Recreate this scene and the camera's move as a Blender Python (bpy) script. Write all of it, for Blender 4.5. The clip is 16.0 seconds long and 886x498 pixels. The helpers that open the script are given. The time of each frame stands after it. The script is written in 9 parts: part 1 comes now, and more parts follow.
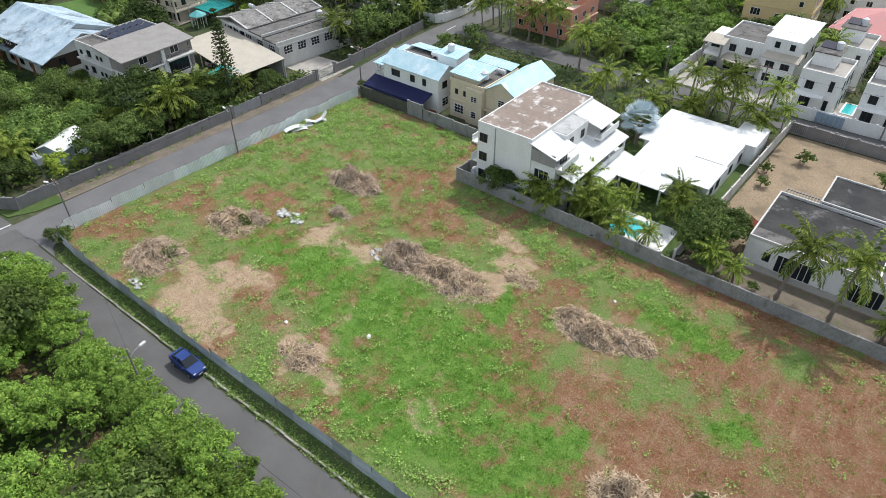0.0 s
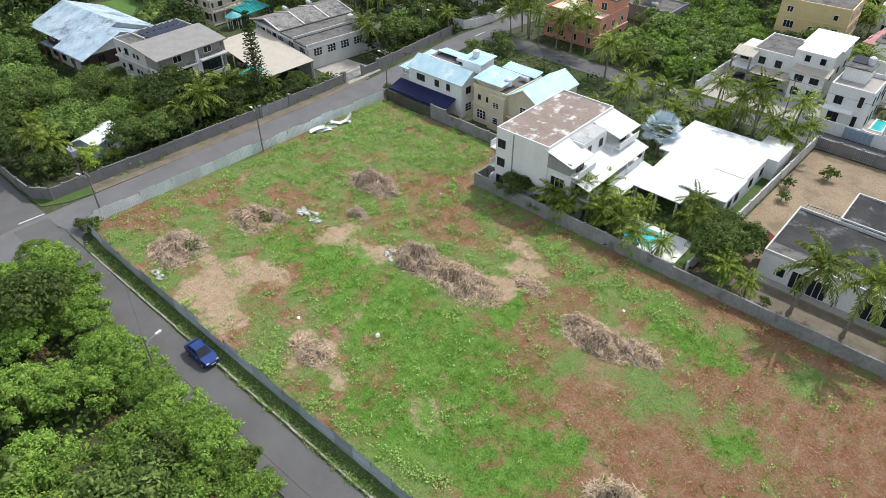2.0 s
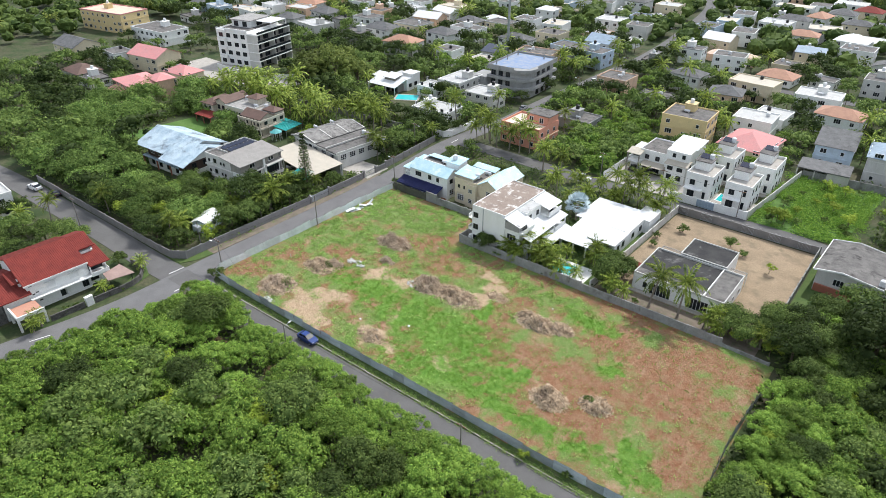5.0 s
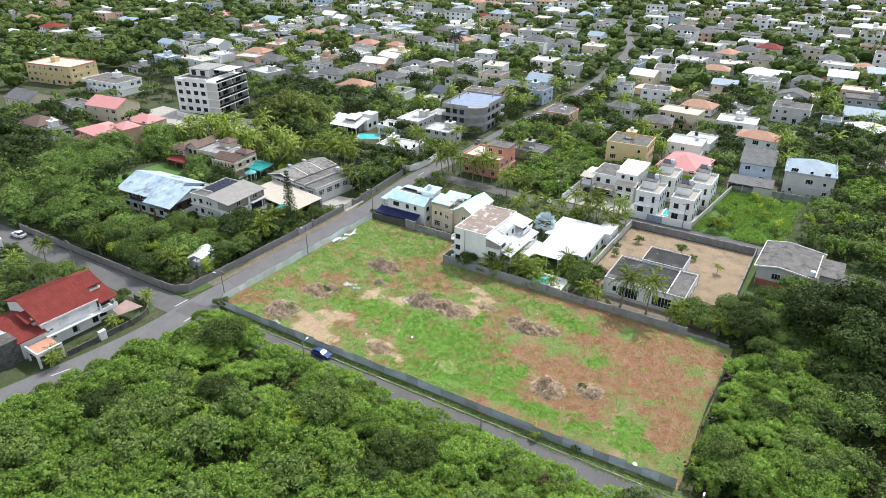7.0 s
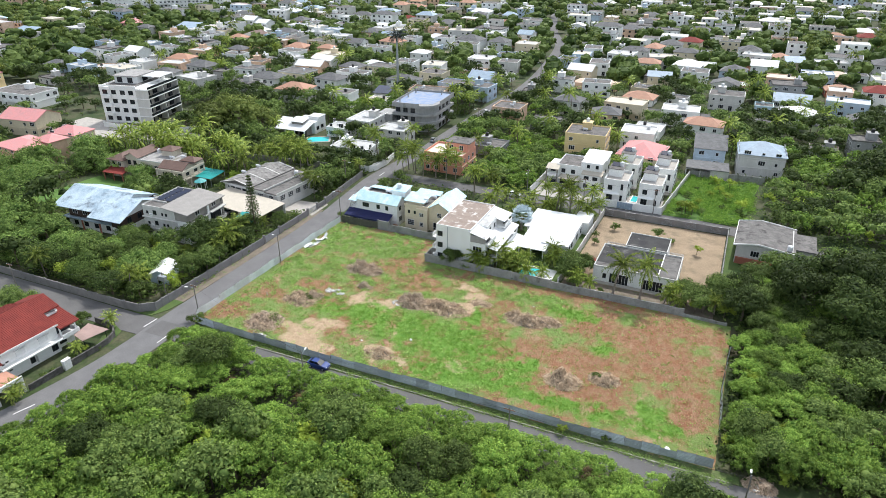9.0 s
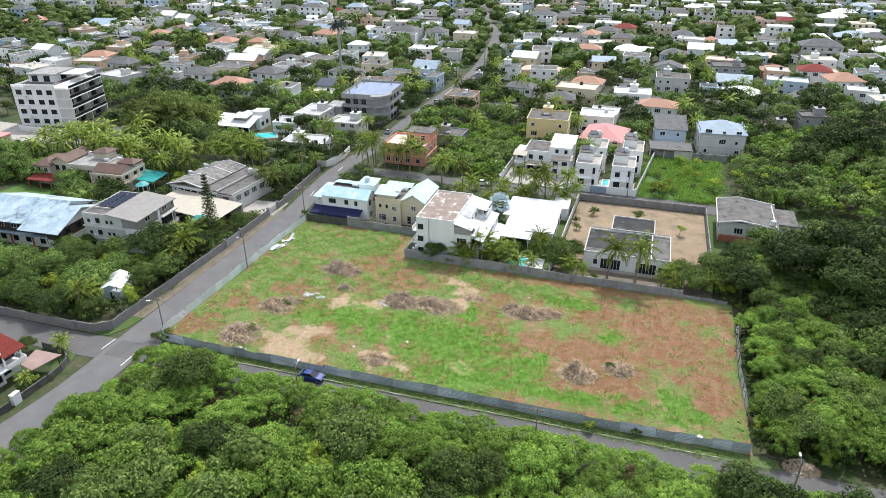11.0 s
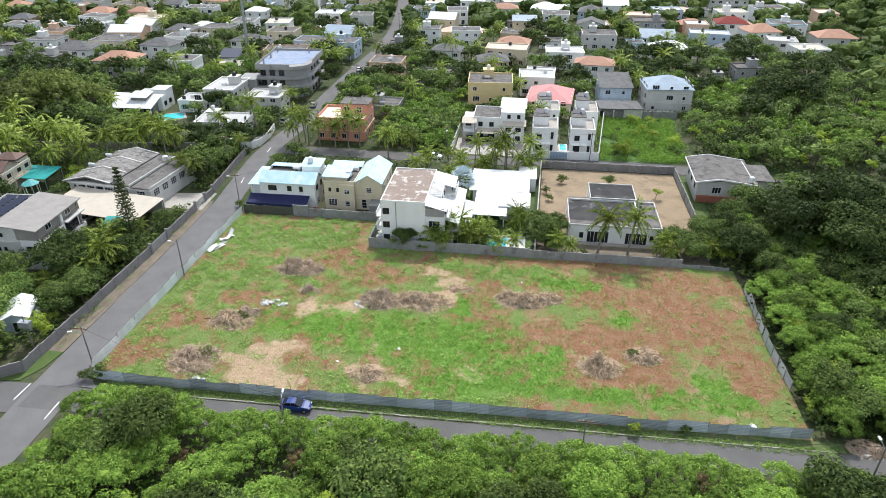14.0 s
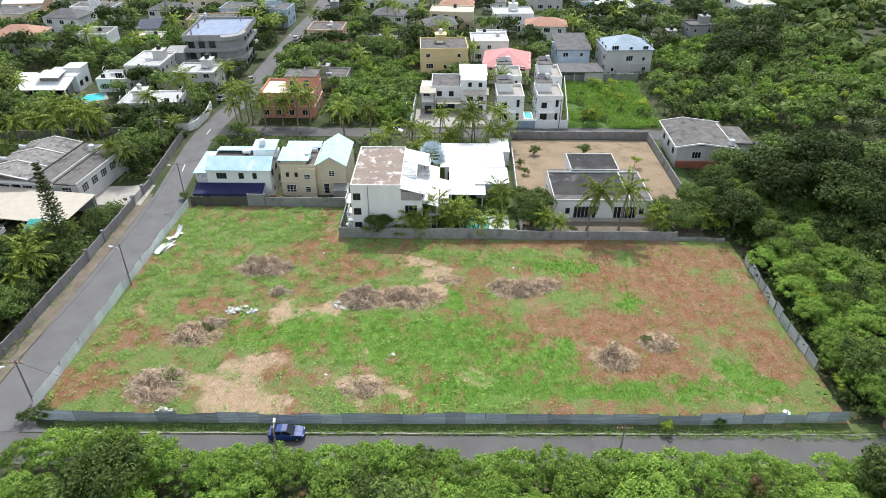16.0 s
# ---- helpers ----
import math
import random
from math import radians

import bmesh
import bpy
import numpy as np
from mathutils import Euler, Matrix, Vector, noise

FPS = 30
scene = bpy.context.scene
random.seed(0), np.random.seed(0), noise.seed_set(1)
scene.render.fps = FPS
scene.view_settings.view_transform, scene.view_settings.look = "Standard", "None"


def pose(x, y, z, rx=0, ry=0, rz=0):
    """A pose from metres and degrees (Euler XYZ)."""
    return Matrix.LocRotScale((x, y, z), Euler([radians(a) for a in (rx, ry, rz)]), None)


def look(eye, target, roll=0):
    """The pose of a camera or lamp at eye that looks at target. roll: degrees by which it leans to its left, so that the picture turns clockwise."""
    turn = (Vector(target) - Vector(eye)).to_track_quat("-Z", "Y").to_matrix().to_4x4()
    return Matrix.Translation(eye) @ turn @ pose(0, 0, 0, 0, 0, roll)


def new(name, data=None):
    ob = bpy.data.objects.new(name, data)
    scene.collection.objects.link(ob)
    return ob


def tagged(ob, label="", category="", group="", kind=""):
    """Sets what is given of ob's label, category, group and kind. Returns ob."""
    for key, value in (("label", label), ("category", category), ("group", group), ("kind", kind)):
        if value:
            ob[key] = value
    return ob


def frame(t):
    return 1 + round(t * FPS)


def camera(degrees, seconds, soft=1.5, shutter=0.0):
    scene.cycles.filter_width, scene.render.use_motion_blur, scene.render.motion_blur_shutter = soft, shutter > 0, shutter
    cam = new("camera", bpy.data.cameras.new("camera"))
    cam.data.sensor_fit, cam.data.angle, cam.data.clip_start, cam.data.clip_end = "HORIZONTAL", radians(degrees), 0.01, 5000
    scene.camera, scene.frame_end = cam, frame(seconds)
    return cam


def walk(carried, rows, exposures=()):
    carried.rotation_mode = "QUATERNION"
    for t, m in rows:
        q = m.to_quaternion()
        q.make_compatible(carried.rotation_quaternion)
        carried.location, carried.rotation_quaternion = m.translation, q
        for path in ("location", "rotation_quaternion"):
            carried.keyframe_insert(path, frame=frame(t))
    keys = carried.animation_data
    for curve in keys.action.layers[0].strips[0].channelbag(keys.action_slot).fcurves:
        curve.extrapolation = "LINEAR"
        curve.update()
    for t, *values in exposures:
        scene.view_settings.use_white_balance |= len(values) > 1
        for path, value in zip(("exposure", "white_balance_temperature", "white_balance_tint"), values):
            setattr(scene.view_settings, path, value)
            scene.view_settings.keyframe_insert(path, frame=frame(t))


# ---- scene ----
cam = camera(67.7, 16.0, soft=0.5)
PATH = [
    # seconds, x, y, z, yaw, pitch, roll
    (0, 81.25, -22.69, 51.80, 38.59, -38.43, 0.00),
    (0.5, 81.78, -22.18, 51.79, 39.70, -38.27, 0.00),
    (1, 82.26, -21.69, 51.76, 40.78, -38.20, 0.00),
    (1.5, 82.60, -21.38, 51.73, 41.54, -38.15, 0.00),
    (2, 83.60, -22.01, 52.50, 42.01, -38.11, 0.00),
    (2.5, 88.29, -26.67, 56.84, 42.43, -37.55, 0.00),
    (3, 93.33, -31.52, 61.10, 42.92, -36.73, 0.00),
    (3.5, 98.63, -37.27, 65.40, 42.91, -35.51, 0.00),
    (4, 103.31, -44.85, 69.56, 41.80, -33.98, 0.00),
    (4.5, 108.23, -53.71, 73.89, 40.40, -32.34, 0.00),
    (5, 110.56, -61.55, 76.16, 38.76, -30.98, 0.00),
    (5.5, 113.05, -69.30, 78.38, 37.22, -29.58, 0.00),
    (6, 114.48, -75.90, 79.84, 35.75, -28.37, 0.00),
    (6.5, 112.40, -78.91, 79.60, 34.00, -27.80, 0.00),
    (7, 108.80, -80.15, 78.73, 32.11, -27.46, -0.06),
    (7.5, 105.17, -81.60, 77.74, 30.15, -27.27, -0.06),
    (8, 101.34, -82.70, 76.70, 28.16, -27.12, -0.06),
    (8.5, 97.62, -83.46, 75.47, 26.26, -26.94, -0.07),
    (9, 93.84, -83.62, 74.32, 24.40, -26.89, -0.08),
    (11.5, 76.12, -79.04, 68.28, 15.71, -27.31, -0.10),
    (12, 72.86, -77.14, 67.15, 14.04, -27.59, -0.09),
    (12.5, 69.70, -75.13, 66.03, 12.38, -27.90, -0.07),
    (13, 66.73, -72.88, 65.17, 10.76, -28.39, -0.08),
    (13.5, 63.88, -70.51, 64.51, 9.13, -28.98, -0.04),
    (14, 61.20, -68.00, 63.96, 7.56, -29.66, -0.02),
    (14.5, 58.60, -65.41, 63.16, 5.92, -30.27, 0.01),
    (15, 56.18, -62.65, 62.38, 4.28, -30.95, -0.02),
    (15.5, 53.42, -59.75, 61.81, 2.32, -31.79, 0.05),
    (16, 51.46, -57.52, 61.22, 0.69, -32.46, 0.13),
]
walk(cam, [(t, pose(x, y, z, 90 + pitch, 0, yaw) @ pose(0, 0, 0, 0, 0, roll)) for t, x, y, z, yaw, pitch, roll in PATH],
     [(0, 0.15, 6200, 9), (4.5, 0.33, 6200, 9), (7.0, 0.48, 6200, 9), (16.0, 0.42, 6200, 9)])

# ---- light ----
SUN_ELEV, SUN_AZ = 53.0, 2.0          # degrees; azimuth from +y towards +x
world = bpy.data.worlds.new("sky")
scene.world = world
world.use_nodes = True
wn = world.node_tree
sky = wn.nodes.new("ShaderNodeTexSky")
sky.sky_type, sky.sun_disc = "NISHITA", False
sky.sun_elevation, sky.sun_rotation = radians(SUN_ELEV), radians(SUN_AZ)
sky.air_density, sky.dust_density, sky.ozone_density = 1.0, 3.0, 1.0
bg = wn.nodes["Background"]
bg.inputs["Strength"].default_value = 0.15
cloud = wn.nodes.new("ShaderNodeMix")          # a thin bright cloud cover over the blue
cloud.data_type = "RGBA"
cloud.inputs[0].default_value = 0.55
cloud.inputs[7].default_value = (6.3, 6.5, 6.8, 1)
wn.links.new(sky.outputs[0], cloud.inputs[6])
wn.links.new(cloud.outputs[2], bg.inputs[0])
lamp = bpy.data.lights.new("sun", "SUN")
lamp.energy, lamp.angle, lamp.color = 3.2, radians(0.8), (1.0, 0.96, 0.90)
sun = new("sun", lamp)
e, a = radians(SUN_ELEV), radians(SUN_AZ)
sun.matrix_world = look((50 + 200 * math.cos(e) * math.sin(a), 30 + 200 * math.cos(e) * math.cos(a), 200 * math.sin(e)), (50, 30, 0))

# ---- materials ----
MATS = {}


def mat(name, col, rough=0.8, col2=None, scale=0.6, fine=9.0, amount=0.18, bump=0.25, metal=0.0, spec=0.3, rand=0.0,
        stain=None, stain_at=0.58, stain_scale=0.5, stretch=(1, 1, 1)):
    """A painted, mineral or metal surface: a slow drift between two colours, fine grain, stains and a fine relief."""
    if name in MATS:
        return MATS[name]
    m = MATS[name] = bpy.data.materials.new(name)
    m.use_nodes = True
    t = m.node_tree
    n, l = t.nodes, t.links
    b = n["Principled BSDF"]
    geo = n.new("ShaderNodeNewGeometry")
    mapping = n.new("ShaderNodeMapping")
    mapping.inputs["Scale"].default_value = stretch
    l.new(geo.outputs["Position"], mapping.inputs[0])

    def tex(s, d=4.0, r=0.6):
        x = n.new("ShaderNodeTexNoise")
        x.inputs["Scale"].default_value, x.inputs["Detail"].default_value, x.inputs["Roughness"].default_value = s, d, r
        l.new(mapping.outputs[0], x.inputs["Vector"])
        return x.outputs["Fac"]

    def mix(f, c1, c2, mode="MIX"):
        x = n.new("ShaderNodeMix")
        x.data_type, x.blend_type = "RGBA", mode
        for sock, v in ((x.inputs[0], f), (x.inputs[6], c1), (x.inputs[7], c2)):
            if isinstance(v, (int, float)):
                sock.default_value = v
            elif isinstance(v, tuple):
                sock.default_value = (*v, 1)
            else:
                l.new(v, sock)
        return x.outputs[2]

    def ramp(f, lo, hi, a=0.0, b2=1.0):
        x = n.new("ShaderNodeMapRange")
        x.inputs[1].default_value, x.inputs[2].default_value, x.inputs[3].default_value, x.inputs[4].default_value = lo, hi, a, b2
        l.new(f, x.inputs[0])
        return x.outputs[0]

    c2 = col2 or tuple(v * 0.8 for v in col)
    c = mix(ramp(tex(scale), 0.35, 0.68), col, c2)
    f = tex(fine, 3.0, 0.7)
    c = mix(1.0, c, mix(ramp(f, 0.25, 0.75), (1 - amount,) * 3, (1 + amount * 0.6,) * 3), "MULTIPLY")
    if stain:
        c = mix(ramp(tex(stain_scale, 6.0, 0.68), stain_at, stain_at + 0.12, 0.0, 0.85), c, stain)
    if rand:
        info = n.new("ShaderNodeObjectInfo")
        c = mix(1.0, c, mix(info.outputs["Random"], (1 - rand,) * 3, (1 + rand,) * 3), "MULTIPLY")
    l.new(c, b.inputs["Base Color"])
    b.inputs["Roughness"].default_value, b.inputs["Metallic"].default_value = rough, metal
    b.inputs["Specular IOR Level"].default_value = spec
    if bump:
        x = n.new("ShaderNodeBump")
        x.inputs["Strength"].default_value, x.inputs["Distance"].default_value = bump, 0.03
        l.new(f, x.inputs["Height"])
        l.new(x.outputs[0], b.inputs["Normal"])
    return m


def leaf_mat(name, c1, c2, through_light=0.3, rough=0.5):
    """Leaves: each leaf takes its own tone between two greens, each plant its own shift; light passes through in part."""
    m = MATS[name] = bpy.data.materials.new(name)
    m.use_nodes = True
    t = m.node_tree
    n, l = t.nodes, t.links
    b = n["Principled BSDF"]
    geo, info = n.new("ShaderNodeNewGeometry"), n.new("ShaderNodeObjectInfo")
    x = n.new("ShaderNodeMix")
    x.data_type = "RGBA"
    x.inputs[6].default_value, x.inputs[7].default_value = (*c1, 1), (*c2, 1)
    l.new(geo.outputs["Random Per Island"], x.inputs[0])
    noi = n.new("ShaderNodeTexNoise")
    noi.inputs["Scale"].default_value, noi.inputs["Detail"].default_value = 0.8, 4
    l.new(geo.outputs["Position"], noi.inputs["Vector"])
    add = n.new("ShaderNodeMath")
    add.operation = "ADD"
    l.new(noi.outputs["Fac"], add.inputs[0])
    l.new(info.outputs["Random"], add.inputs[1])
    mr = n.new("ShaderNodeMapRange")
    mr.inputs[1].default_value, mr.inputs[2].default_value, mr.inputs[3].default_value, mr.inputs[4].default_value = 0.35, 1.45, 0.55, 1.45
    l.new(add.outputs[0], mr.inputs[0])
    mul = n.new("ShaderNodeMix")
    mul.data_type, mul.blend_type = "RGBA", "MULTIPLY"
    mul.inputs[0].default_value = 1.0
    l.new(x.outputs[2], mul.inputs[6])
    l.new(mr.outputs[0], mul.inputs[7])
    l.new(mul.outputs[2], b.inputs["Base Color"])
    b.inputs["Roughness"].default_value, b.inputs["Specular IOR Level"].default_value = rough + 0.12, 0.1
    tr = n.new("ShaderNodeBsdfTranslucent")
    l.new(mul.outputs[2], tr.inputs["Color"])
    ms = n.new("ShaderNodeMixShader")
    ms.inputs[0].default_value = through_light
    l.new(b.outputs[0], ms.inputs[1])
    l.new(tr.outputs[0], ms.inputs[2])
    l.new(ms.outputs[0], n["Material Output"].inputs["Surface"])
    return m


WHITE = mat("white_paint", (0.80, 0.80, 0.78), 0.7, (0.74, 0.74, 0.71), stain=(0.52, 0.51, 0.48), stain_at=0.66, stretch=(1, 1, 0.35))
CREAM = mat("cream_paint", (0.66, 0.58, 0.42), 0.75, (0.6, 0.52, 0.38), stain=(0.33, 0.29, 0.23), stain_at=0.62, stretch=(1, 1, 0.3))
PALE = mat("pale_grey_paint", (0.58, 0.57, 0.54), 0.75, (0.5, 0.49, 0.46), stain=(0.36, 0.35, 0.33), stain_at=0.63, stretch=(1, 1, 0.3))
TAUPE = mat("taupe_paint", (0.30, 0.28, 0.25), 0.8)
GREYWALL = mat("raw_concrete", (0.34, 0.34, 0.33), 0.9, (0.27, 0.27, 0.26), stain=(0.15, 0.15, 0.14), stain_at=0.6, stretch=(1, 1, 0.4))
BLOCK = mat("block_wall", (0.30, 0.30, 0.29), 0.92, (0.22, 0.22, 0.21), fine=4.0, amount=0.3, bump=0.5, stain=(0.10, 0.10, 0.085), stain_at=0.55, stretch=(1, 1, 0.6))
ROADWALL = mat("rendered_wall", (0.24, 0.23, 0.225), 0.9, (0.19, 0.185, 0.18), stain=(0.11, 0.11, 0.10), stain_at=0.6)
LBLUE = mat("pale_blue_paint", (0.50, 0.60, 0.70), 0.7)
PEACH = mat("peach_paint", (0.72, 0.50, 0.36), 0.75)
ORANGE = mat("coral_paint", (0.66, 0.31, 0.22), 0.75, (0.60, 0.28, 0.20), stain=(0.45, 0.2, 0.13), stain_at=0.64)
YELLOW = mat("yellow_paint", (0.66, 0.52, 0.27), 0.75, (0.60, 0.47, 0.25), stain=(0.4, 0.32, 0.18), stain_at=0.64)
OLDDECK = mat("pale_stained_deck", (0.36, 0.35, 0.33), 0.9, (0.26, 0.25, 0.24), amount=0.35, stain=(0.13, 0.125, 0.12), stain_at=0.55)
PINK = mat("pink_paint", (0.74, 0.42, 0.38), 0.75)
BRICKRED = mat("red_brick_paint", (0.40, 0.15, 0.10), 0.85)
DECK = mat("weathered_roof_deck", (0.19, 0.18, 0.17), 0.9, (0.12, 0.115, 0.11), amount=0.35, spec=0.1, stain=(0.055, 0.052, 0.05), stain_at=0.53)
DECKWHITE = mat("white_roof_coat", (0.49, 0.49, 0.48), 0.75, (0.40, 0.40, 0.39), amount=0.3, stain=(0.26, 0.25, 0.23), stain_at=0.56)
DECKBROWN = mat("peeling_brown_roof", (0.235, 0.185, 0.155), 0.9, (0.29, 0.235, 0.195), amount=0.3, stain=(0.72, 0.70, 0.67), stain_at=0.54, stain_scale=0.42)
DECKBLACK = mat("bitumen_roof", (0.026, 0.026, 0.028), 0.8, (0.055, 0.054, 0.052), scale=0.25, amount=0.4, spec=0.2, stain=(0.17, 0.165, 0.16), stain_at=0.57, stain_scale=0.35)
DECKBEIGE = mat("beige_roof_sheet", (0.50, 0.45, 0.37), 0.7, (0.44, 0.40, 0.33), stain=(0.3, 0.27, 0.22), stain_at=0.64)
BLUEROOF = mat("turquoise_roof", (0.40, 0.60, 0.67), 0.6, (0.52, 0.68, 0.73), amount=0.2, stain=(0.68, 0.76, 0.79), stain_at=0.53)
OLDBLUE = mat("bleached_blue_shingles", (0.50, 0.60, 0.66), 0.6, (0.30, 0.40, 0.48), scale=0.35, amount=0.45, stain=(0.12, 0.15, 0.18), stain_at=0.52, stain_scale=0.22)
TEAL = mat("teal_sheet", (0.03, 0.32, 0.30), 0.5)
NAVY = mat("navy_awning", (0.013, 0.017, 0.075), 0.5, (0.018, 0.022, 0.09))
REDTILE = mat("red_tile", (0.235, 0.048, 0.038), 0.8, (0.17, 0.036, 0.03), amount=0.35, bump=0.5, spec=0.15)
ORANGETILE = mat("orange_tile", (0.44, 0.25, 0.17), 0.8, (0.36, 0.20, 0.14), amount=0.3, stain=(0.2, 0.12, 0.09), stain_at=0.6)
PINKROOF = mat("pink_roof_sheet", (0.60, 0.25, 0.24), 0.7, (0.52, 0.26, 0.25), amount=0.3, stain=(0.34, 0.17, 0.16), stain_at=0.6)
PEACHROOF = mat("peach_roof", (0.70, 0.52, 0.40), 0.7)
CREAMDECK = mat("cream_terrace_coat", (0.70, 0.60, 0.48), 0.8, (0.62, 0.52, 0.42), stain=(0.48, 0.40, 0.33), stain_at=0.62)
GREYROOF = mat("grey_roof_sheet", (0.17, 0.17, 0.17), 0.8, (0.12, 0.12, 0.12), amount=0.3, spec=0.1, stain=(0.06, 0.06, 0.058), stain_at=0.56)
BROWNROOF = mat("brown_roof_sheet", (0.12, 0.075, 0.06), 0.7, (0.16, 0.10, 0.08), amount=0.25)
BLUEGREYROOF = mat("blue_grey_roof", (0.30, 0.38, 0.46), 0.6)
WHITEROOF = mat("white_metal_roof", (0.69, 0.70, 0.70), 0.7, (0.62, 0.63, 0.63), amount=0.12, stain=(0.52, 0.52, 0.50), stain_at=0.66)
GLASS = mat("dark_window_glass", (0.02, 0.024, 0.028), 0.1, spec=0.35, amount=0.05, bump=0)
FRAMEWHITE = mat("white_frame", (0.75, 0.75, 0.74), 0.5, bump=0)
FRAMEDARK = mat("dark_frame", (0.05, 0.05, 0.05), 0.5, bump=0)
WOOD = mat("brown_wood", (0.20, 0.095, 0.05), 0.7, stretch=(1, 1, 0.2))
TANK = mat("black_plastic", (0.03, 0.03, 0.032), 0.4, bump=0)
TANKWHITE = mat("white_tank", (0.7, 0.71, 0.72), 0.4, bump=0)
SOLAR = mat("solar_panel", (0.012, 0.018, 0.045), 0.15, spec=0.6, bump=0)
METAL = mat("galvanised_metal", (0.42, 0.44, 0.46), 0.45, (0.34, 0.36, 0.38), metal=0.6)
SHEETWHITE = mat("pale_fence_sheet", (0.74, 0.77, 0.78), 0.5, (0.64, 0.67, 0.69), rand=0.10, stain=(0.40, 0.37, 0.34), stain_at=0.66, stretch=(1, 1, 0.3))
SHEETGREY = mat("weathered_zinc_sheet", (0.60, 0.65, 0.69), 0.42, (0.40, 0.45, 0.50), metal=0.25, amount=0.35, rand=0.25, stain=(0.16, 0.13, 0.11), stain_at=0.66, stretch=(0.3, 0.3, 2))
ASPHALT = mat("asphalt", (0.168, 0.164, 0.164), 0.92, (0.138, 0.135, 0.135), scale=0.25, fine=14.0, amount=0.25, spec=0.15, stain=(0.145, 0.14, 0.135), stain_at=0.6, stain_scale=0.15)
ASPHALT_OLD = mat("worn_asphalt", (0.14, 0.136, 0.134), 0.92, (0.112, 0.109, 0.107), scale=0.2, fine=14.0, amount=0.25, spec=0.15, stain=(0.15, 0.135, 0.12), stain_at=0.62, stain_scale=0.2)
PAVING = mat("pale_paving", (0.42, 0.39, 0.35), 0.9, (0.34, 0.32, 0.29), stain=(0.24, 0.22, 0.19))
VERGE = mat("verge_earth", (0.21, 0.17, 0.135), 0.95, (0.14, 0.12, 0.09), scale=0.5, amount=0.35, stain=(0.085, 0.14, 0.035), stain_at=0.55, stain_scale=0.8)
KERB = mat("kerb_concrete", (0.40, 0.38, 0.34), 0.9)
PAINTLINE = mat("road_paint", (0.72, 0.72, 0.70), 0.7, amount=0.3)
GRASSVERGE = mat("grassy_verge", (0.07, 0.12, 0.03), 0.95, (0.13, 0.15, 0.06), scale=0.6, fine=6.0, amount=0.5, bump=0.6, stain=(0.2, 0.16, 0.11), stain_at=0.6, stain_scale=0.5)
SAND = mat("sandy_yard", (0.33, 0.25, 0.165), 0.95, (0.25, 0.19, 0.125), scale=0.2, fine=4.0, amount=0.45, stain=(0.17, 0.135, 0.09), stain_at=0.52, stain_scale=0.25)
LAWN = mat("lawn", (0.06, 0.105, 0.026), 0.9, (0.09, 0.13, 0.036), scale=0.5, fine=12.0, amount=0.4, bump=0.8)
MEADOW = mat("rank_grass", (0.07, 0.15, 0.026), 0.9, (0.11, 0.19, 0.045), scale=0.4, fine=6.0, amount=0.45, bump=1.0)
EARTH = mat("town_ground", (0.045, 0.07, 0.022), 0.95, (0.10, 0.09, 0.055), scale=0.07, fine=1.5, amount=0.45, stain=(0.03, 0.055, 0.015), stain_at=0.48, stain_scale=0.2)
WATER = mat("pool_water", (0.05, 0.50, 0.52), 0.06, (0.07, 0.56, 0.58), spec=0.5, scale=0.4, amount=0.05, bump=0.05)
BARK = mat("bark", (0.17, 0.135, 0.10), 0.9, (0.11, 0.085, 0.065), amount=0.3, bump=0.6, stretch=(1, 1, 0.3))
PALMBARK = mat("palm_bark", (0.27, 0.235, 0.20), 0.9, (0.2, 0.17, 0.14), amount=0.3, bump=0.6)
LEAFMOULD = mat("leaf_mould", (0.19, 0.137, 0.092), 0.95, (0.44, 0.335, 0.235), scale=1.6, fine=6.0, amount=0.5, bump=0.7)
DEADWOOD = mat("dry_brush", (0.66, 0.52, 0.37), 0.95, (0.52, 0.385, 0.26), scale=1.2, amount=0.4)
DARKBRUSH = mat("old_brush", (0.46, 0.35, 0.255), 0.95, (0.66, 0.53, 0.40), scale=1.2, amount=0.4)
RUBBISH = mat("pale_rubbish", (0.62, 0.61, 0.59), 0.8, (0.35, 0.34, 0.33), scale=2.5, amount=0.3)
WOODPOLE = mat("grey_pole", (0.22, 0.20, 0.18), 0.9, stretch=(1, 1, 0.2))
CABLE = mat("black_cable", (0.02, 0.02, 0.02), 0.6, bump=0)
SCRUB = leaf_mat("scrub_leaves", (0.068, 0.142, 0.023), (0.262, 0.378, 0.07))
DRYLEAF = leaf_mat("withered_leaves", (0.07, 0.05, 0.025), (0.20, 0.15, 0.07))
DOMELEAF = leaf_mat("dome_leaves", (0.05, 0.098, 0.022), (0.2, 0.285, 0.072))
DARKLEAF = leaf_mat("dark_leaves", (0.018, 0.035, 0.009), (0.08, 0.114, 0.03))
OLIVELEAF = leaf_mat("olive_leaves", (0.06, 0.088, 0.018), (0.195, 0.235, 0.06))
MIDLEAF = leaf_mat("mid_leaves", (0.037, 0.07, 0.016), (0.168, 0.228, 0.06))
LIMELEAF = leaf_mat("lime_leaves", (0.17, 0.25, 0.03), (0.27, 0.33, 0.05))
PALMLEAF = leaf_mat("palm_fronds", (0.048, 0.092, 0.014), (0.30, 0.355, 0.07), 0.25, 0.4)
SILVERLEAF = leaf_mat("silver_fronds", (0.28, 0.34, 0.36), (0.40, 0.46, 0.48), 0.1)
WEEDLEAF = leaf_mat("weed_leaves", (0.21, 0.36, 0.075), (0.45, 0.60, 0.19))
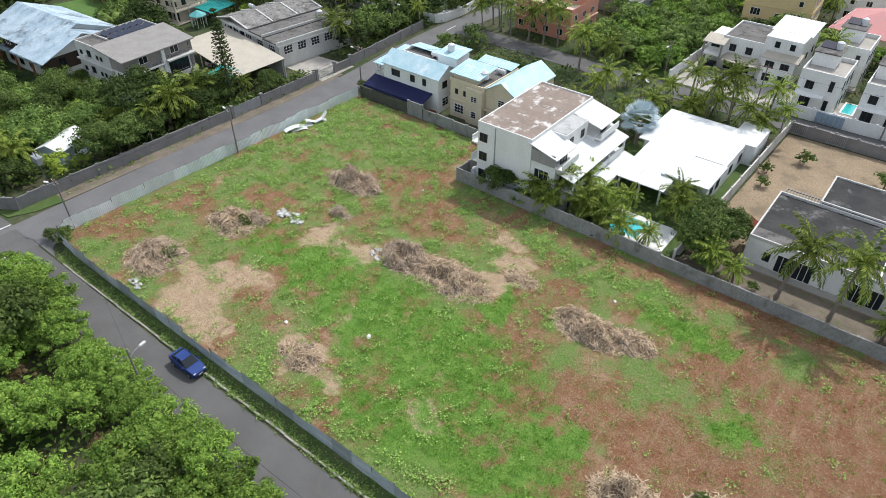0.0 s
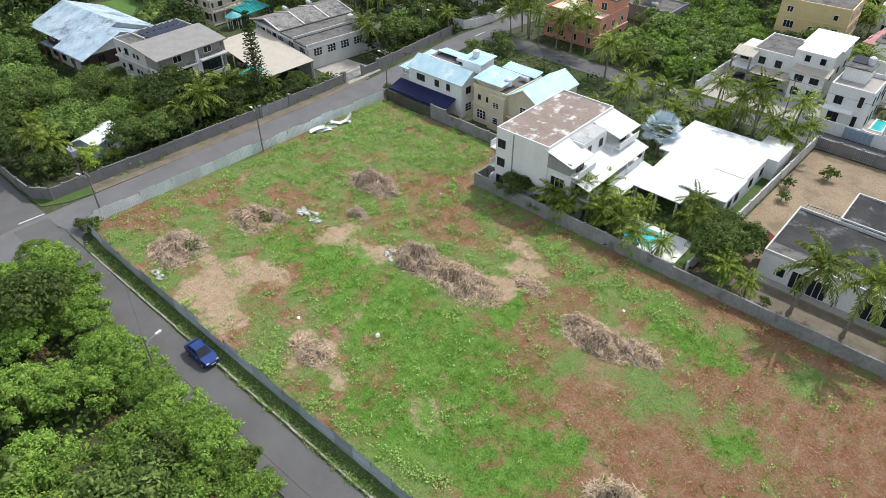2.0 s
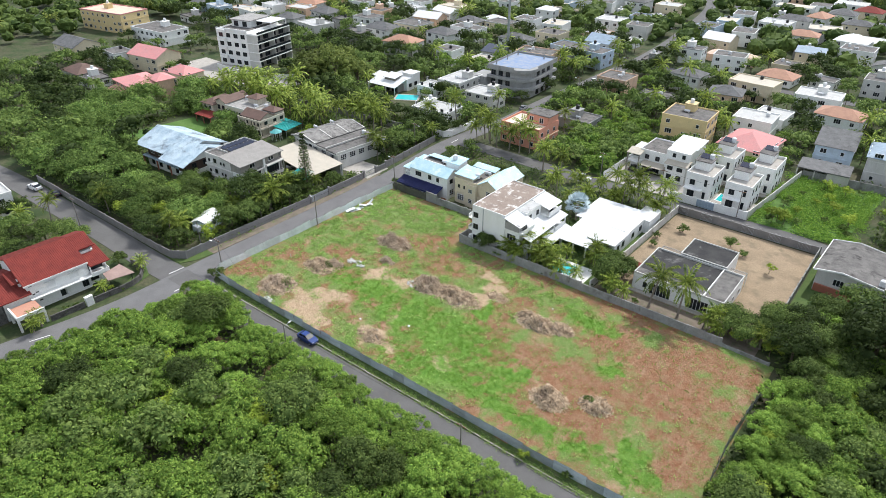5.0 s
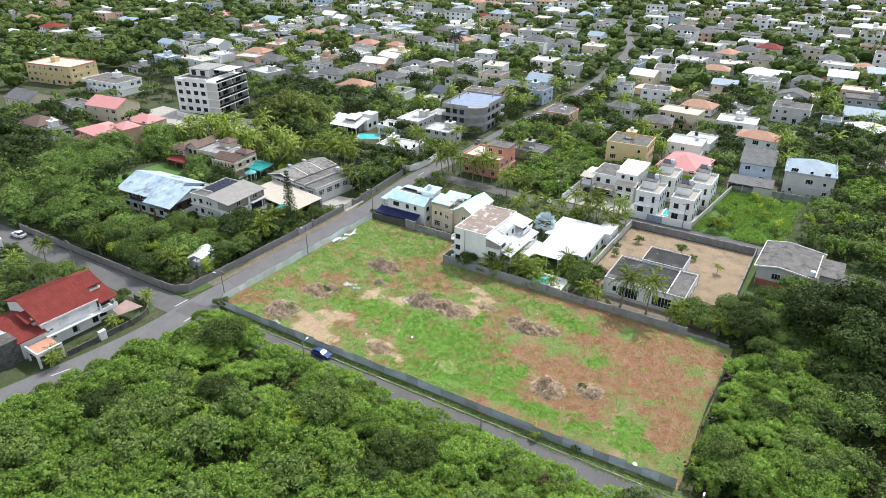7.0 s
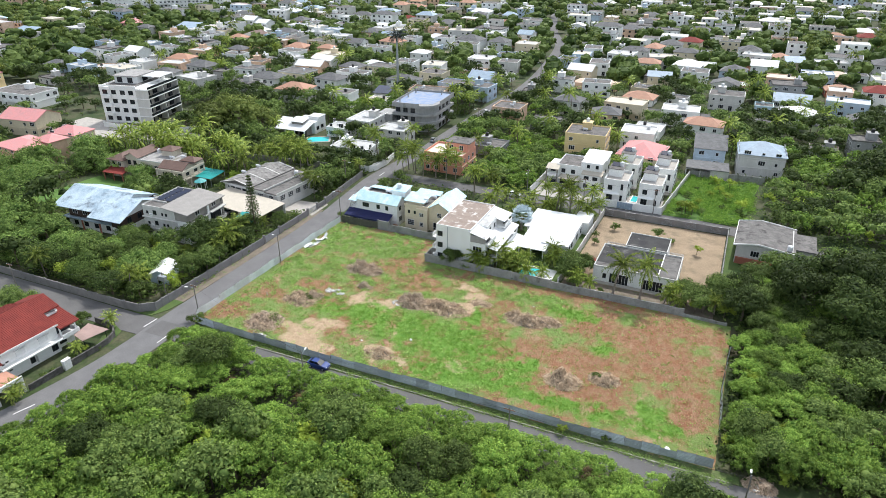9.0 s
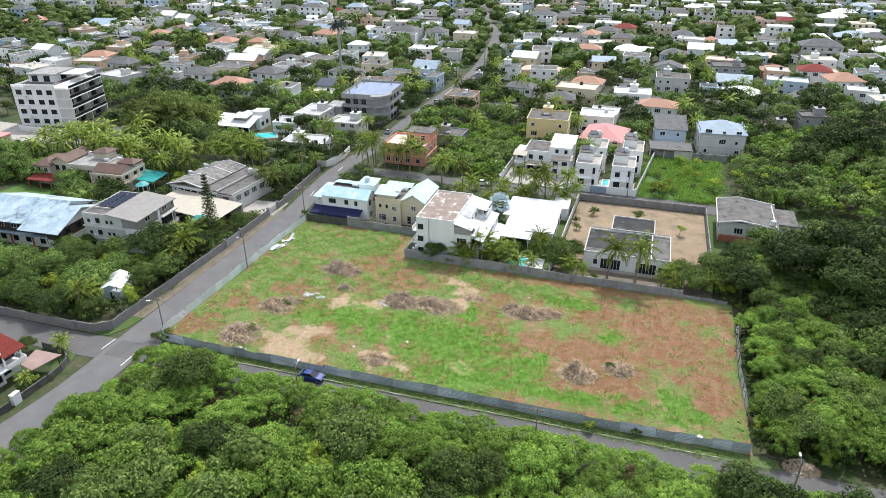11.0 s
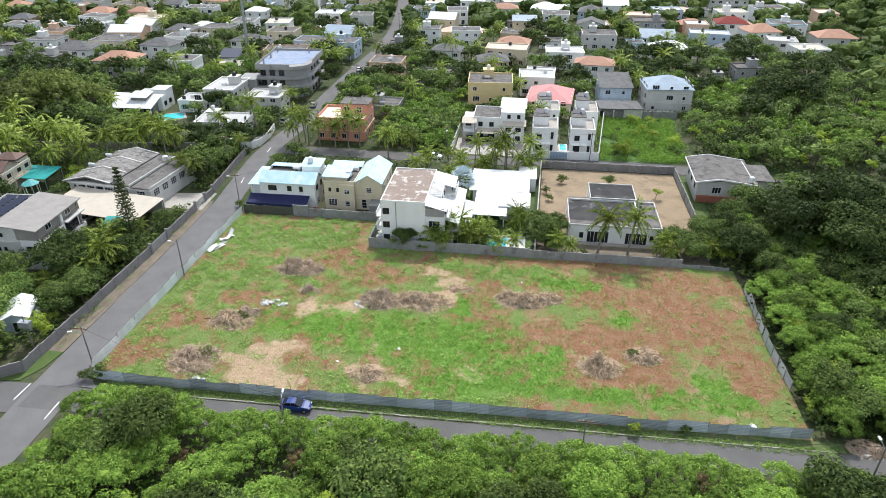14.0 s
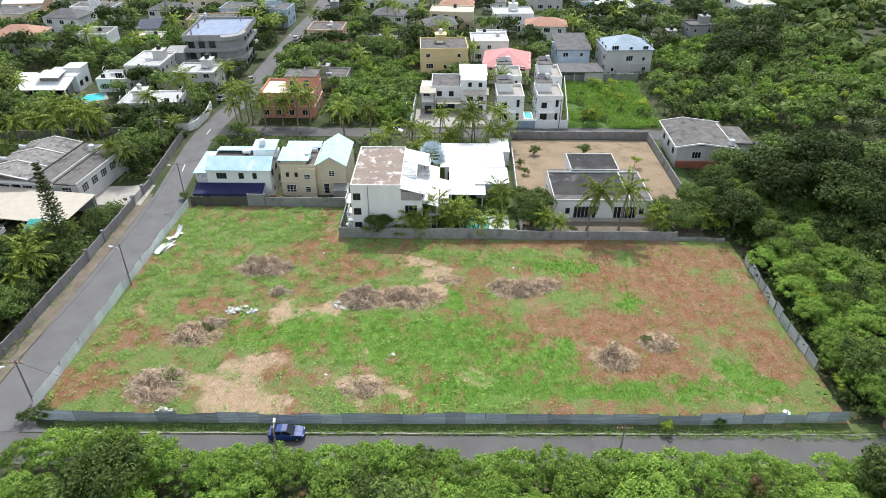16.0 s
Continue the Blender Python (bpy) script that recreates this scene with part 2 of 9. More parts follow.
GRASSBLADE = leaf_mat("grass_blades", (0.115, 0.24, 0.03), (0.215, 0.38, 0.058))
RANKBLADE = leaf_mat("rank_blades", (0.075, 0.16, 0.02), (0.21, 0.32, 0.055))
DRYBLADE = leaf_mat("dry_grass", (0.32, 0.24, 0.13), (0.42, 0.34, 0.20))

# ---- helpers for building ----


def mesh_of(name, bm, *mats):
    me = bpy.data.meshes.new(name)
    bm.to_mesh(me)
    bm.free()
    for m in mats:
        me.materials.append(m)
    return me


def part(name, bm, material, parent=None, label="", m=None):
    """Links a bmesh (or a mesh) as one object under a thing or part."""
    me = bm if isinstance(bm, bpy.types.Mesh) else mesh_of(name, bm, material)
    ob = new(name, me)
    ob.parent = parent
    if m is not None:
        ob.matrix_basis = m
    return tagged(ob, label)


def root(name, label, category, m, group="", kind=""):
    ob = new(name)
    ob.empty_display_size = 0.5
    ob.matrix_basis = m
    return tagged(ob, label, category, group, kind)


def flat(name, verts, faces, *mats):
    me = bpy.data.meshes.new(name)
    me.from_pydata(verts, [], faces)
    for m in mats:
        me.materials.append(m)
    return me


def box(bm, x0, x1, y0, y1, z0, z1):
    v = [bm.verts.new(p) for p in ((x0, y0, z0), (x1, y0, z0), (x1, y1, z0), (x0, y1, z0), (x0, y0, z1), (x1, y0, z1), (x1, y1, z1), (x0, y1, z1))]
    for f in ((3, 2, 1, 0), (4, 5, 6, 7), (0, 1, 5, 4), (1, 2, 6, 5), (2, 3, 7, 6), (3, 0, 4, 7)):
        bm.faces.new([v[i] for i in f])
    return v


def boxes(*bs):
    bm = bmesh.new()
    for b in bs:
        box(bm, *b)
    return bm


def prism(bm, ring, z0, z1, top=None):
    """A solid over a plan ring; top: another ring for the upper face, or a height per corner in z1."""
    zs = z1 if isinstance(z1, (list, tuple)) else [z1] * len(ring)
    lo = [bm.verts.new((x, y, z0)) for x, y in ring]
    hi = [bm.verts.new((p[0], p[1], z)) for p, z in zip(top or ring, zs)]
    bm.faces.new(lo[::-1])
    bm.faces.new(hi)
    k = len(ring)
    for i in range(k):
        bm.faces.new((lo[i], lo[(i + 1) % k], hi[(i + 1) % k], hi[i]))
    return bm


def tube(bm, pts, r0, r1, sides=7):
    """A tapered round bar along points."""
    rings = []
    for i, p in enumerate(pts):
        p = Vector(p)
        d = (Vector(pts[min(i + 1, len(pts) - 1)]) - Vector(pts[max(i - 1, 0)])).normalized()
        u = d.orthogonal().normalized()
        w = d.cross(u)
        r = r0 + (r1 - r0) * i / (len(pts) - 1)
        rings.append([bm.verts.new(p + (u * math.cos(k * math.tau / sides) + w * math.sin(k * math.tau / sides)) * r) for k in range(sides)])
    for a, b in zip(rings, rings[1:]):
        for k in range(sides):
            bm.faces.new((a[k], a[(k + 1) % sides], b[(k + 1) % sides], b[k]))
    bm.faces.new(rings[0][::-1])
    bm.faces.new(rings[-1])
    return bm


def slab_roof(bm, pts, thick=0.12):
    """A thick sheet through the given corners (3 or 4, upper side)."""
    up = [bm.verts.new(p) for p in pts]
    lo = [bm.verts.new((p[0], p[1], p[2] - thick)) for p in pts]
    bm.faces.new(up)
    bm.faces.new(lo[::-1])
    k = len(pts)
    for i in range(k):
        bm.faces.new((up[i], lo[i], lo[(i + 1) % k], up[(i + 1) % k]))
    return bm


WINDOWS = {}


def lattice(xs, zs, y0, y1):
    """A frame of bars in the xz plane as one skin: even cells between the grid lines are bars, odd by odd cells are open."""
    bm = bmesh.new()
    nx, nz = len(xs) - 1, len(zs) - 1
    V = [[[bm.verts.new((x, y, z)) for z in zs] for x in xs] for y in (y0, y1)]

    def solid(i, j):
        return 0 <= i < nx and 0 <= j < nz and (i % 2 == 0 or j % 2 == 0)

    for i in range(nx):
        for j in range(nz):
            if not solid(i, j):
                continue
            q = [(i, j), (i + 1, j), (i + 1, j + 1), (i, j + 1)]
            bm.faces.new([V[0][a][c] for a, c in q])
            bm.faces.new([V[1][a][c] for a, c in q[::-1]])
            for (a, c), (a2, c2), nb in ((q[0], q[1], (i, j - 1)), (q[1], q[2], (i + 1, j)), (q[2], q[3], (i, j + 1)), (q[3], q[0], (i - 1, j))):
                if not solid(*nb):
                    bm.faces.new((V[0][a2][c2], V[0][a][c], V[1][a][c], V[1][a2][c2]))
    return bm


def box_faces(bm, *b):
    before = set(bm.faces)
    box(bm, *b)
    return [f for f in bm.faces if f not in before]


def ribbed(bm, a, b, c, d, ribs, rise=0.07, width=0.1, thick=0.1):
    """A sheet a-b (low edge), d-c (high edge) whose upper side is folded into ribs, as one skin."""
    a, b, c, d = (Vector(p) for p in (a, b, c, d))
    us = [(0, 0)]
    for i in range(ribs):
        u, w = (i + 0.5) / ribs, width / 2 / max(0.1, (b - a).length)
        us += [(u - w, 0), (u - w * 0.7, rise), (u + w * 0.7, rise), (u + w, 0)]
    us.append((1, 0))
    lo = [bm.verts.new(a.lerp(b, u) + Vector((0, 0, z))) for u, z in us]
    hi = [bm.verts.new(d.lerp(c, u) + Vector((0, 0, z))) for u, z in us]
    under = [bm.verts.new(p - Vector((0, 0, thick))) for p in (a, b, c, d)]
    for i in range(len(us) - 1):
        bm.faces.new((lo[i], lo[i + 1], hi[i + 1], hi[i]))
    bm.faces.new(under[::-1])
    bm.faces.new([under[0], under[1]] + lo[::-1])
    bm.faces.new([under[2], under[3]] + hi)
    bm.faces.new((under[3], under[0], lo[0], hi[0]))
    bm.faces.new((under[1], under[2], hi[-1], lo[-1]))
    return bm


def window_meshes(w, h, style, far=False):
    """Frame with mullion and recessed pane, facing -y, centred, its foot at z = 0."""
    key = (round(w, 2), round(h, 2), style, far)
    if key not in WINDOWS:
        f = 0.07
        cols = max(1, round(w / 0.75))
        xs, zs = [-w / 2, -w / 2 + f], [0, f]
        for i in range(1, cols):
            x = -w / 2 + w * i / cols
            xs += [x - 0.03, x + 0.03]
        xs += [w / 2 - f, w / 2]
        if style == "grid":
            for z in (h / 3, 2 * h / 3):
                zs += [z - 0.025, z + 0.025]
        zs += [h - f, h]
        bm = lattice(xs, zs, -0.07, 0.05)
        if far:
            for fc in box_faces(bm, -w / 2 + f - 0.01, w / 2 - f + 0.01, -0.03, 0.02, f - 0.01, h - f + 0.01):
                fc.material_index = 1
            frame_me, pane_me = mesh_of("window", bm, FRAMEDARK if style == "dark" else FRAMEWHITE, GLASS), None
        else:
            frame_me = mesh_of("window", bm, FRAMEDARK if style == "dark" else FRAMEWHITE)
            pane_me = mesh_of("pane", boxes((-w / 2 + f - 0.01, w / 2 - f + 0.01, -0.03, 0.02, f - 0.01, h - f + 0.01)), GLASS)
        WINDOWS[key] = (frame_me, pane_me)
    return WINDOWS[key]


def window(parent, x, y, z, w, h, rz=0, style="dark", name="window", far=False):
    fm, pm = window_meshes(w, h, style, far)
    ob = part(name, fm, None, parent, m=pose(x, y, z, 0, 0, rz))
    if pm:
        part("pane", pm, None, ob)
    return ob


def tank(parent, x, y, z, lying=False, material=None):
    bm = bmesh.new()
    if lying:
        tube(bm, [(x - 0.8, y, z + 0.55), (x - 0.72, y, z + 0.55), (x + 0.72, y, z + 0.55), (x + 0.8, y, z + 0.55)], 0.36, 0.36, 12)
        for s in (-0.5, 0.5):
            box(bm, x + s - 0.05, x + s + 0.05, y - 0.3, y + 0.3, z, z + 0.3)
    else:
        tube(bm, [(x, y, z), (x, y, z + 1.1)], 0.62, 0.6, 14)
        tube(bm, [(x, y, z + 1.1), (x, y, z + 1.32)], 0.58, 0.2, 14)
    return part("water_tank", bm, material or random.choice((TANK, TANKWHITE, TANKWHITE)), parent)


def roof_parts(r, kind, w, d, z, material, over=0.45, rise=None, ridge="x", x=0, y=0, deck=None):
    """The roof of a house as parts of r."""
    if kind == "flat":
        p = 0.45
        bm = boxes((x - w / 2 - 0.12, x + w / 2 + 0.12, y - d / 2 - 0.12, y - d / 2 + 0.12, z, z + p), (x - w / 2 - 0.12, x + w / 2 + 0.12, y + d / 2 - 0.12, y + d / 2 + 0.12, z, z + p),
                   (x - w / 2 - 0.12, x - w / 2 + 0.12, y - d / 2 + 0.12, y + d / 2 - 0.12, z, z + p), (x + w / 2 - 0.12, x + w / 2 + 0.12, y - d / 2 + 0.12, y + d / 2 - 0.12, z, z + p))
        part("parapet", bm, material, r)
        part("roof", boxes((x - w / 2 + 0.12, x + w / 2 - 0.12, y - d / 2 + 0.12, y + d / 2 - 0.12, z, z + 0.08)), deck or DECK, r)
        return
    W, D = w / 2 + over, d / 2 + over
    h = rise or min(w, d) * 0.24
    bm = bmesh.new()
    zl = z - over * h / (min(w, d) / 2) * 0.5 + 0.1
    if kind == "hip":
        if w >= d:
            a, b = (x - W + D, y, z + h), (x + W - D, y, z + h)
            slab_roof(bm, [(x - W, y - D, zl), (x + W, y - D, zl), b, a])
            slab_roof(bm, [(x + W, y + D, zl), (x - W, y + D, zl), a, b])
            slab_roof(bm, [(x + W, y - D, zl), (x + W, y + D, zl), b])
            slab_roof(bm, [(x - W, y + D, zl), (x - W, y - D, zl), a])
        else:
            a, b = (x, y - D + W, z + h), (x, y + D - W, z + h)
            slab_roof(bm, [(x + W, y - D, zl), (x + W, y + D, zl), b, a])
            slab_roof(bm, [(x - W, y + D, zl), (x - W, y - D, zl), a, b])
            slab_roof(bm, [(x - W, y - D, zl), (x + W, y - D, zl), a])
            slab_roof(bm, [(x + W, y + D, zl), (x - W, y + D, zl), b])
        part("roof", bm, material, r)
    elif kind == "gable":
        gables = []
        if ridge == "x":
            slab_roof(bm, [(x - W, y - D, zl), (x + W, y - D, zl), (x + W, y, z + h), (x - W, y, z + h)])
            slab_roof(bm, [(x + W, y + D, zl), (x - W, y + D, zl), (x - W, y, z + h), (x + W, y, z + h)])
            tri = [(-d / 2, 0), (d / 2, 0), (0, h - 0.15)]
            for s in (x - w / 2, x + w / 2 - 0.15):
                g = bmesh.new()
                gables.append(g)
                vs = [[g.verts.new((s + o, y + q[0], z + q[1])) for q in tri] for o in (0, 0.15)]
                g.faces.new(vs[0][::-1]), g.faces.new(vs[1])
                for i in range(3):
                    g.faces.new((vs[0][i], vs[0][(i + 1) % 3], vs[1][(i + 1) % 3], vs[1][i]))
        else:
            slab_roof(bm, [(x + W, y - D, zl), (x + W, y + D, zl), (x, y + D, z + h), (x, y - D, z + h)])
            slab_roof(bm, [(x - W, y + D, zl), (x - W, y - D, zl), (x, y - D, z + h), (x, y + D, z + h)])
            tri = [(-w / 2, 0), (w / 2, 0), (0, h - 0.15)]
            for s in (y - d / 2, y + d / 2 - 0.15):
                g = bmesh.new()
                gables.append(g)
                vs = [[g.verts.new((x + q[0], s + o, z + q[1])) for q in tri] for o in (0, 0.15)]
                g.faces.new(vs[0]), g.faces.new(vs[1][::-1])
                for i in range(3):
                    g.faces.new((vs[0][i], vs[1][i], vs[1][(i + 1) % 3], vs[0][(i + 1) % 3]))
        part("roof", bm, material, r)
        for g in gables:
            part("gable", g, deck or WHITE, r)
    elif kind == "mono":
        slab_roof(bm, [(x - W, y - D, z + 0.1), (x + W, y - D, z + 0.1), (x + W, y + D, z + h), (x - W, y + D, z + h)])
        part("roof", bm, material, r)


TAKEN = []           # plan rectangles where no tree may stand


def take(x0, x1, y0, y1, margin=0.0):
    TAKEN.append((x0 - margin, x1 + margin, y0 - margin, y1 + margin))


def house(label, x, y, w, d, floors, wall, roof, roofmat, rz=0, fh=3.0, block=True, balcony=False, style="white", sides="SEW", ridge="x", deck=None, category="house", seed=None):
    """A plain town house: walls with floor bands, windows and a door with frames and panes, a roof, and roof tanks."""
    far = y > 210 or x < -170
    rng = random.Random(seed if seed is not None else int(x * 7 + y * 13))
    r = root("house", label, category, pose(x, y, 0, 0, 0, rz), group="houses of the town")
    h = fh * floors
    part("wall", boxes((-w / 2, w / 2, -d / 2, d / 2, 0, h)), wall, r)
    for f in range(1, math.ceil(floors)):
        part("floor_band", boxes((-w / 2 - 0.1, w / 2 + 0.1, -d / 2 - 0.1, d / 2 + 0.1, fh * f - 0.15, fh * f + 0.1)), wall, r)
    roof_parts(r, roof, w, d, h, roofmat, ridge=ridge, deck=deck if roof == "flat" else wall)
    for f in range(math.ceil(floors)):
        for s in sides:
            length = w if s in "SN" else d
            n = max(1, int(length / 3.4))
            for i in range(n):
                if rng.random() < 0.12:
                    continue
                o = -length / 2 + length * (i + 0.5) / n + rng.uniform(-0.3, 0.3)
                ww, hh = rng.choice(((1.2, 1.2), (1.6, 1.3), (0.9, 1.1), (2.0, 1.5)))
                zz = fh * f + 0.95
                if f == 0 and s == "S" and i == n // 2:
                    ww, hh, zz = 1.6, 2.1, 0.1
                if s == "S":
                    window(r, o, -d / 2, zz, ww, hh, 0, style, "door" if zz < 0.5 else "window", far)
                elif s == "N":
                    window(r, o, d / 2, zz, ww, hh, 180, style, "window", far)
                elif s == "E":
                    window(r, w / 2, o, zz, ww, hh, 90, style, "window", far)
                else:
                    window(r, -w / 2, o, zz, ww, hh, -90, style, "window", far)
    if balcony and floors >= 2:
        bw = w * 0.55
        bx = rng.choice((-1, 1)) * w * 0.18
        part("balcony", boxes((bx - bw / 2, bx + bw / 2, -d / 2 - 1.5, -d / 2 - 0.1, fh - 0.15, fh + 0.05), (bx - bw / 2, bx + bw / 2, -d / 2 - 1.5, -d / 2 - 1.4, fh + 0.05, fh + 0.95),
                              (bx - bw / 2, bx - bw / 2 + 0.1, -d / 2 - 1.4, -d / 2 - 0.1, fh + 0.05, fh + 0.95), (bx + bw / 2 - 0.1, bx + bw / 2, -d / 2 - 1.4, -d / 2 - 0.1, fh + 0.05, fh + 0.95)), wall, r)
        for s in (-1, 1):
            part("column", boxes((bx + s * (bw / 2 - 0.15) - 0.14, bx + s * (bw / 2 - 0.15) + 0.14, -d / 2 - 1.48, -d / 2 - 1.2, 0, fh - 0.15)), wall, r)
    if roof == "flat":
        if block:
            bx, by = rng.uniform(-w / 4, w / 4), rng.uniform(0, d / 4)
            part("roof_block", boxes((bx - 1.5, bx + 1.5, by - 1.5, by + 1.5, h + 0.08, h + 2.3), (bx - 1.7, bx + 1.7, by - 1.7, by + 1.7, h + 2.3, h + 2.45)), wall, r)
            tank(r, bx, by, h + 2.45)
        else:
            tank(r, rng.uniform(-w / 3, w / 3), rng.uniform(0, d / 3), h + 0.08)
        if rng.random() < 0.4:
            tank(r, rng.uniform(-w / 3, w / 3), rng.uniform(-d / 3, 0), h + 0.08, True, TANKWHITE)
    take(x - w / 2, x + w / 2, y - d / 2, y + d / 2, 1.0)
    return r


# ---- plants ----


def leaf_cards(centres, normals, size, rng, slim=0.55):
    """Kite-shaped leaf sprays at the given places, facing about along the normals. Returns points and quads."""
    k = len(centres)
    nrm = normals + rng.normal(0, 0.45, (k, 3))
    nrm /= np.linalg.norm(nrm, axis=1)[:, None]
    t = np.cross(nrm, rng.normal(0, 1, (k, 3)))
    t /= np.linalg.norm(t, axis=1)[:, None]
    b = np.cross(nrm, t)
    s = (size * rng.uniform(0.6, 1.35, k))[:, None]
    droop = nrm * s * rng.uniform(0.0, 0.35, (k, 1))
    v = np.stack([centres - t * s * 0.5, centres + b * s * slim * 0.5 + droop * 0.6, centres + t * s * 0.5 - droop * 0.4, centres - b * s * slim * 0.5 + droop * 0.6], 1)
    return v.reshape(-1, 3), np.arange(4 * k).reshape(-1, 4)


def quad_ball(n=2):
    """A ball of quads: the points of a cube's grid drawn to unit length."""
    at, V, F = {}, [], []

    def vert(p):
        key = tuple(int(round(c * n)) for c in p)
        if key not in at:
            at[key] = len(V)
            V.append(np.array(p) / np.linalg.norm(p))
        return at[key]

    for ax in range(3):
        for sg in (-1, 1):
            for i in range(n):
                for j in range(n):
                    ring = []
                    for di, dj in ((0, 0), (1, 0), (1, 1), (0, 1)):
                        p = [0.0, 0.0, 0.0]
                        p[ax], p[(ax + 1) % 3], p[(ax + 2) % 3] = sg, 2 * (i + di) / n - 1, 2 * (j + dj) / n - 1
                        ring.append(vert(p))
                    F.append(ring if sg > 0 else ring[::-1])
    return np.array(V), np.array(F)


BALL_V, BALL_F = quad_ball()
BALL_F = BALL_F[[BALL_V[f, 2].sum() > 0.1 for f in BALL_F]]
BALL_V[BALL_V[:, 2] < -0.1] = (0, 0, 0)


def crown_points(lobes, per, size, rng, slim=0.55):
    """A crown: leaf sprays over many lobes (x, y, z, radius, flattening), and a lumpy inner mass in each."""
    cs, ns, CV, CF = [], [], [], []
    for i, (x, y, z, r, q) in enumerate(lobes):
        k = max(8, int(per * r * r))
        d = rng.normal(0, 1, (k, 3))
        d[:, 2] = np.where(d[:, 2] < -0.3, -d[:, 2], d[:, 2])
        d /= np.linalg.norm(d, axis=1)[:, None]
        rr = r * rng.uniform(0.76, 1.12, (k, 1))
        cs.append(np.array([x, y, z]) + d * rr * np.array([1, 1, q]))
        ns.append(d * np.array([1, 1, 1.2]) + np.array([0, 0, 0.35]))
        CV.append(np.array([x, y, z]) + BALL_V * rng.uniform(0.4, 0.7, (len(BALL_V), 1)) * min(r, 0.45 + 0.55 * r) * np.array([1, 1, q]))
        CF.append(BALL_F + i * len(BALL_V))
    core = np.concatenate(CV)
    v, f = leaf_cards(np.concatenate(cs), np.concatenate(ns), size, rng, slim)
    return core, np.concatenate(CF), v, f


def array_mesh(name, v, f, *mats):
    me = bpy.data.meshes.new(name)
    me.from_pydata(v.tolist(), [], f.tolist())
    for m in mats:
        me.materials.append(m)
    return me


CROWNS = {}


def crown_mesh(key, arrays, material):
    """Inner masses and leaves of a crown in one mesh; the arrays are kept for the joined woods."""
    CROWNS[key] = arrays
    cv, cf, v, f = arrays
    me = array_mesh("crown", np.concatenate([cv, v]), np.concatenate([cf, f + len(cv)]), material)
    me.polygons.foreach_set("use_smooth", [True] * len(me.polygons))
    return me


def lobes_for(rng, r, h, count, flat_q=0.75, spread=0.85, lump=1.0):
    out = [(0, 0, h - r * 0.6, r * 0.55, flat_q)]
    for i in range(count):
        a, q = rng.uniform(0, math.tau), math.sqrt(rng.uniform(0.05, 1)) * r * spread
        out.append((q * math.cos(a), q * math.sin(a), h - r * 0.35 - (q / r) ** 2 * r * 0.55 + rng.uniform(-0.4, 0.3) * r * 0.5, r * lump * rng.uniform(0.24, 0.42), flat_q))
    return out


def trunk_mesh(name, rng, h, r, limbs, spread, material=None):
    bm = bmesh.new()
    lean = (rng.uniform(-0.3, 0.3), rng.uniform(-0.3, 0.3))
    tube(bm, [(0, 0, -0.1), (lean[0] * 0.4, lean[1] * 0.4, h * 0.3), (lean[0], lean[1], h * 0.62)], r, r * 0.6)
    for i in range(limbs):
        a = i * math.tau / limbs + rng.uniform(-0.4, 0.4)
        z = h * rng.uniform(0.38, 0.6)
        e = spread * rng.uniform(0.45, 0.75)
        tube(bm, [(lean[0] * z / h, lean[1] * z / h, z), (e * 0.55 * math.cos(a), e * 0.55 * math.sin(a), z + h * 0.14), (e * math.cos(a), e * math.sin(a), z + h * 0.3)], r * 0.45, r * 0.12, 5)
    return mesh_of(name, bm, material or BARK)


def frond_arrays(rng, fronds, length, lo, hi, pairs, width, top):
    """Feather fronds round a palm's head: each a bowed stalk with two rows of drooping leaflets."""
    V, F, n = [], [], 0
    for i in range(fronds):
        a = i * 2.39996 + rng.uniform(-0.2, 0.2)
        el = lo + (hi - lo) * (i / fronds) + rng.uniform(-0.12, 0.12)
        L = length * rng.uniform(0.82, 1.1)
        pts = []
        for s in range(pairs + 1):
            u = s / pairs
            ang = el - 1.25 * u ** 1.5
            if s == 0:
                p = np.array([0.0, 0.0, 0.0])
            else:
                p = p + L / pairs * np.array([math.cos(ang), 0, math.sin(ang)])
            pts.append(p.copy())
        ca, sa = math.cos(a), math.sin(a)
        rot = np.array([[ca, -sa, 0], [sa, ca, 0], [0, 0, 1]])
        for s in range(1, pairs):
            u = s / pairs
            p, nx = pts[s], pts[s + 1]
            tl = width * (0.35 + 0.65 * math.sin(math.pi * min(1, u * 0.85 + 0.12))) * rng.uniform(0.85, 1.1)
            for side in (-1, 1):
                fwd = (nx - p) / np.linalg.norm(nx - p)
                w = L / pairs * 0.95
                tip = p + fwd * tl * 0.45 + np.array([0, side * tl * 0.8, -tl * rng.uniform(0.25, 0.6)])
                mid = (p + tip) / 2 + np.array([0, 0, tl * 0.08])
                q = np.array([p - fwd * w * 0.5, mid - fwd * w * 0.5, tip, mid + fwd * w * 0.6]) @ rot.T + np.array([0, 0, top])
                V.append(q)
                F.append([n, n + 1, n + 2, n + 3])
                n += 4
    return np.concatenate(V), np.array(F)


KINDS = {}


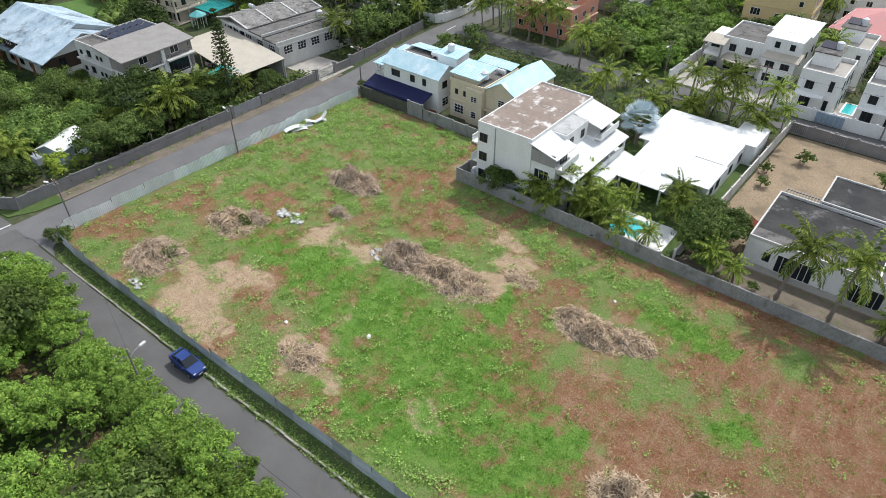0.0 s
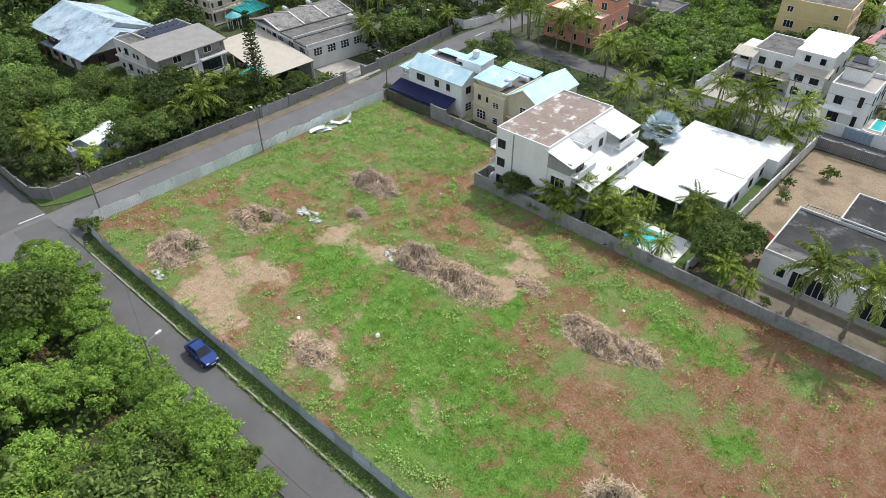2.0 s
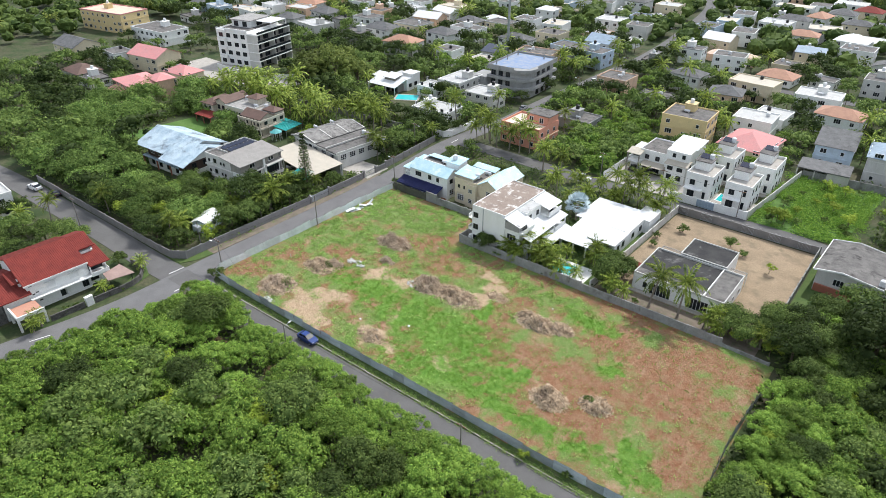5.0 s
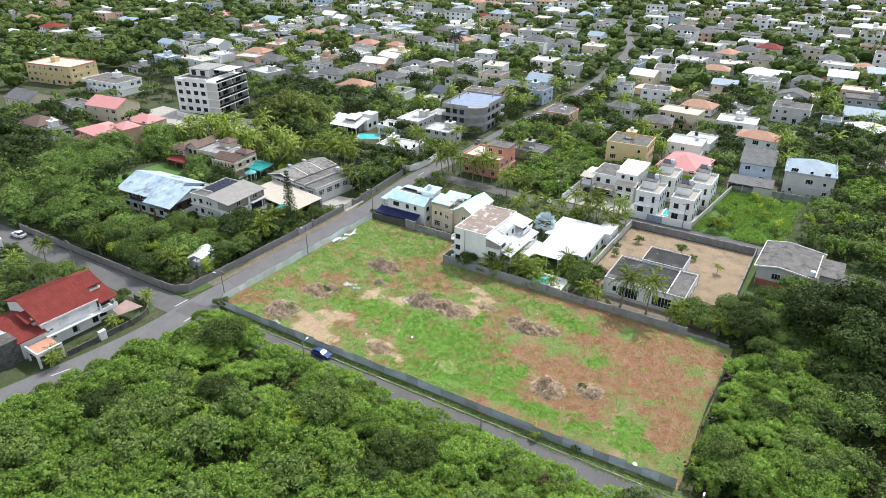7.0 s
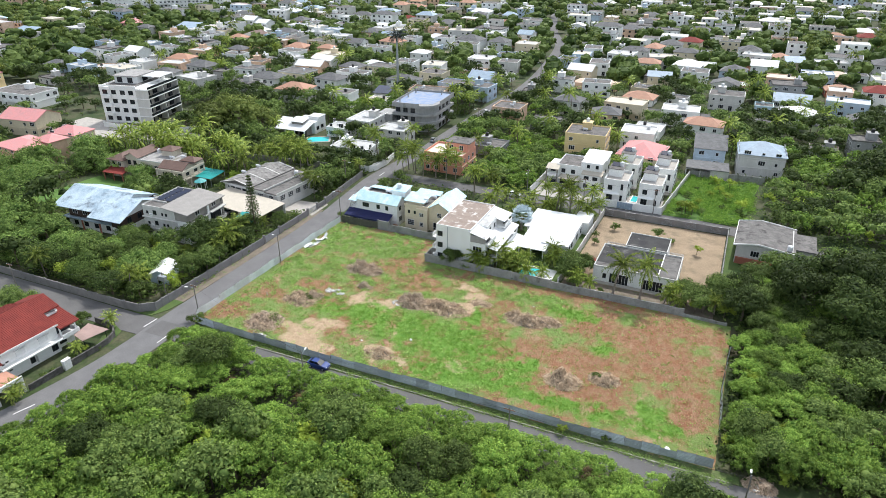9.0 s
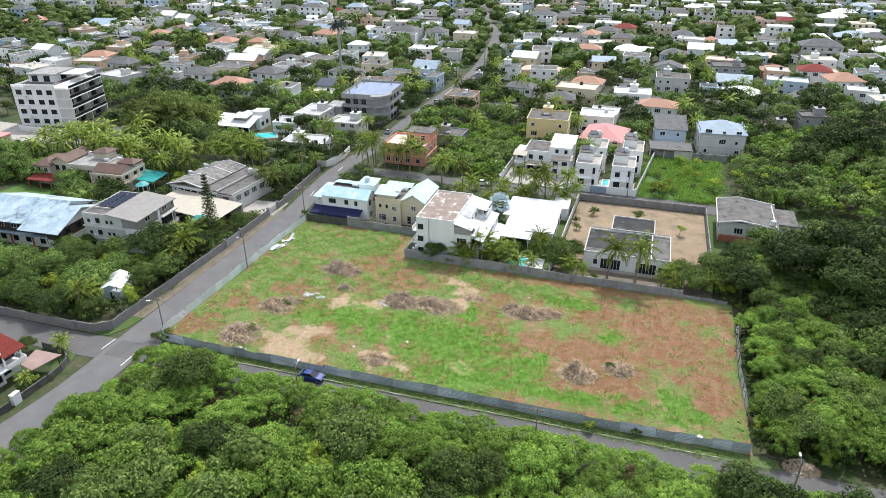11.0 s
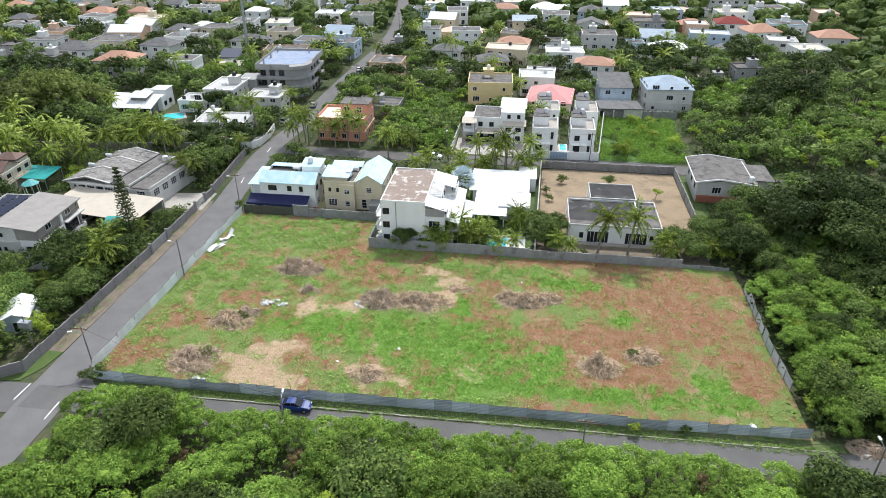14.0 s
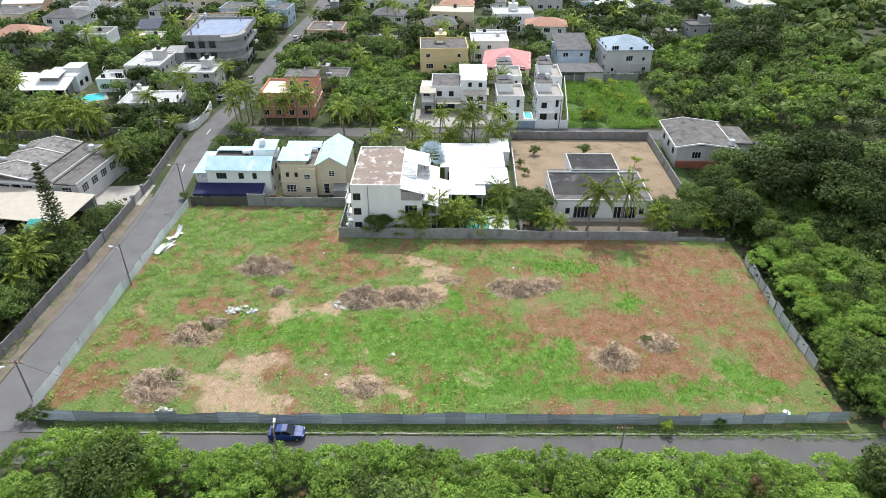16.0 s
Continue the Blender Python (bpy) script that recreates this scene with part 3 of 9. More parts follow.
def far_crown(seed, r, h, skip=2, detail=2):
    """A cheap crown for trees far off: a lumpy inner mass and large leaf sprays."""
    g = np.random.default_rng(seed)
    bm = bmesh.new()
    bmesh.ops.create_icosphere(bm, subdivisions=detail, radius=1.0)
    off = Vector(g.uniform(-50, 50, 3))
    vs = []
    for v in bm.verts:
        k = 0.85 + 0.42 * noise.noise(v.co * 1.7 + off)
        vs.append((v.co.x * r * 0.86 * k, v.co.y * r * 0.86 * k, h * 0.58 + v.co.z * r * 0.68 * k))
    fs = [[v.index for v in f.verts] for f in bm.faces]
    bm.free()
    core = np.array(vs)
    tri = np.array([f + [f[2]] for f in fs])
    c = np.array([core[f].mean(0) for f in fs])
    keep = c[:, 2] > h * 0.35
    c = c[keep][::skip] + g.normal(0, 0.3, (len(c[keep][::skip]), 3))
    nrm = c - np.array([0, 0, h * 0.4])
    v2, f2 = leaf_cards(c, nrm / np.linalg.norm(nrm, axis=1)[:, None], r * 0.42, g, 0.7)
    return core, np.array(fs), v2, f2



def make_kind(kind, variant):
    """The trunk and crown meshes of one variant of a plant, made once."""
    if (kind, variant) in KINDS:
        return KINDS[(kind, variant)]
    rng = np.random.default_rng(100 * sum(map(ord, kind)) + variant)
    parts = []
    if kind == "scrub":
        lobes = lobes_for(rng, 3.0, 5.4, 52, 0.9, 1.05, 0.62)
        parts = [("trunk", trunk_mesh("trunk", rng, 4.6, 0.13, 5, 2.4)), ("crown", crown_mesh((kind, variant), crown_points(lobes, 158, 0.27, rng, 0.5), SCRUB))]
    elif kind == "broad":
        lobes = lobes_for(rng, 3.6, 6.2, 22, 0.95, 0.9)
        parts = [("trunk", trunk_mesh("trunk", rng, 6.0, 0.22, 6, 3.0)), ("crown", crown_mesh((kind, variant), crown_points(lobes, 78, 0.36, rng, 0.5), MIDLEAF))]
    elif kind == "olive":
        lobes = lobes_for(rng, 3.6, 6.2, 26, 0.95, 0.95)
        parts = [("trunk", trunk_mesh("trunk", rng, 6.0, 0.22, 6, 3.0)), ("crown", crown_mesh((kind, variant), crown_points(lobes, 62, 0.30, rng, 0.45), OLIVELEAF))]
    elif kind == "dome":
        lobes = lobes_for(rng, 4.6, 5.9, 44, 0.85, 1.0)
        parts = [("trunk", trunk_mesh("trunk", rng, 4.6, 0.26, 6, 3.2)), ("crown", crown_mesh((kind, variant), crown_points(lobes, 40, 0.42, rng, 0.48), DOMELEAF))]
    elif kind == "dry":
        lobes = lobes_for(rng, 1.6, 3.4, 12, 0.9, 0.95)
        parts = [("trunk", trunk_mesh("trunk", rng, 3.2, 0.08, 6, 1.5)), ("crown", crown_mesh((kind, variant), crown_points(lobes, 60, 0.24, rng, 0.4), DRYLEAF))]
    elif kind == "dark":
        lobes = lobes_for(rng, 4.2, 7.4, 26, 0.9, 0.92)
        parts = [("trunk", trunk_mesh("trunk", rng, 6.6, 0.28, 6, 3.4)), ("crown", crown_mesh((kind, variant), crown_points(lobes, 56, 0.44, rng, 0.47), DARKLEAF))]
    elif kind == "lime":
        lobes = lobes_for(rng, 2.0, 3.6, 10, 0.85, 0.9)
        parts = [("trunk", trunk_mesh("trunk", rng, 2.8, 0.09, 4, 1.5)), ("crown", crown_mesh((kind, variant), crown_points(lobes, 110, 0.30, rng, 0.5), LIMELEAF))]
    elif kind == "bush":
        lobes = lobes_for(rng, 1.3, 1.7, 8, 0.8, 0.9)
        parts = [("trunk", trunk_mesh("trunk", rng, 1.2, 0.06, 4, 0.9)), ("crown", crown_mesh((kind, variant), crown_points(lobes, 170, 0.24, rng, 0.5), MIDLEAF))]
    elif kind in ("palm", "short_palm"):
        h = {"palm": 7.0, "short_palm": 3.4}[kind] * (0.9 + 0.12 * variant)
        bend = rng.uniform(-0.8, 0.8, 2)
        bm = bmesh.new()
        tube(bm, [(0, 0, -0.1), (bend[0] * 0.15, bend[1] * 0.15, h * 0.3), (bend[0] * 0.5, bend[1] * 0.5, h * 0.65), (bend[0], bend[1], h)], 0.2, 0.12, 8)
        tube(bm, [(0, 0, -0.1), (0, 0, 0.5)], 0.32, 0.2, 8)
        v, f = frond_arrays(rng, 22, 4.2 if kind == "palm" else 3.4, 1.35, -0.55, 13, 0.78, h)
        v[:, 0] += bend[0]
        v[:, 1] += bend[1]
        st = bmesh.new()
        for i in range(22):
            a, el = i * 2.39996, 1.25 - 1.7 * i / 22
            p = [(bend[0] + q * math.cos(a), bend[1] + q * math.sin(a), h + z) for q, z in ((0, 0), (1.0 * math.cos(el), 1.0 * math.sin(el)), (1.9 * math.cos(el - 0.3), 1.9 * math.sin(el - 0.3)))]
            tube(st, p, 0.045, 0.02, 4)
        parts = [("trunk", mesh_of("trunk", bm, PALMBARK)), ("frond_base", mesh_of("frond_base", st, LIMELEAF)), ("crown", array_mesh("crown", v, f, PALMLEAF))]
    elif kind == "pine":
        bm = bmesh.new()
        tube(bm, [(0, 0, -0.1), (0, 0, 8), (0, 0, 15.5)], 0.25, 0.05, 8)
        cs, ns = [], []
        for z in np.arange(2.5, 15.4, 0.75):
            rr = 2.3 * (1 - z / 17) + 0.25
            for i in range(9):
                a = i * math.tau / 9 + z * 1.3
                for q in np.linspace(0.25, 1, 8):
                    cs.append((rr * q * math.cos(a), rr * q * math.sin(a), z + 0.25 * q * q + rng.normal(0, 0.05)))
                    ns.append((0, 0, 1))
        parts = [("trunk", mesh_of("trunk", bm, BARK)), ("crown", array_mesh("crown", *leaf_cards(np.array(cs), np.array(ns, float), 0.48, rng, 0.6), DARKLEAF))]
    elif kind == "silver":
        bm = bmesh.new()
        tube(bm, [(0, 0, -0.1), (0, 0, 3.6)], 0.3, 0.25, 9)
        V, F, n = [], [], 0
        for i in range(30):
            a, el = i * 2.39996, 1.3 - 1.9 * i / 30
            hub = np.array([1.5 * math.cos(el) * math.cos(a), 1.5 * math.cos(el) * math.sin(a), 3.8 + 1.5 * math.sin(el)])
            ax = np.array([math.cos(el) * math.cos(a), math.cos(el) * math.sin(a), math.sin(el)])
            sd = np.cross(ax, (0, 0, 1.0))
            sd /= np.linalg.norm(sd)
            for j in range(13):
                b = (j - 6) * 0.24
                d = ax * math.cos(b) + sd * math.sin(b)
                w = np.cross(d, np.cross(ax, sd)) * 0.12
                V.append([hub, hub + d * 0.8 + w, hub + d * 1.45, hub + d * 0.8 - w])
                F.append([n, n + 1, n + 2, n + 3])
                n += 4
        parts = [("trunk", mesh_of("trunk", bm, PALMBARK)), ("crown", array_mesh("crown", np.array(V).reshape(-1, 3), np.array(F), SILVERLEAF))]
    KINDS[(kind, variant)] = parts
    return parts


LABELS = {"dome": "large garden tree with a dense rounded green crown", "dry": "half-withered brown bush in the thicket", "olive": "very large spreading tree with an olive green crown", "scrub": "bushy light green scrub tree in the roadside thicket", "broad": "round broadleaf tree with a dense green crown", "dark": "large spreading tree with dark green leaves",
          "lime": "small tree with yellow-green leaves", "bush": "low leafy green garden bush", "palm": "tall coconut palm with drooping feathery fronds",
          "short_palm": "short young palm with arching green fronds", "pine": "tall slender araucaria pine with tiers of branches", "silver": "silver-blue fan palm with stiff round leaves"}
NAMES = {"dome": "tree", "dry": "bush", "olive": "tree", "scrub": "tree", "broad": "tree", "dark": "tree", "lime": "tree", "bush": "bush", "palm": "palm_tree", "short_palm": "palm_tree", "pine": "pine_tree", "silver": "palm_tree"}
COUNT = {"dome": 4, "dry": 2, "olive": 2, "scrub": 6, "broad": 5, "dark": 5, "lime": 2, "bush": 3, "palm": 4, "short_palm": 3, "pine": 1, "silver": 1}
GROUPS = {"dome": "large garden trees", "dry": "withered bushes", "olive": "olive trees", "scrub": "scrub trees south of the road", "broad": "broadleaf trees", "dark": "dark spreading trees", "lime": "lime-green trees", "bush": "bushes", "palm": "coconut palms", "short_palm": "young palms"}
RAD = {"dome": 4.6, "dry": 1.6, "olive": 3.6, "scrub": 3.0, "broad": 3.6, "dark": 4.2, "lime": 2.0, "bush": 1.3, "palm": 2.6, "short_palm": 2.2, "pine": 2.3, "silver": 2.5}
plant_rng = random.Random(5)
STANDING = []


BULK = {}            # plants past the nearest few hundred, by kind: joined at the end
MADE = {"tree": 0, "palm_tree": 0, "bush": 0, "pine_tree": 0}
NEAR = (-46, 112, -21, 127)


LIGHT = {}


def light_crown(kind, variant, full):
    """The same crown with fewer and larger leaves, for the trees behind the houses."""
    if (kind, variant) not in LIGHT:
        cv, cf, v, f = CROWNS[(kind, variant)]
        q = v.reshape(-1, 4, 3)[::3]
        c = q.mean(1, keepdims=True)
        v = (c + (q - c) * 1.5).reshape(-1, 3)
        me = array_mesh("crown", np.concatenate([cv, v]), np.concatenate([cf, np.arange(len(v)).reshape(-1, 4) + len(cv)]), full.materials[0])
        me.polygons.foreach_set("use_smooth", [True] * len(me.polygons))
        LIGHT[(kind, variant)] = me
    return LIGHT[(kind, variant)]


def plant(kind, x, y, scale=1.0, label="", single=False):
    STANDING.append((x, y, RAD[kind] * scale))
    turn, tall, variant = plant_rng.uniform(0, 360), plant_rng.uniform(0.9, 1.12), plant_rng.randrange(COUNT[kind])
    name = NAMES[kind]
    inside = NEAR[0] < x < NEAR[1] and NEAR[2] < y < NEAR[3]
    if not single and (not inside or MADE[name] >= 290):
        BULK.setdefault(kind, []).append((x, y, scale, turn, tall, variant))
        return None
    MADE[name] += 1
    r = root(name, label or LABELS[kind], "palm" if "palm" in name else ("bush" if name == "bush" else "tree"),
             pose(x, y, 0, 0, 0, turn) @ Matrix.Diagonal((scale, scale, scale * tall, 1)), GROUPS.get(kind, ""))
    for n, me in make_kind(kind, variant):
        part(n, light_crown(kind, variant, me) if n == "crown" and y > 60 and (kind, variant) in CROWNS else me, None, r)
    return r


def free(x, y, margin, gap=0.72):
    for a, b, c, d in TAKEN:
        if a - margin < x < b + margin and c - margin < y < d + margin:
            return False
    for u, v, r in STANDING:
        if (u - x) ** 2 + (v - y) ** 2 < ((r + margin) * gap) ** 2:
            return False
    return True


def thicket(kinds, x0, x1, y0, y1, tries, s0=0.8, s1=1.2, gap=0.72, within=None, limit=400):
    """Scatters plants over a stretch of the plan, clear of buildings, roads and each other."""
    made = 0
    for i in range(tries):
        x, y = plant_rng.uniform(x0, x1), plant_rng.uniform(y0, y1)
        k = plant_rng.choice(kinds)
        s = plant_rng.uniform(s0, s1)
        if within and not within(x, y):
            continue
        if free(x, y, RAD[k] * s * (0.3 if "palm" in k else (0.6 if y < 90 else 0.72)), gap):
            plant(k, x, y, s)
            made += 1
            if made >= limit:
                break
    return made


# ---- ground and roads ----
ground = part("ground", boxes((-1500, 1500, -700, 2200, -1.0, -0.06)), EARTH)
tagged(ground, "green and brown earth of a built-up plain", "ground", kind="structure")


def strip(name, pts, width, z, material, label, category="road", clear=1.2):
    """A ribbon of road along a centre line, with a thickness."""
    bm = bmesh.new()
    P = [Vector((*p, 0)) for p in pts]
    fine = []
    for i in range(len(P) - 1):
        a, b, c, d = P[max(i - 1, 0)], P[i], P[i + 1], P[min(i + 2, len(P) - 1)]
        for k in range(8):
            u = k / 8
            fine.append(0.5 * ((2 * b) + (c - a) * u + (2 * a - 5 * b + 4 * c - d) * u * u + (3 * b - a - 3 * c + d) * u ** 3))
    fine.append(P[-1])
    rows = []
    for i, p in enumerate(fine):
        d = (fine[min(i + 1, len(fine) - 1)] - fine[max(i - 1, 0)]).normalized()
        s = Vector((-d.y, d.x, 0)) * width / 2
        rows.append([bm.verts.new((q.x, q.y, zz)) for q, zz in ((p + s, z), (p - s, z), (p - s, z - 0.12), (p + s, z - 0.12))])
        if clear:
            take(p.x - width / 2, p.x + width / 2, p.y - width / 2, p.y + width / 2, clear)
    for a, b in zip(rows, rows[1:]):
        for k in range(4):
            bm.faces.new((a[k], b[k], b[(k + 1) % 4], a[(k + 1) % 4]))
    bm.faces.new(rows[0]), bm.faces.new(rows[-1][::-1])
    bmesh.ops.recalc_face_normals(bm, faces=bm.faces)
    return tagged(part(name, bm, material), label, category, kind="structure")


MAIN = [(-14, -66), (-9.4, -50), (-5.8, -34), (-3.6, -21), (-3.2, -11), (-3.5, -2), (-3.4, 20), (-3.3, 44), (-4.0, 57)]
strip("road_main", MAIN, 7.0, 0.02, ASPHALT, "grey asphalt road along the white fence")
strip("road_north", [(-3.9, 55), (-5.9, 75), (-6.6, 87), (-5.4, 103), (-4.0, 116), (-4.2, 130), (-4.0, 150), (-2.8, 185), (-1.6, 215), (-5, 262), (-17, 340), (-38, 400), (-70, 519), (-112, 690)], 5.6, 0.024, ASPHALT, "grey asphalt road winding on through the town")
strip("road_side", [(-4.5, -6.0), (-14, -6.4), (-36, -6.4), (-58, -6.8), (-84, -7.5), (-130, -11)], 6.0, 0.012, ASPHALT_OLD, "worn asphalt side road")
strip("road_south", [(-6, -5.6), (8, -5.5), (40, -5.4), (75, -4.9), (112, -4.2), (150, -3.0)], 4.6, 0.028, ASPHALT_OLD, "narrow asphalt lane below the zinc fence")
strip("road_back", [(-5, 91), (20, 90.5), (60, 90.2), (92, 91), (112, 86.5), (140, 80)], 5.4, 0.016, ASPHALT_OLD, "narrow back street behind the villas")
strip("road_far", [(-2, 204), (25, 208), (70, 205), (130, 210)], 5.0, 0.012, ASPHALT_OLD, "far side street between gardens")
bm = prism(bmesh.new(), [(-0.6, -3.0), (3.8, -3.0), (1.8, -2.2), (0.5, -0.8), (0.0, 1.2), (-0.6, 3.0)][::-1], -0.08, 0.008)
tagged(part("road_corner", bm, ASPHALT), "asphalt corner of the junction", "road", kind="structure")


def patch(name, ring, z, material, label, category="ground", clear=None, thick=0.1):
    bm = prism(bmesh.new(), ring, z - thick, z)
    bmesh.ops.recalc_face_normals(bm, faces=bm.faces)
    if clear is not None:
        xs, ys = [p[0] for p in ring], [p[1] for p in ring]
        take(min(xs), max(xs), min(ys), max(ys), clear)
    return tagged(part(name, bm, material), label, category, kind="structure")


patch("verge_west", [(-9.9, 4), (-7.2, 4), (-6.9, 20), (-6.8, 44), (-7.4, 58), (-9.2, 58)], 0.035, VERGE, "dusty verge with tufts of weed", "verge", 0)
patch("verge_south", [(4.5, -3.1), (104, -2.0), (104, -0.25), (3.0, -1.1)], 0.045, GRASSVERGE, "weedy verge below the zinc fence", "verge", 0)
patch("verge_corner", [(-14.5, -3.4), (-9.4, -2.8), (-7.8, 0.2), (-7.2, 4.0), (-9.8, 4.0), (-9.85, -1.0), (-12.6, -2.8)], 0.04, LAWN, "green grassy corner below the garden wall", "verge", 0)
patch("verge_island", [(-9.0, -20), (-8.8, -14), (-10.4, -9.6), (-14.5, -8.0), (-13.5, -10.5), (-11.5, -14), (-10.8, -20)], 0.05, LAWN, "curved grass verge round the red-roofed house", "verge", 0)
patch("pavement_drive", [(-19, 53.5), (-8.1, 53.5), (-8.4, 62), (-19, 61)], 0.05, PAVING, "pale concrete forecourt before the gate", "pavement", 0)
# earth and grass, darker than the sand: the shade there is partly in its colour
patch("yard_strip", [(64.6, 42.6), (97, 42.6), (97, 48.4), (64.6, 48.4)], 0.012, VERGE, "strip of earth and grass before the bungalow, its shade put into the colour", "yard", 0)
patch("yard_bungalow", [(64.6, 43), (97, 43), (97, 86.6), (65.6, 86.6)], 0.0, SAND, "bare sandy yard round the bungalow", "yard", 0)
patch("lawn_villa", [(47, 43), (63.4, 43), (64.2, 80), (46.4, 80)], -0.005, LAWN, "shaded green lawn round the white villa", "lawn", None)
patch("lawn_green", [(80, 93.8), (100, 94), (104, 129), (84, 128)], 0.0, MEADOW, "empty plot overgrown with rank green grass", "lawn", 0)
patch("lawn_far_west", [(-92, 28), (-70, 30), (-66, 50), (-88, 52)], 0.0, MEADOW, "open green lawn among big trees", "lawn", 0)
patch("lawn_mid_west", [(-62, 6), (-46, 6), (-46, 15), (-60, 16)], 0.0, LAWN, "small lawn under garden trees", "lawn", 0)
patch("meadow_back", [(33, 95), (41.8, 95), (42, 128), (30, 128)], 0.0, MEADOW, "bright green rank grass beside the wooded plot", "lawn", None)
patch("yard_apartments", [(-150, 84), (-116, 82), (-90, 90), (-88, 100), (-112, 98), (-150, 99)], 0.01, PAVING, "pale paved forecourt of the apartment block", "pavement", 0)
patch("courtyard", [(42.5, 94.0), (58.5, 94.0), (58.5, 104), (42.5, 106)], 0.0, PAVING, "paved courtyard before the townhouses", "pavement", 0)
patch("yard_back_villas", [(58.5, 94), (79, 94), (79, 104), (58.5, 104)], 0.004, PAVING, "paved forecourt of the white villas", "pavement", 0)
patch("lane_east", [(97.6, 63), (101.2, 63), (101.2, 86), (97.6, 86)], 0.0, LAWN, "strip of grass beside the yard wall", "lawn", 0)

for x, y, rz in ((-7.4, -5.0, 88), (-0.8, -8.0, 92), (-5.5, 70, -80), (-6.4, 90, -88), (-6.4, -33.5, 72)):
    bm = boxes((-1.7, 1.7, -0.1, 0.1, 0, 0.006))
    tagged(part("road_dash", bm, PAINTLINE, m=pose(x, y, 0.033, 0, 0, rz + 45 if abs(rz) < 45 else rz)), "white painted road dash", "road marking", kind="structure")
kerb = root("kerb", "broken pale concrete kerb along the lane", "kerb", pose(0, 0, 0), kind="structure")
for i in range(48):
    x = 6 + i * 2.02
    part("kerb_stone", boxes((0, 1.96, -0.1, 0.1, -0.05, 0.085)), KERB, kerb, m=pose(x, -3.05 + (x - 6) * 0.0105 + random.uniform(-0.04, 0.04), 0, 0, 0, random.uniform(0, 1.2)))

# ---- the vacant plot ----
SPOTS = {
"grass": ((22.7, 15.8, 4.5, 3.3), (32.5, 16.0, 7.0, 5.4), (44.4, 14.3, 9.3, 6.1), (54.4, 13.6, 9.8, 6.9), (52.1, 24.1, 2.3, 3.5), (61.9, 7.9, 8.6, 4.4), (50.7, 4.8, 8.5, 3.4), (69.6, 33.8, 6.3, 2.9), (78.8, 23.5, 2.0, 2.4), (73.0, 5.1, 6.7, 2.1), (65.9, 12.1, 3.6, 2.8), (81, 5.6, 9, 2.2), (90.5, 5.7, 5, 2.2), (89.5, 9.4, 3, 1.6)),
    "bare": ((24.9, 9.3, 3.6, 2.2), (23.6, 3.1, 4.6, 3.2), (29.4, 1.7, 2.5, 1.7), (32.5, 21.0, 4.0, 2.3), (49.3, 31.2, 2.3, 2.4), (40.0, 11.2, 1.0, 0.8), (26.7, 20.9, 1.5, 3.3), (48.8, 26.7, 2.7, 1.5), (45.4, 5.0, 1.5, 1.0), (40.1, 5.2, 2.9, 1.6), (55.6, 7.2, 1.7, 1.2), (46.7, 35.0, 2.9, 1.4), (20.3, 6, 3.2, 2.6)),
    "red": ((76.4, 18.4, 9.3, 4.2), (68.4, 16.3, 3.7, 5.1), (85.4, 29.5, 4.7, 7.5), (78.5, 40.4, 10.3, 2.3), (63.9, 40.0, 16.3, 2.0), (35.5, 32.2, 7.2, 4.1), (28.5, 39.3, 4.6, 4.6), (22.8, 34.8, 3.7, 2.2), (14.3, 21.7, 4.1, 3.1), (83.2, 8.5, 2.3, 2.6), (67.0, 8.6, 1.7, 1.1), (56.6, 27.1, 2.7, 4.9), (80.2, 10.3, 3.5, 2.3), (58.0, 15.0, 2.5, 1.0), (29.4, 27.4, 2.1, 1.9), (4, 6, 4.5, 3), (7, 15, 4.5, 3.5), (96, 15, 3.5, 9), (93, 36.5, 6, 3), (90, 26.5, 7, 6)),
    "weed": ((7.9, 45.6, 9.7, 7.1), (20.7, 47.2, 10.5, 7.0), (13.1, 32.1, 4.4, 4.4), (12.3, 26.5, 5.6, 2.0), (31.1, 35.1, 2.2, 2.2), (50.1, 36.8, 4.4, 2.8), (56.8, 36.3, 5.1, 2.5), (63.3, 35.7, 5.8, 2.1), (38.2, 1.1, 3.3, 2.1), (47.8, 1.1, 4.9, 1.4), (22.1, 27.8, 2.8, 1.9), (36.5, 38.0, 3.0, 2.1), (64.0, 28.0, 2.0, 1.5), (6, 37, 4, 5), (4.5, 29, 3, 5), (3, 12, 2, 4), (59, 2.2, 6, 1.0), (10, 26, 4, 2)),
}


def spot(kind, x, y):
    """How strongly a kind of cover holds at a place of the plot, 0 to 1."""
    wx = x + 2.3 * noise.noise((x * 0.35, y * 0.35, 3.1)) + 1.0 * noise.noise((x * 1.3, y * 1.3, 7.7))
    wy = y + 1.8 * noise.noise((x * 0.35, y * 0.35, 9.4)) + 0.8 * noise.noise((x * 1.3, y * 1.3, 1.7))
    best = 0.0
    for cx, cy, rx, ry in SPOTS[kind]:
        q = ((wx - cx) / rx) ** 2 + ((wy - cy) / ry) ** 2
        best = max(best, 1.08 - q * 0.62)
    return min(1.0, max(0.0, best))


def plot_inside(x, y):
    west = 0.45 + 0.02 * y
    return west < x < 100.3 and (-0.9 if x > 4 else 1.5) < y < (52.9 if x < 31.4 else 41.6)


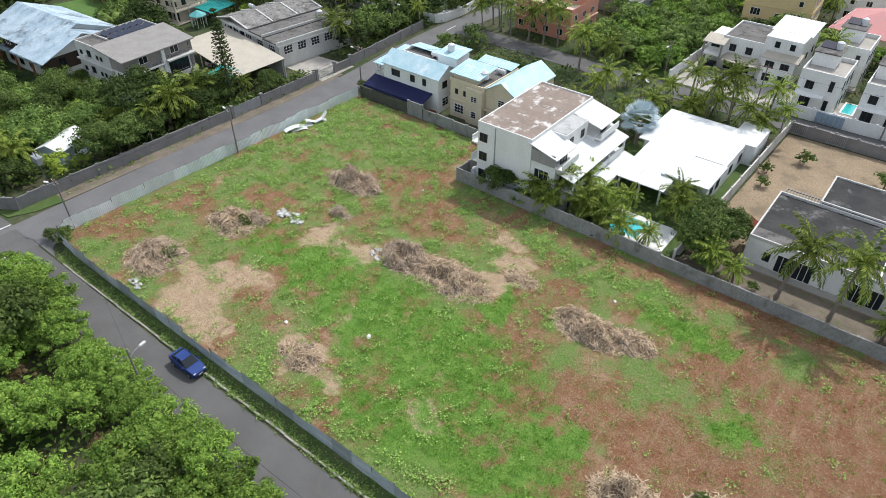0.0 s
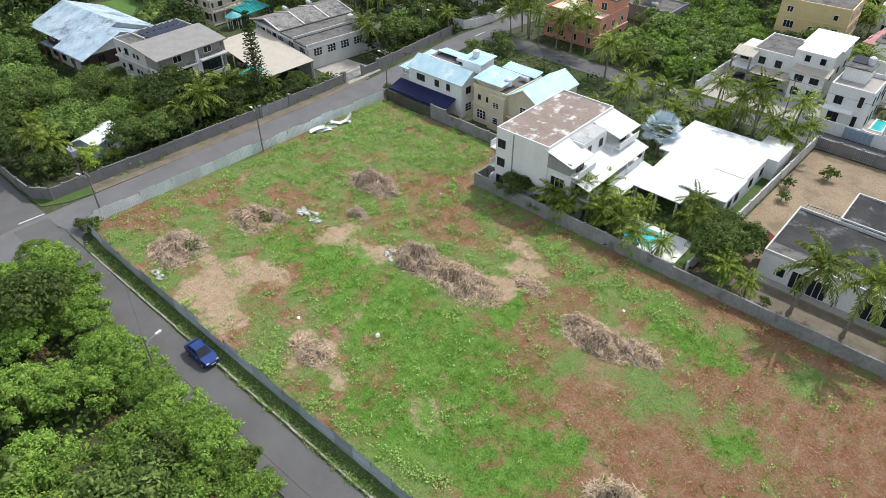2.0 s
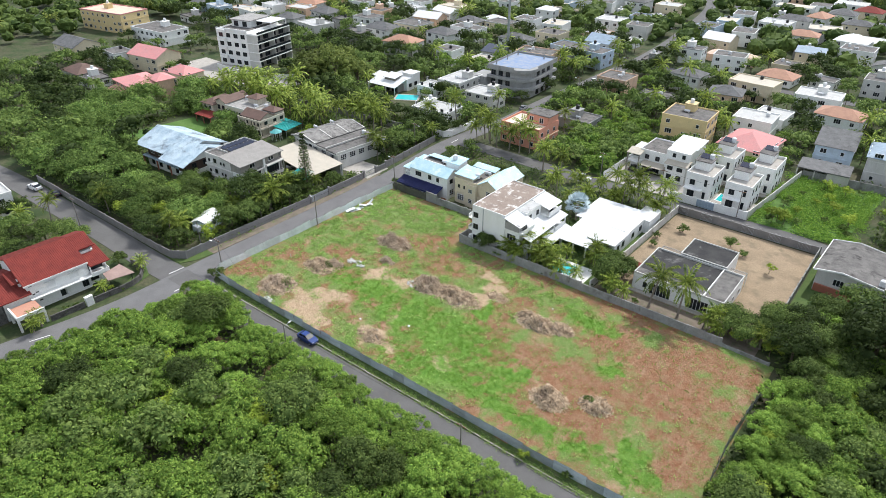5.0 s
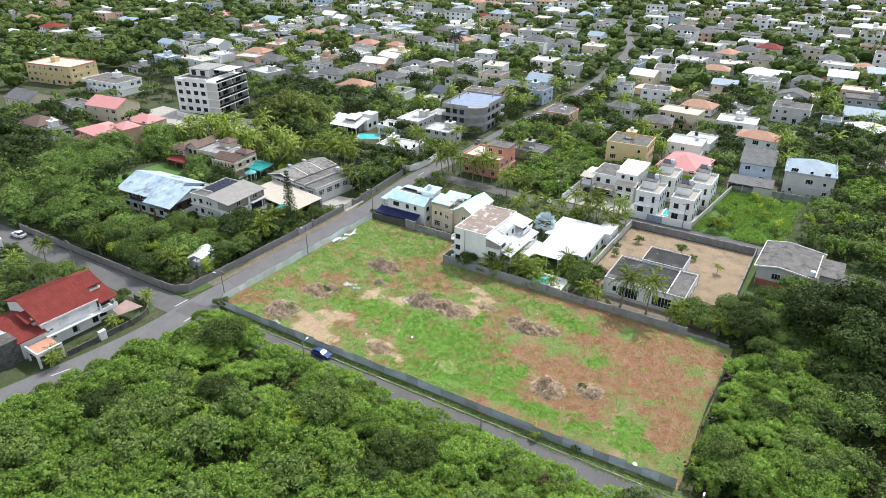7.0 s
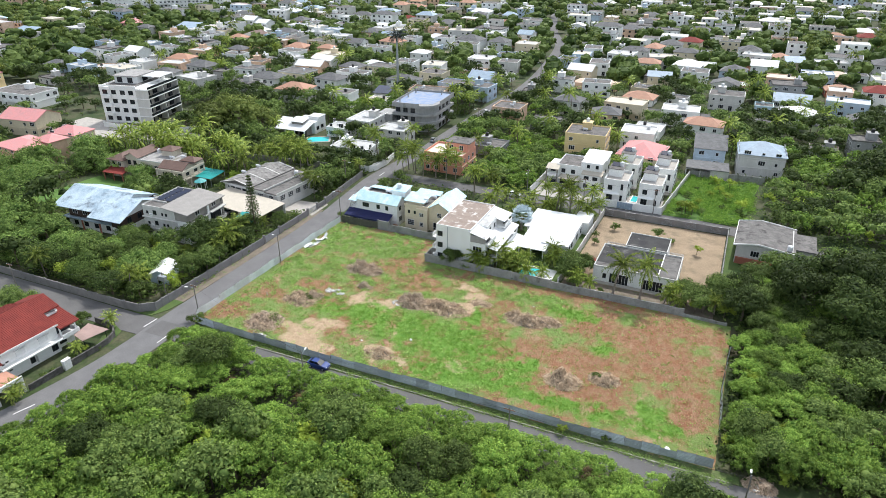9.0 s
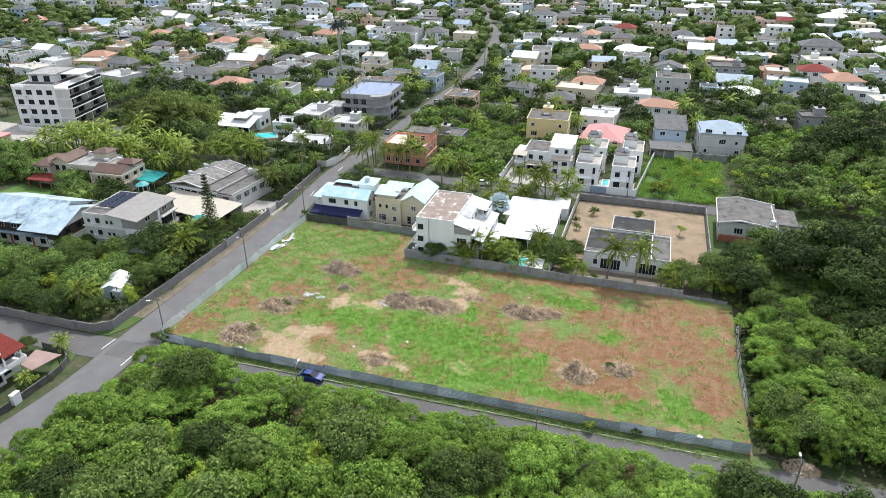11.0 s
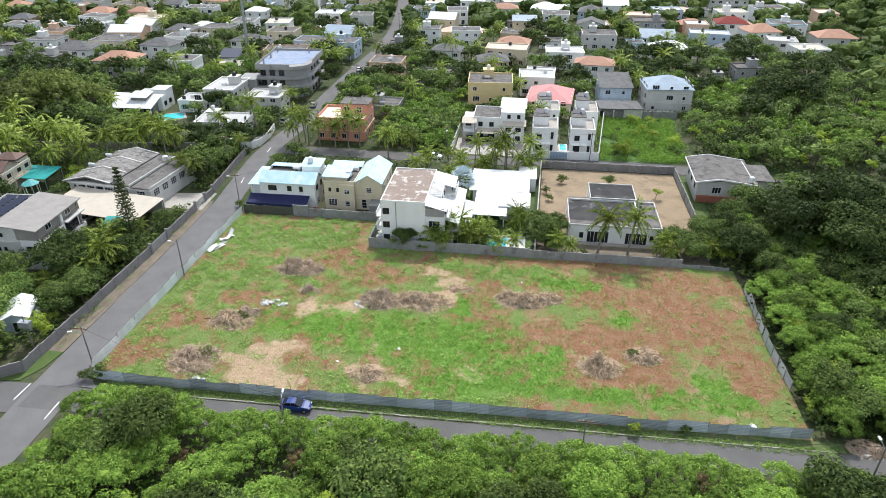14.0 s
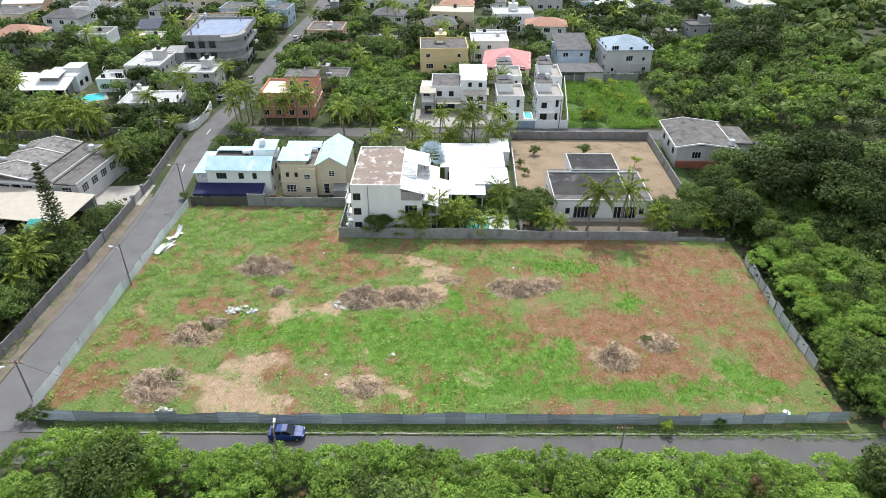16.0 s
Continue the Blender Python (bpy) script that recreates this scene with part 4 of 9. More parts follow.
NX, NY = 236, 128
xs, ys = np.linspace(0.1, 100.6, NX), np.linspace(-1.0, 53.2, NY)
verts, cover = [], []
for y in ys:
    for x in xs:
        n1 = noise.noise((x * 0.16, y * 0.16, 0.5))
        n2 = noise.noise((x * 0.9, y * 0.9, 4.5))
        g = spot("grass", x, y)
        w = spot("weed", x, y)
        b = spot("bare", x, y)
        r = spot("red", x, y)
        lush = 0.49 - 0.10 * min(1, max(0, (x - 55) / 35))
        green = min(1.0, max(0.0, lush + 0.6 * noise.noise((x * 0.3, y * 0.3, 2.2)) + 0.35 * noise.noise((x * 0.11, y * 0.11, 6.2)) + 0.3 * n2))
        green = green * (1 - 0.7 * r) * (1 - 0.9 * b)
        green = max(green, g * (0.62 + 0.55 * n2 + 0.25 * n1), w * (0.42 + 0.6 * n2) * (1 - 0.5 * b))
        tan = min(1.0, max(0.0, b + 0.35 * noise.noise((x * 0.22, y * 0.22, 8.8)) - 0.25 * r + 0.3 * noise.noise((x * 0.12, y * 0.12, 4.4))))
        verts.append((x, y, 0.03 + 0.07 * n1 + 0.05 * n2 + 0.05 * w + 0.03 * noise.noise((x * 2.1, y * 2.1, 1.5))))
        cover.append((max(0, min(1, green)), tan, min(1, max(0, g)), 1.0))
faces = []
for j in range(NY - 1):
    for i in range(NX - 1):
        cx, cy = xs[i], ys[j]
        if cy > 41.9 and cx > 32.0:
            continue
        k = j * NX + i
        faces.append((k, k + 1, k + 1 + NX, k + NX))
SOIL = bpy.data.materials.new("plot_soil")
SOIL.use_nodes = True
nt = SOIL.node_tree
nn, ll = nt.nodes, nt.links
bs = nn["Principled BSDF"]
att = nn.new("ShaderNodeAttribute")
att.attribute_name = "cover"
sep = nn.new("ShaderNodeSeparateColor")
ll.new(att.outputs["Color"], sep.inputs[0])
gp_ = nn.new("ShaderNodeNewGeometry")


def soil_noise(s, d=5.0, r=0.65):
    x = nn.new("ShaderNodeTexNoise")
    x.inputs["Scale"].default_value, x.inputs["Detail"].default_value, x.inputs["Roughness"].default_value = s, d, r
    ll.new(gp_.outputs["Position"], x.inputs["Vector"])
    return x.outputs["Fac"]


def soil_mix(f, a, b, mode="MIX"):
    x = nn.new("ShaderNodeMix")
    x.data_type, x.blend_type = "RGBA", mode
    for s, v in ((x.inputs[0], f), (x.inputs[6], a), (x.inputs[7], b)):
        if isinstance(v, (int, float)):
            s.default_value = v
        elif isinstance(v, tuple):
            s.default_value = (*v, 1)
        else:
            ll.new(v, s)
    return x.outputs[2]


def soil_range(f, lo, hi, a=0.0, b=1.0):
    x = nn.new("ShaderNodeMapRange")
    x.inputs[1].default_value, x.inputs[2].default_value, x.inputs[3].default_value, x.inputs[4].default_value = lo, hi, a, b
    ll.new(f, x.inputs[0])
    return x.outputs[0]


def soil_math(op, a, b):
    x = nn.new("ShaderNodeMath")
    x.operation = op
    for s, v in ((x.inputs[0], a), (x.inputs[1], b)):
        if isinstance(v, (int, float)):
            s.default_value = v
        else:
            ll.new(v, s)
    return x.outputs[0]


red = soil_mix(soil_range(soil_noise(0.5), 0.35, 0.65), (0.232, 0.104, 0.055), (0.31, 0.185, 0.112))
tan_c = soil_mix(soil_range(soil_noise(1.2), 0.35, 0.65), (0.52, 0.39, 0.265), (0.41, 0.295, 0.19))
soil = soil_mix(soil_range(soil_math("ADD", sep.outputs[1], soil_math("MULTIPLY", soil_noise(1.6), 0.7)), 0.45, 0.85), red, tan_c)
soil = soil_mix(soil_range(soil_noise(3.2, 6, 0.75), 0.55, 0.72), soil, (0.46, 0.36, 0.245))
rut = nn.new("ShaderNodeMapping")
rut.inputs["Rotation"].default_value, rut.inputs["Scale"].default_value = (0, 0, 0.3), (0.9, 0.16, 1)
ll.new(gp_.outputs["Position"], rut.inputs[0])
line = soil_noise(1.0, 6, 0.75)
ll.new(rut.outputs[0], line.node.inputs["Vector"])
soil = soil_mix(soil_range(line, 0.53, 0.68, 0.0, 0.6), soil, (0.40, 0.285, 0.18))
soil = soil_mix(soil_range(line, 0.30, 0.42, 0.6, 0.0), soil, (0.17, 0.075, 0.045))
dry = soil_mix(soil_noise(2.0), (0.135, 0.235, 0.053), (0.255, 0.27, 0.115))
lush = soil_mix(soil_range(soil_noise(0.8), 0.35, 0.65), (0.10, 0.215, 0.033), (0.182, 0.30, 0.063))
grass_c = soil_mix(soil_range(sep.outputs[2], 0.15, 0.6), soil_mix(soil_range(soil_noise(0.9), 0.42, 0.62), dry, (0.15, 0.25, 0.06)), lush)
gm = soil_range(soil_math("ADD", sep.outputs[0], soil_math("MULTIPLY", soil_noise(2.2, 8, 0.85), 1.5)), 0.98, 1.34)
colour = soil_mix(gm, soil, grass_c)
fine = soil_noise(11.0, 4, 0.8)
colour = soil_mix(1.0, colour, soil_mix(soil_range(fine, 0.3, 0.7), (0.6, 0.6, 0.6), (1.3, 1.3, 1.3)), "MULTIPLY")
ll.new(colour, bs.inputs["Base Color"])
bs.inputs["Roughness"].default_value, bs.inputs["Specular IOR Level"].default_value = 0.95, 0.1
bp = nn.new("ShaderNodeBump")
bp.inputs["Strength"].default_value, bp.inputs["Distance"].default_value = 1.0, 0.14
ll.new(soil_math("ADD", fine, soil_noise(4.0)), bp.inputs["Height"])
ll.new(bp.outputs[0], bs.inputs["Normal"])
me = flat("plot", verts, faces, SOIL)
layer = me.color_attributes.new("cover", "FLOAT_COLOR", "POINT")
layer.data.foreach_set("color", np.array(cover, dtype=np.float32).ravel())
me.polygons.foreach_set("use_smooth", [True] * len(faces))
plot = tagged(new("ground_plot", me), "vacant plot of red soil with patches of green grass and creeping weeds", "ground", kind="structure")
take(-1, 101, -2, 42, 0)
take(-1, 32.5, 41, 53.5, 0)

# ---- fences and boundary walls ----


def sheet_mesh(w, h, waves, across, bow):
    """One corrugated sheet, foot at z = 0, standing in the xz plane; waves run level (across) or upright."""
    nv = waves * 2
    v, f = [], []
    for k in range(nv + 1):
        u = k / nv
        o = 0.022 * (1 if k % 2 else -1)
        for s in (0, 0.5, 1):
            q = bow * math.sin(s * math.pi)
            v.append((s * w, o + q, u * h) if across else (u * w, o + q, s * h))
    base = len(v)
    for x, y, z in v[:]:
        v.append((x, y + 0.012, z))
    for k in range(nv):
        for j in (0, 1):
            a = k * 3 + j
            f.append((a, a + 1, a + 4, a + 3))
            f.append((base + a + 3, base + a + 4, base + a + 1, base + a))
    return v, f


def sheet_fence(label, pts, pitch, h, material, across, posts_inside=1, name="fence", lean=2.5, seed=1):
    rng = random.Random(seed)
    r = root(name, label, "fence", pose(0, 0, 0), kind="structure")
    meshes = [flat("panel", *sheet_mesh(pitch * 1.02, h * q, 7 if across else 10, across, rng.uniform(-0.05, 0.05)), material) for q in (0.94, 1.0, 1.04, 1.1)]
    post = mesh_of("post", boxes((-0.04, 0.04, -0.04, 0.04, -0.1, h * 1.12)), WOODPOLE)
    for (x0, y0), (x1, y1) in zip(pts, pts[1:]):
        length = math.hypot(x1 - x0, y1 - y0)
        k = max(1, round(length / pitch))
        ang = math.degrees(math.atan2(y1 - y0, x1 - x0))
        for i in range(k):
            x, y = x0 + (x1 - x0) * i / k, y0 + (y1 - y0) * i / k
            part("panel", rng.choice(meshes), None, r, m=pose(x, y, rng.uniform(-0.06, 0.05), rng.uniform(-lean, lean), rng.uniform(-0.7, 0.7), ang) @ Matrix.Diagonal((length / k / pitch, 1, 1, 1)))
            part("post", post, None, r, m=pose(x - math.sin(radians(ang)) * 0.1 * posts_inside, y + math.cos(radians(ang)) * 0.1 * posts_inside, 0, rng.uniform(-2, 2), rng.uniform(-2, 2), ang))
    return r


sheet_fence("line of pale grey metal sheets along the road", [(0.6, -0.4), (0.15, 0.6), (0.0, 2.4), (0.25, 12), (0.7, 30), (1.4, 53.2)], 2.4, 1.75, SHEETWHITE, False, seed=3)
sheet_fence("line of rusty blue-grey zinc sheets along the lane", [(1.2, -0.9), (6, -1.35), (36, -1.25), (61, -0.85), (82, -0.75), (100.2, 0.0)], 2.5, 1.75, SHEETGREY, True, seed=4, lean=4)
sheet_fence("line of bare zinc sheets at the foot of the thicket", [(100.6, 9.2), (100.2, 19.7), (100.9, 35.4)], 2.4, 1.9, SHEETGREY, False, seed=6, lean=4)


def block_wall(name, label, x0, y0, x1, y1, h, material, every=3.0, thick=0.2, cap=None, pillar=0.32, extra=0.12):
    """A straight masonry wall with pillars and a coping, as one thing of many bays."""
    length = math.hypot(x1 - x0, y1 - y0)
    r = root(name, label, "wall", pose(x0, y0, 0, 0, 0, math.degrees(math.atan2(y1 - y0, x1 - x0))), kind="structure")
    k = max(1, round(length / every))
    w = length / k
    for i in range(k):
        dz = random.uniform(-0.05, 0.05)
        part("bay", boxes((i * w + pillar / 2, (i + 1) * w - pillar / 2, -thick / 2, thick / 2, -0.2, h + dz)), material, r)
        if cap:
            part("coping", boxes((i * w + pillar / 2, (i + 1) * w - pillar / 2, -thick / 2 - 0.05, thick / 2 + 0.05, h + dz, h + dz + 0.08)), cap, r)
    for i in range(k + 1):
        part("pillar", boxes((i * w - pillar / 2, i * w + pillar / 2, -pillar / 2, pillar / 2, -0.2, h + extra)), material, r)
    take(min(x0, x1), max(x0, x1), min(y0, y1), max(y0, y1), 0.2)
    return r


block_wall("boundary_wall", "low concrete-block wall streaked with grey and black", 63.3, 42.1, 91.2, 42.2, 1.75, BLOCK, extra=0.06)
block_wall("boundary_wall", "low broken end of a grey block wall", 91.5, 42.2, 99.6, 41.9, 0.7, BLOCK, extra=0.05)
block_wall("boundary_wall", "tall grey concrete-block wall beside the pool garden", 32.2, 42.2, 63.0, 42.1, 2.1, BLOCK, extra=0.1)
block_wall("boundary_wall", "grey block wall at the side of the white house", 32.0, 42.5, 32.0, 53.2, 1.9, BLOCK)
block_wall("boundary_wall", "mossy block wall behind the plot", 16.2, 53.6, 31.4, 53.6, 1.9, BLOCK)
block_wall("boundary_wall", "dark mossy stone wall below the awning", 1.9, 53.6, 12.6, 53.6, 1.9, mat("mossy_stone", (0.075, 0.075, 0.06), 0.95, (0.11, 0.11, 0.085), fine=5.0, amount=0.4, bump=0.8))
block_wall("boundary_wall", "raw concrete wall with a brown gate beside it", 12.9, 53.6, 16.0, 53.6, 2.5, BLOCK)
block_wall("garden_wall", "grey rendered garden wall along the road", -9.9, 3.0, -9.0, 33.5, 1.9, ROADWALL, 4.0)
block_wall("garden_wall", "grey rendered garden wall with a gateway", -9.0, 40.5, -9.0, 52.5, 1.9, ROADWALL, 4.0)
block_wall("garden_wall", "grey rendered wall past the forecourt", -9.4, 62.5, -11.2, 86, 1.8, ROADWALL, 4.0)
block_wall("garden_wall", "grey rendered wall round the corner garden", -16.5, -2.9, -12.5, -2.7, 1.9, ROADWALL, 4.0)
block_wall("garden_wall", "grey rendered wall round the corner garden", -12.5, -2.7, -9.95, -0.9, 1.9, ROADWALL, 2.0)
block_wall("garden_wall", "grey rendered wall round the corner garden", -9.95, -0.9, -9.9, 2.8, 1.9, ROADWALL, 2.0)
block_wall("garden_wall", "grey rendered wall along the side road", -16.8, -2.95, -76, -3.3, 1.8, ROADWALL, 4.0)
block_wall("yard_wall", "pale grey wall between villa and sandy yard", 64.2, 44, 65.2, 87, 1.9, PALE, 3.5)
block_wall("yard_wall", "dark panelled wall with pillars along the back street", 65.6, 87.2, 97.4, 87.2, 1.9, ROADWALL, 3.2, extra=0.25)
block_wall("yard_wall", "grey block wall beside the sandy yard", 97.3, 87, 97.3, 60, 1.9, BLOCK, 3.0)
block_wall("yard_wall", "white wall before the twin villas", 60.5, 93.7, 79.5, 93.7, 2.1, WHITE, 3.2, extra=0.2)
block_wall("yard_wall", "white wall beside the overgrown plot", 79.7, 94, 83.5, 127, 2.2, PALE, 4.0)
block_wall("yard_wall", "grey block wall behind the overgrown plot", 83.8, 128.4, 105, 130, 2.2, BLOCK, 3.0)
block_wall("yard_wall", "white wall beside the paved courtyard", 41.8, 94, 42.2, 112, 2.0, WHITE, 3.2)
block_wall("garden_wall", "white curved wall at the road bend", -11.4, 90.8, -11.0, 99, 1.7, WHITE, 2.4)
block_wall("garden_wall", "long grey wall behind the palm garden", -70, 83, -22, 88, 1.9, ROADWALL, 4.0)


# ---- the houses round the plot ----


def awning(r, x0, x1, y0, y1, zlo, zhi, material, name="awning", ribs=0, axis="y"):
    """A sloping sheet, low on its y0 (or x1) side, with standing seams."""
    bm = bmesh.new()
    if axis == "y":
        ribbed(bm, (x0, y0, zlo), (x1, y0, zlo), (x1, y1, zhi), (x0, y1, zhi), ribs)
    else:
        ribbed(bm, (x1, y0, zlo), (x1, y1, zlo), (x0, y1, zhi), (x0, y0, zhi), ribs)
    return part(name, bm, material, r)


def rail(r, x0, x1, y0, y1, z, h=0.95, material=WHITE, name="balustrade"):
    bm = bmesh.new()
    length = math.hypot(x1 - x0, y1 - y0)
    k = max(2, int(length / 0.35))
    for i in range(k + 1):
        x, y = x0 + (x1 - x0) * i / k, y0 + (y1 - y0) * i / k
        box(bm, x - 0.04, x + 0.04, y - 0.04, y + 0.04, z, z + h - 0.1)
    box(bm, min(x0, x1) - 0.07, max(x0, x1) + 0.07, min(y0, y1) - 0.07, max(y0, y1) + 0.07, z + h - 0.1, z + h)
    return part(name, bm, material, r)


def trim(r, x0, x1, y0, y1, z, material=WHITE, h=0.35, t=0.18, name="parapet"):
    return part(name, boxes((x0, x1, y0, y0 + t, z, z + h), (x0, x1, y1 - t, y1, z, z + h), (x0, x0 + t, y0 + t, y1 - t, z, z + h), (x1 - t, x1, y0 + t, y1 - t, z, z + h)), material, r)


# white house with turquoise roofs and a navy awning
r = root("house", "white two-storey house with turquoise sheet roofs and a navy awning", "house", pose(0, 0, 0), "houses behind the plot")
part("wall", boxes((4.6, 16.8, 56.8, 66.2, 0, 6.1)), WHITE, r)
part("annex", boxes((2.4, 4.6, 59.5, 65.5, 0, 3.1)), WHITE, r)
roof_parts(r, "gable", 12.0, 5.0, 6.1, BLUEROOF, over=0.35, rise=1.7, ridge="x", x=10.8, y=59.3, deck=WHITE)
part("roof_deck", boxes((4.8, 16.6, 62.0, 66.0, 6.1, 6.18)), DECK, r)
trim(r, 4.6, 16.8, 61.8, 66.2, 6.1, h=0.5)
part("roof_block", boxes((12.6, 16.7, 61.9, 65.4, 6.18, 8.0)), WHITE, r)
awning(r, 12.3, 17.0, 61.6, 65.9, 8.05, 8.5, BLUEROOF, "roof", 9)
awning(r, 1.9, 5.2, 56.9, 65.6, 5.3, 5.9, BLUEROOF, "roof", 6)
awning(r, 4.7, 12.2, 64.0, 66.6, 6.9, 6.6, BLUEROOF, "roof", 12)
part("balcony", boxes((2.2, 4.6, 57.2, 65.5, 3.0, 3.2)), WHITE, r)
rail(r, 2.25, 4.6, 57.25, 57.25, 3.2)
rail(r, 2.25, 2.25, 57.25, 65.4, 3.2)
for y in (57.35, 61.3, 65.3):
    part("column", boxes((2.25, 2.5, y - 0.12, y + 0.12, 0, 5.4)), WHITE, r)
awning(r, 2.3, 15.6, 53.95, 56.78, 2.35, 3.3, NAVY, "awning", 40)
part("awning_valance", boxes((2.3, 15.6, 53.86, 53.94, 1.95, 2.42)), NAVY, r)
for x in (2.5, 7, 11, 15.3):
    part("awning_post", boxes((x - 0.05, x + 0.05, 54.0, 54.1, 0, 2.3)), METAL, r)
for x, w in ((7.4, 1.9), (11.2, 1.0), (13.8, 0.8)):
    window(r, x, 56.8, 4.2, w, 1.2, 0, "dark")
for y in (58.5, 61.5, 64.5):
    window(r, 16.8, y, 4.1, 1.2, 1.2, 90, "dark")
window(r, 16.8, 58.6, 0.9, 1.6, 1.5, 90, "grid")
window(r, 16.8, 63.0, 1.0, 1.0, 1.2, 90, "dark")
window(r, 4.6, 60.5, 3.25, 1.6, 2.1, -90, "dark", "door")
tank(r, 10.8, 63.6, 6.2, True, TANKWHITE)
tank(r, 14.2, 63.6, 8.3, False, TANKWHITE)
take(1.8, 17, 54, 67, 0.6)
gate = root("gate", "brown wooden side gate between two walls", "gate", pose(16.9, 54.4, 0))
for i in range(7):
    part("board", boxes((0.02 + i * 0.2, 0.19 + i * 0.2, -0.03, 0.03, 0.05, 1.9)), WOOD, gate)
for z in (0.4, 1.5):
    part("gate_rail", boxes((0, 1.42, 0.03, 0.08, z, z + 0.1)), WOOD, gate)

# cream house
r = root("house", "cream two-storey house with stained walls and turquoise gables", "house", pose(0, 0, 0), "houses behind the plot")
part("wall", boxes((18.6, 25.4, 57.8, 67.5, 0, 6.3), (22.2, 25.4, 57.2, 57.8, 0, 6.1)), CREAM, r)
part("wall_wing", boxes((25.4, 31.2, 58.3, 69.5, 0, 6.4)), CREAM, r)
roof_parts(r, "gable", 5.6, 11.2, 6.4, BLUEROOF, over=0.3, rise=1.9, ridge="y", x=28.3, y=63.9, deck=CREAM)
part("roof_deck", boxes((18.8, 25.3, 58.0, 67.3, 6.3, 6.38)), DECK, r)
trim(r, 18.5, 25.4, 57.7, 67.6, 6.3, CREAM, 0.45)
part("roof_block", boxes((18.9, 23.4, 58.4, 62.5, 6.38, 7.5)), CREAM, r)
awning(r, 18.2, 24.2, 58.0, 63.2, 7.5, 8.1, BLUEROOF, "roof", 12)
awning(r, 18.3, 25.3, 65.6, 68.0, 6.95, 7.3, BLUEROOF, "roof", 12)
part("floor_band", boxes((18.45, 31.25, 57.65, 57.78, 3.0, 3.25)), CREAM, r)
for x, z, w, h, s in ((20.4, 0.9, 1.9, 1.6, "grid"), (23.8, 1.2, 1.1, 1.2, "grid"), (27.2, 0.4, 1.1, 2.1, "grid"), (29.4, 0.9, 1.7, 1.6, "grid"), (19.9, 4.2, 0.6, 0.9, "dark"), (21.6, 4.2, 0.6, 0.9, "dark"), (23.8, 4.0, 1.2, 1.0, "grid"), (28.4, 4.1, 1.2, 1.2, "grid")):
    window(r, x, (57.8 if x < 22.2 else 57.2) if x < 25.4 else 58.3, z, w, h, 0, s)
for y in (60.5, 64, 67.5):
    window(r, 31.2, y, 4.0, 1.1, 1.2, 90, "grid")
    window(r, 18.6, y - 1, 3.9, 0.8, 0.9, -90, "dark")
tank(r, 23.6, 60.5, 6.9, False, TANKWHITE)
tank(r, 24.0, 64.5, 6.4, True, TANKWHITE)
part("porch", boxes((29.0, 31.6, 55.2, 58.2, 0, 2.5), (28.8, 31.8, 55.0, 58.25, 2.5, 2.65)), BLOCK, r)
take(18, 32, 55, 70, 0.4)

# big white house with stepped roofs
r = root("house", "tall white house with peeling brown roof and stepped white roofs", "house", pose(0, 0, 0), "houses behind the plot")
part("wall", boxes((34.2, 42.9, 44.0, 60.3, 0, 9.3)), WHITE, r)
part("wall_bay", boxes((42.9, 45.4, 48.6, 54.6, 0, 9.0)), WHITE, r)
part("wall_east", boxes((42.9, 46.6, 44.2, 48.6, 0, 6.6)), WHITE, r)
part("wall_east", boxes((42.9, 46.6, 54.6, 60.2, 0, 6.6)), WHITE, r)
part("wall_low", boxes((46.6, 48.2, 45.0, 59.6, 0, 3.1), (45.4, 46.6, 48.6, 54.6, 0, 5.8)), WHITE, r)
part("roof_deck", boxes((34.35, 42.75, 44.15, 60.15, 9.3, 9.38)), DECKBROWN, r)
trim(r, 34.2, 42.9, 44.0, 60.3, 9.3, WHITE, 0.26, 0.15)
part("roof_deck", boxes((42.9, 45.3, 48.8, 54.4, 9.0, 9.08)), DECKWHITE, r)
awning(r, 42.4, 47.0, 43.7, 48.9, 8.0, 9.2, WHITEROOF, "roof", 0, "x")
awning(r, 42.4, 47.4, 54.9, 60.6, 8.0, 9.2, WHITEROOF, "roof", 0, "x")
awning(r, 45.3, 49.4, 44.3, 60.3, 5.3, 6.3, WHITEROOF, "roof", 0, "x")
awning(r, 48.1, 51.2, 44.9, 60.0, 2.6, 3.3, WHITEROOF, "roof", 0, "x")
part("balcony", boxes((46.6, 49.2, 45.0, 59.8, 3.0, 3.2), (49.05, 49.2, 45.0, 59.8, 3.2, 4.1)), WHITE, r)
part("balcony", boxes((46.6, 47.6, 44.3, 48.5, 6.3, 6.5), (47.5, 47.6, 44.3, 48.5, 6.5, 7.3)), WHITE, r)
part("balcony", boxes((46.6, 47.6, 54.8, 60.1, 6.3, 6.5), (47.5, 47.6, 54.8, 60.1, 6.5, 7.3)), WHITE, r)
for y in (45.2, 49.9, 54.8, 59.6):
    part("column", boxes((48.95, 49.2, y - 0.12, y + 0.12, 0, 5.4)), WHITE, r)
    part("column", boxes((50.7, 50.9, y - 0.1, y + 0.1, 0, 2.7)), WHITE, r)
for y in (47, 52, 57):
    window(r, 48.2, y, 0.1, 2.4, 2.2, 90, "dark", "door")
    window(r, 46.6, y, 3.3, 2.6, 1.9, 90, "dark", "door")
for y in (50.2, 53.2):
    window(r, 45.4, y, 6.9, 0.9, 1.2, 90, "dark")
window(r, 46.6, 46.2, 6.55, 1.6, 1.2, 90, "dark")
window(r, 46.6, 57.3, 6.55, 1.6, 1.2, 90, "dark")
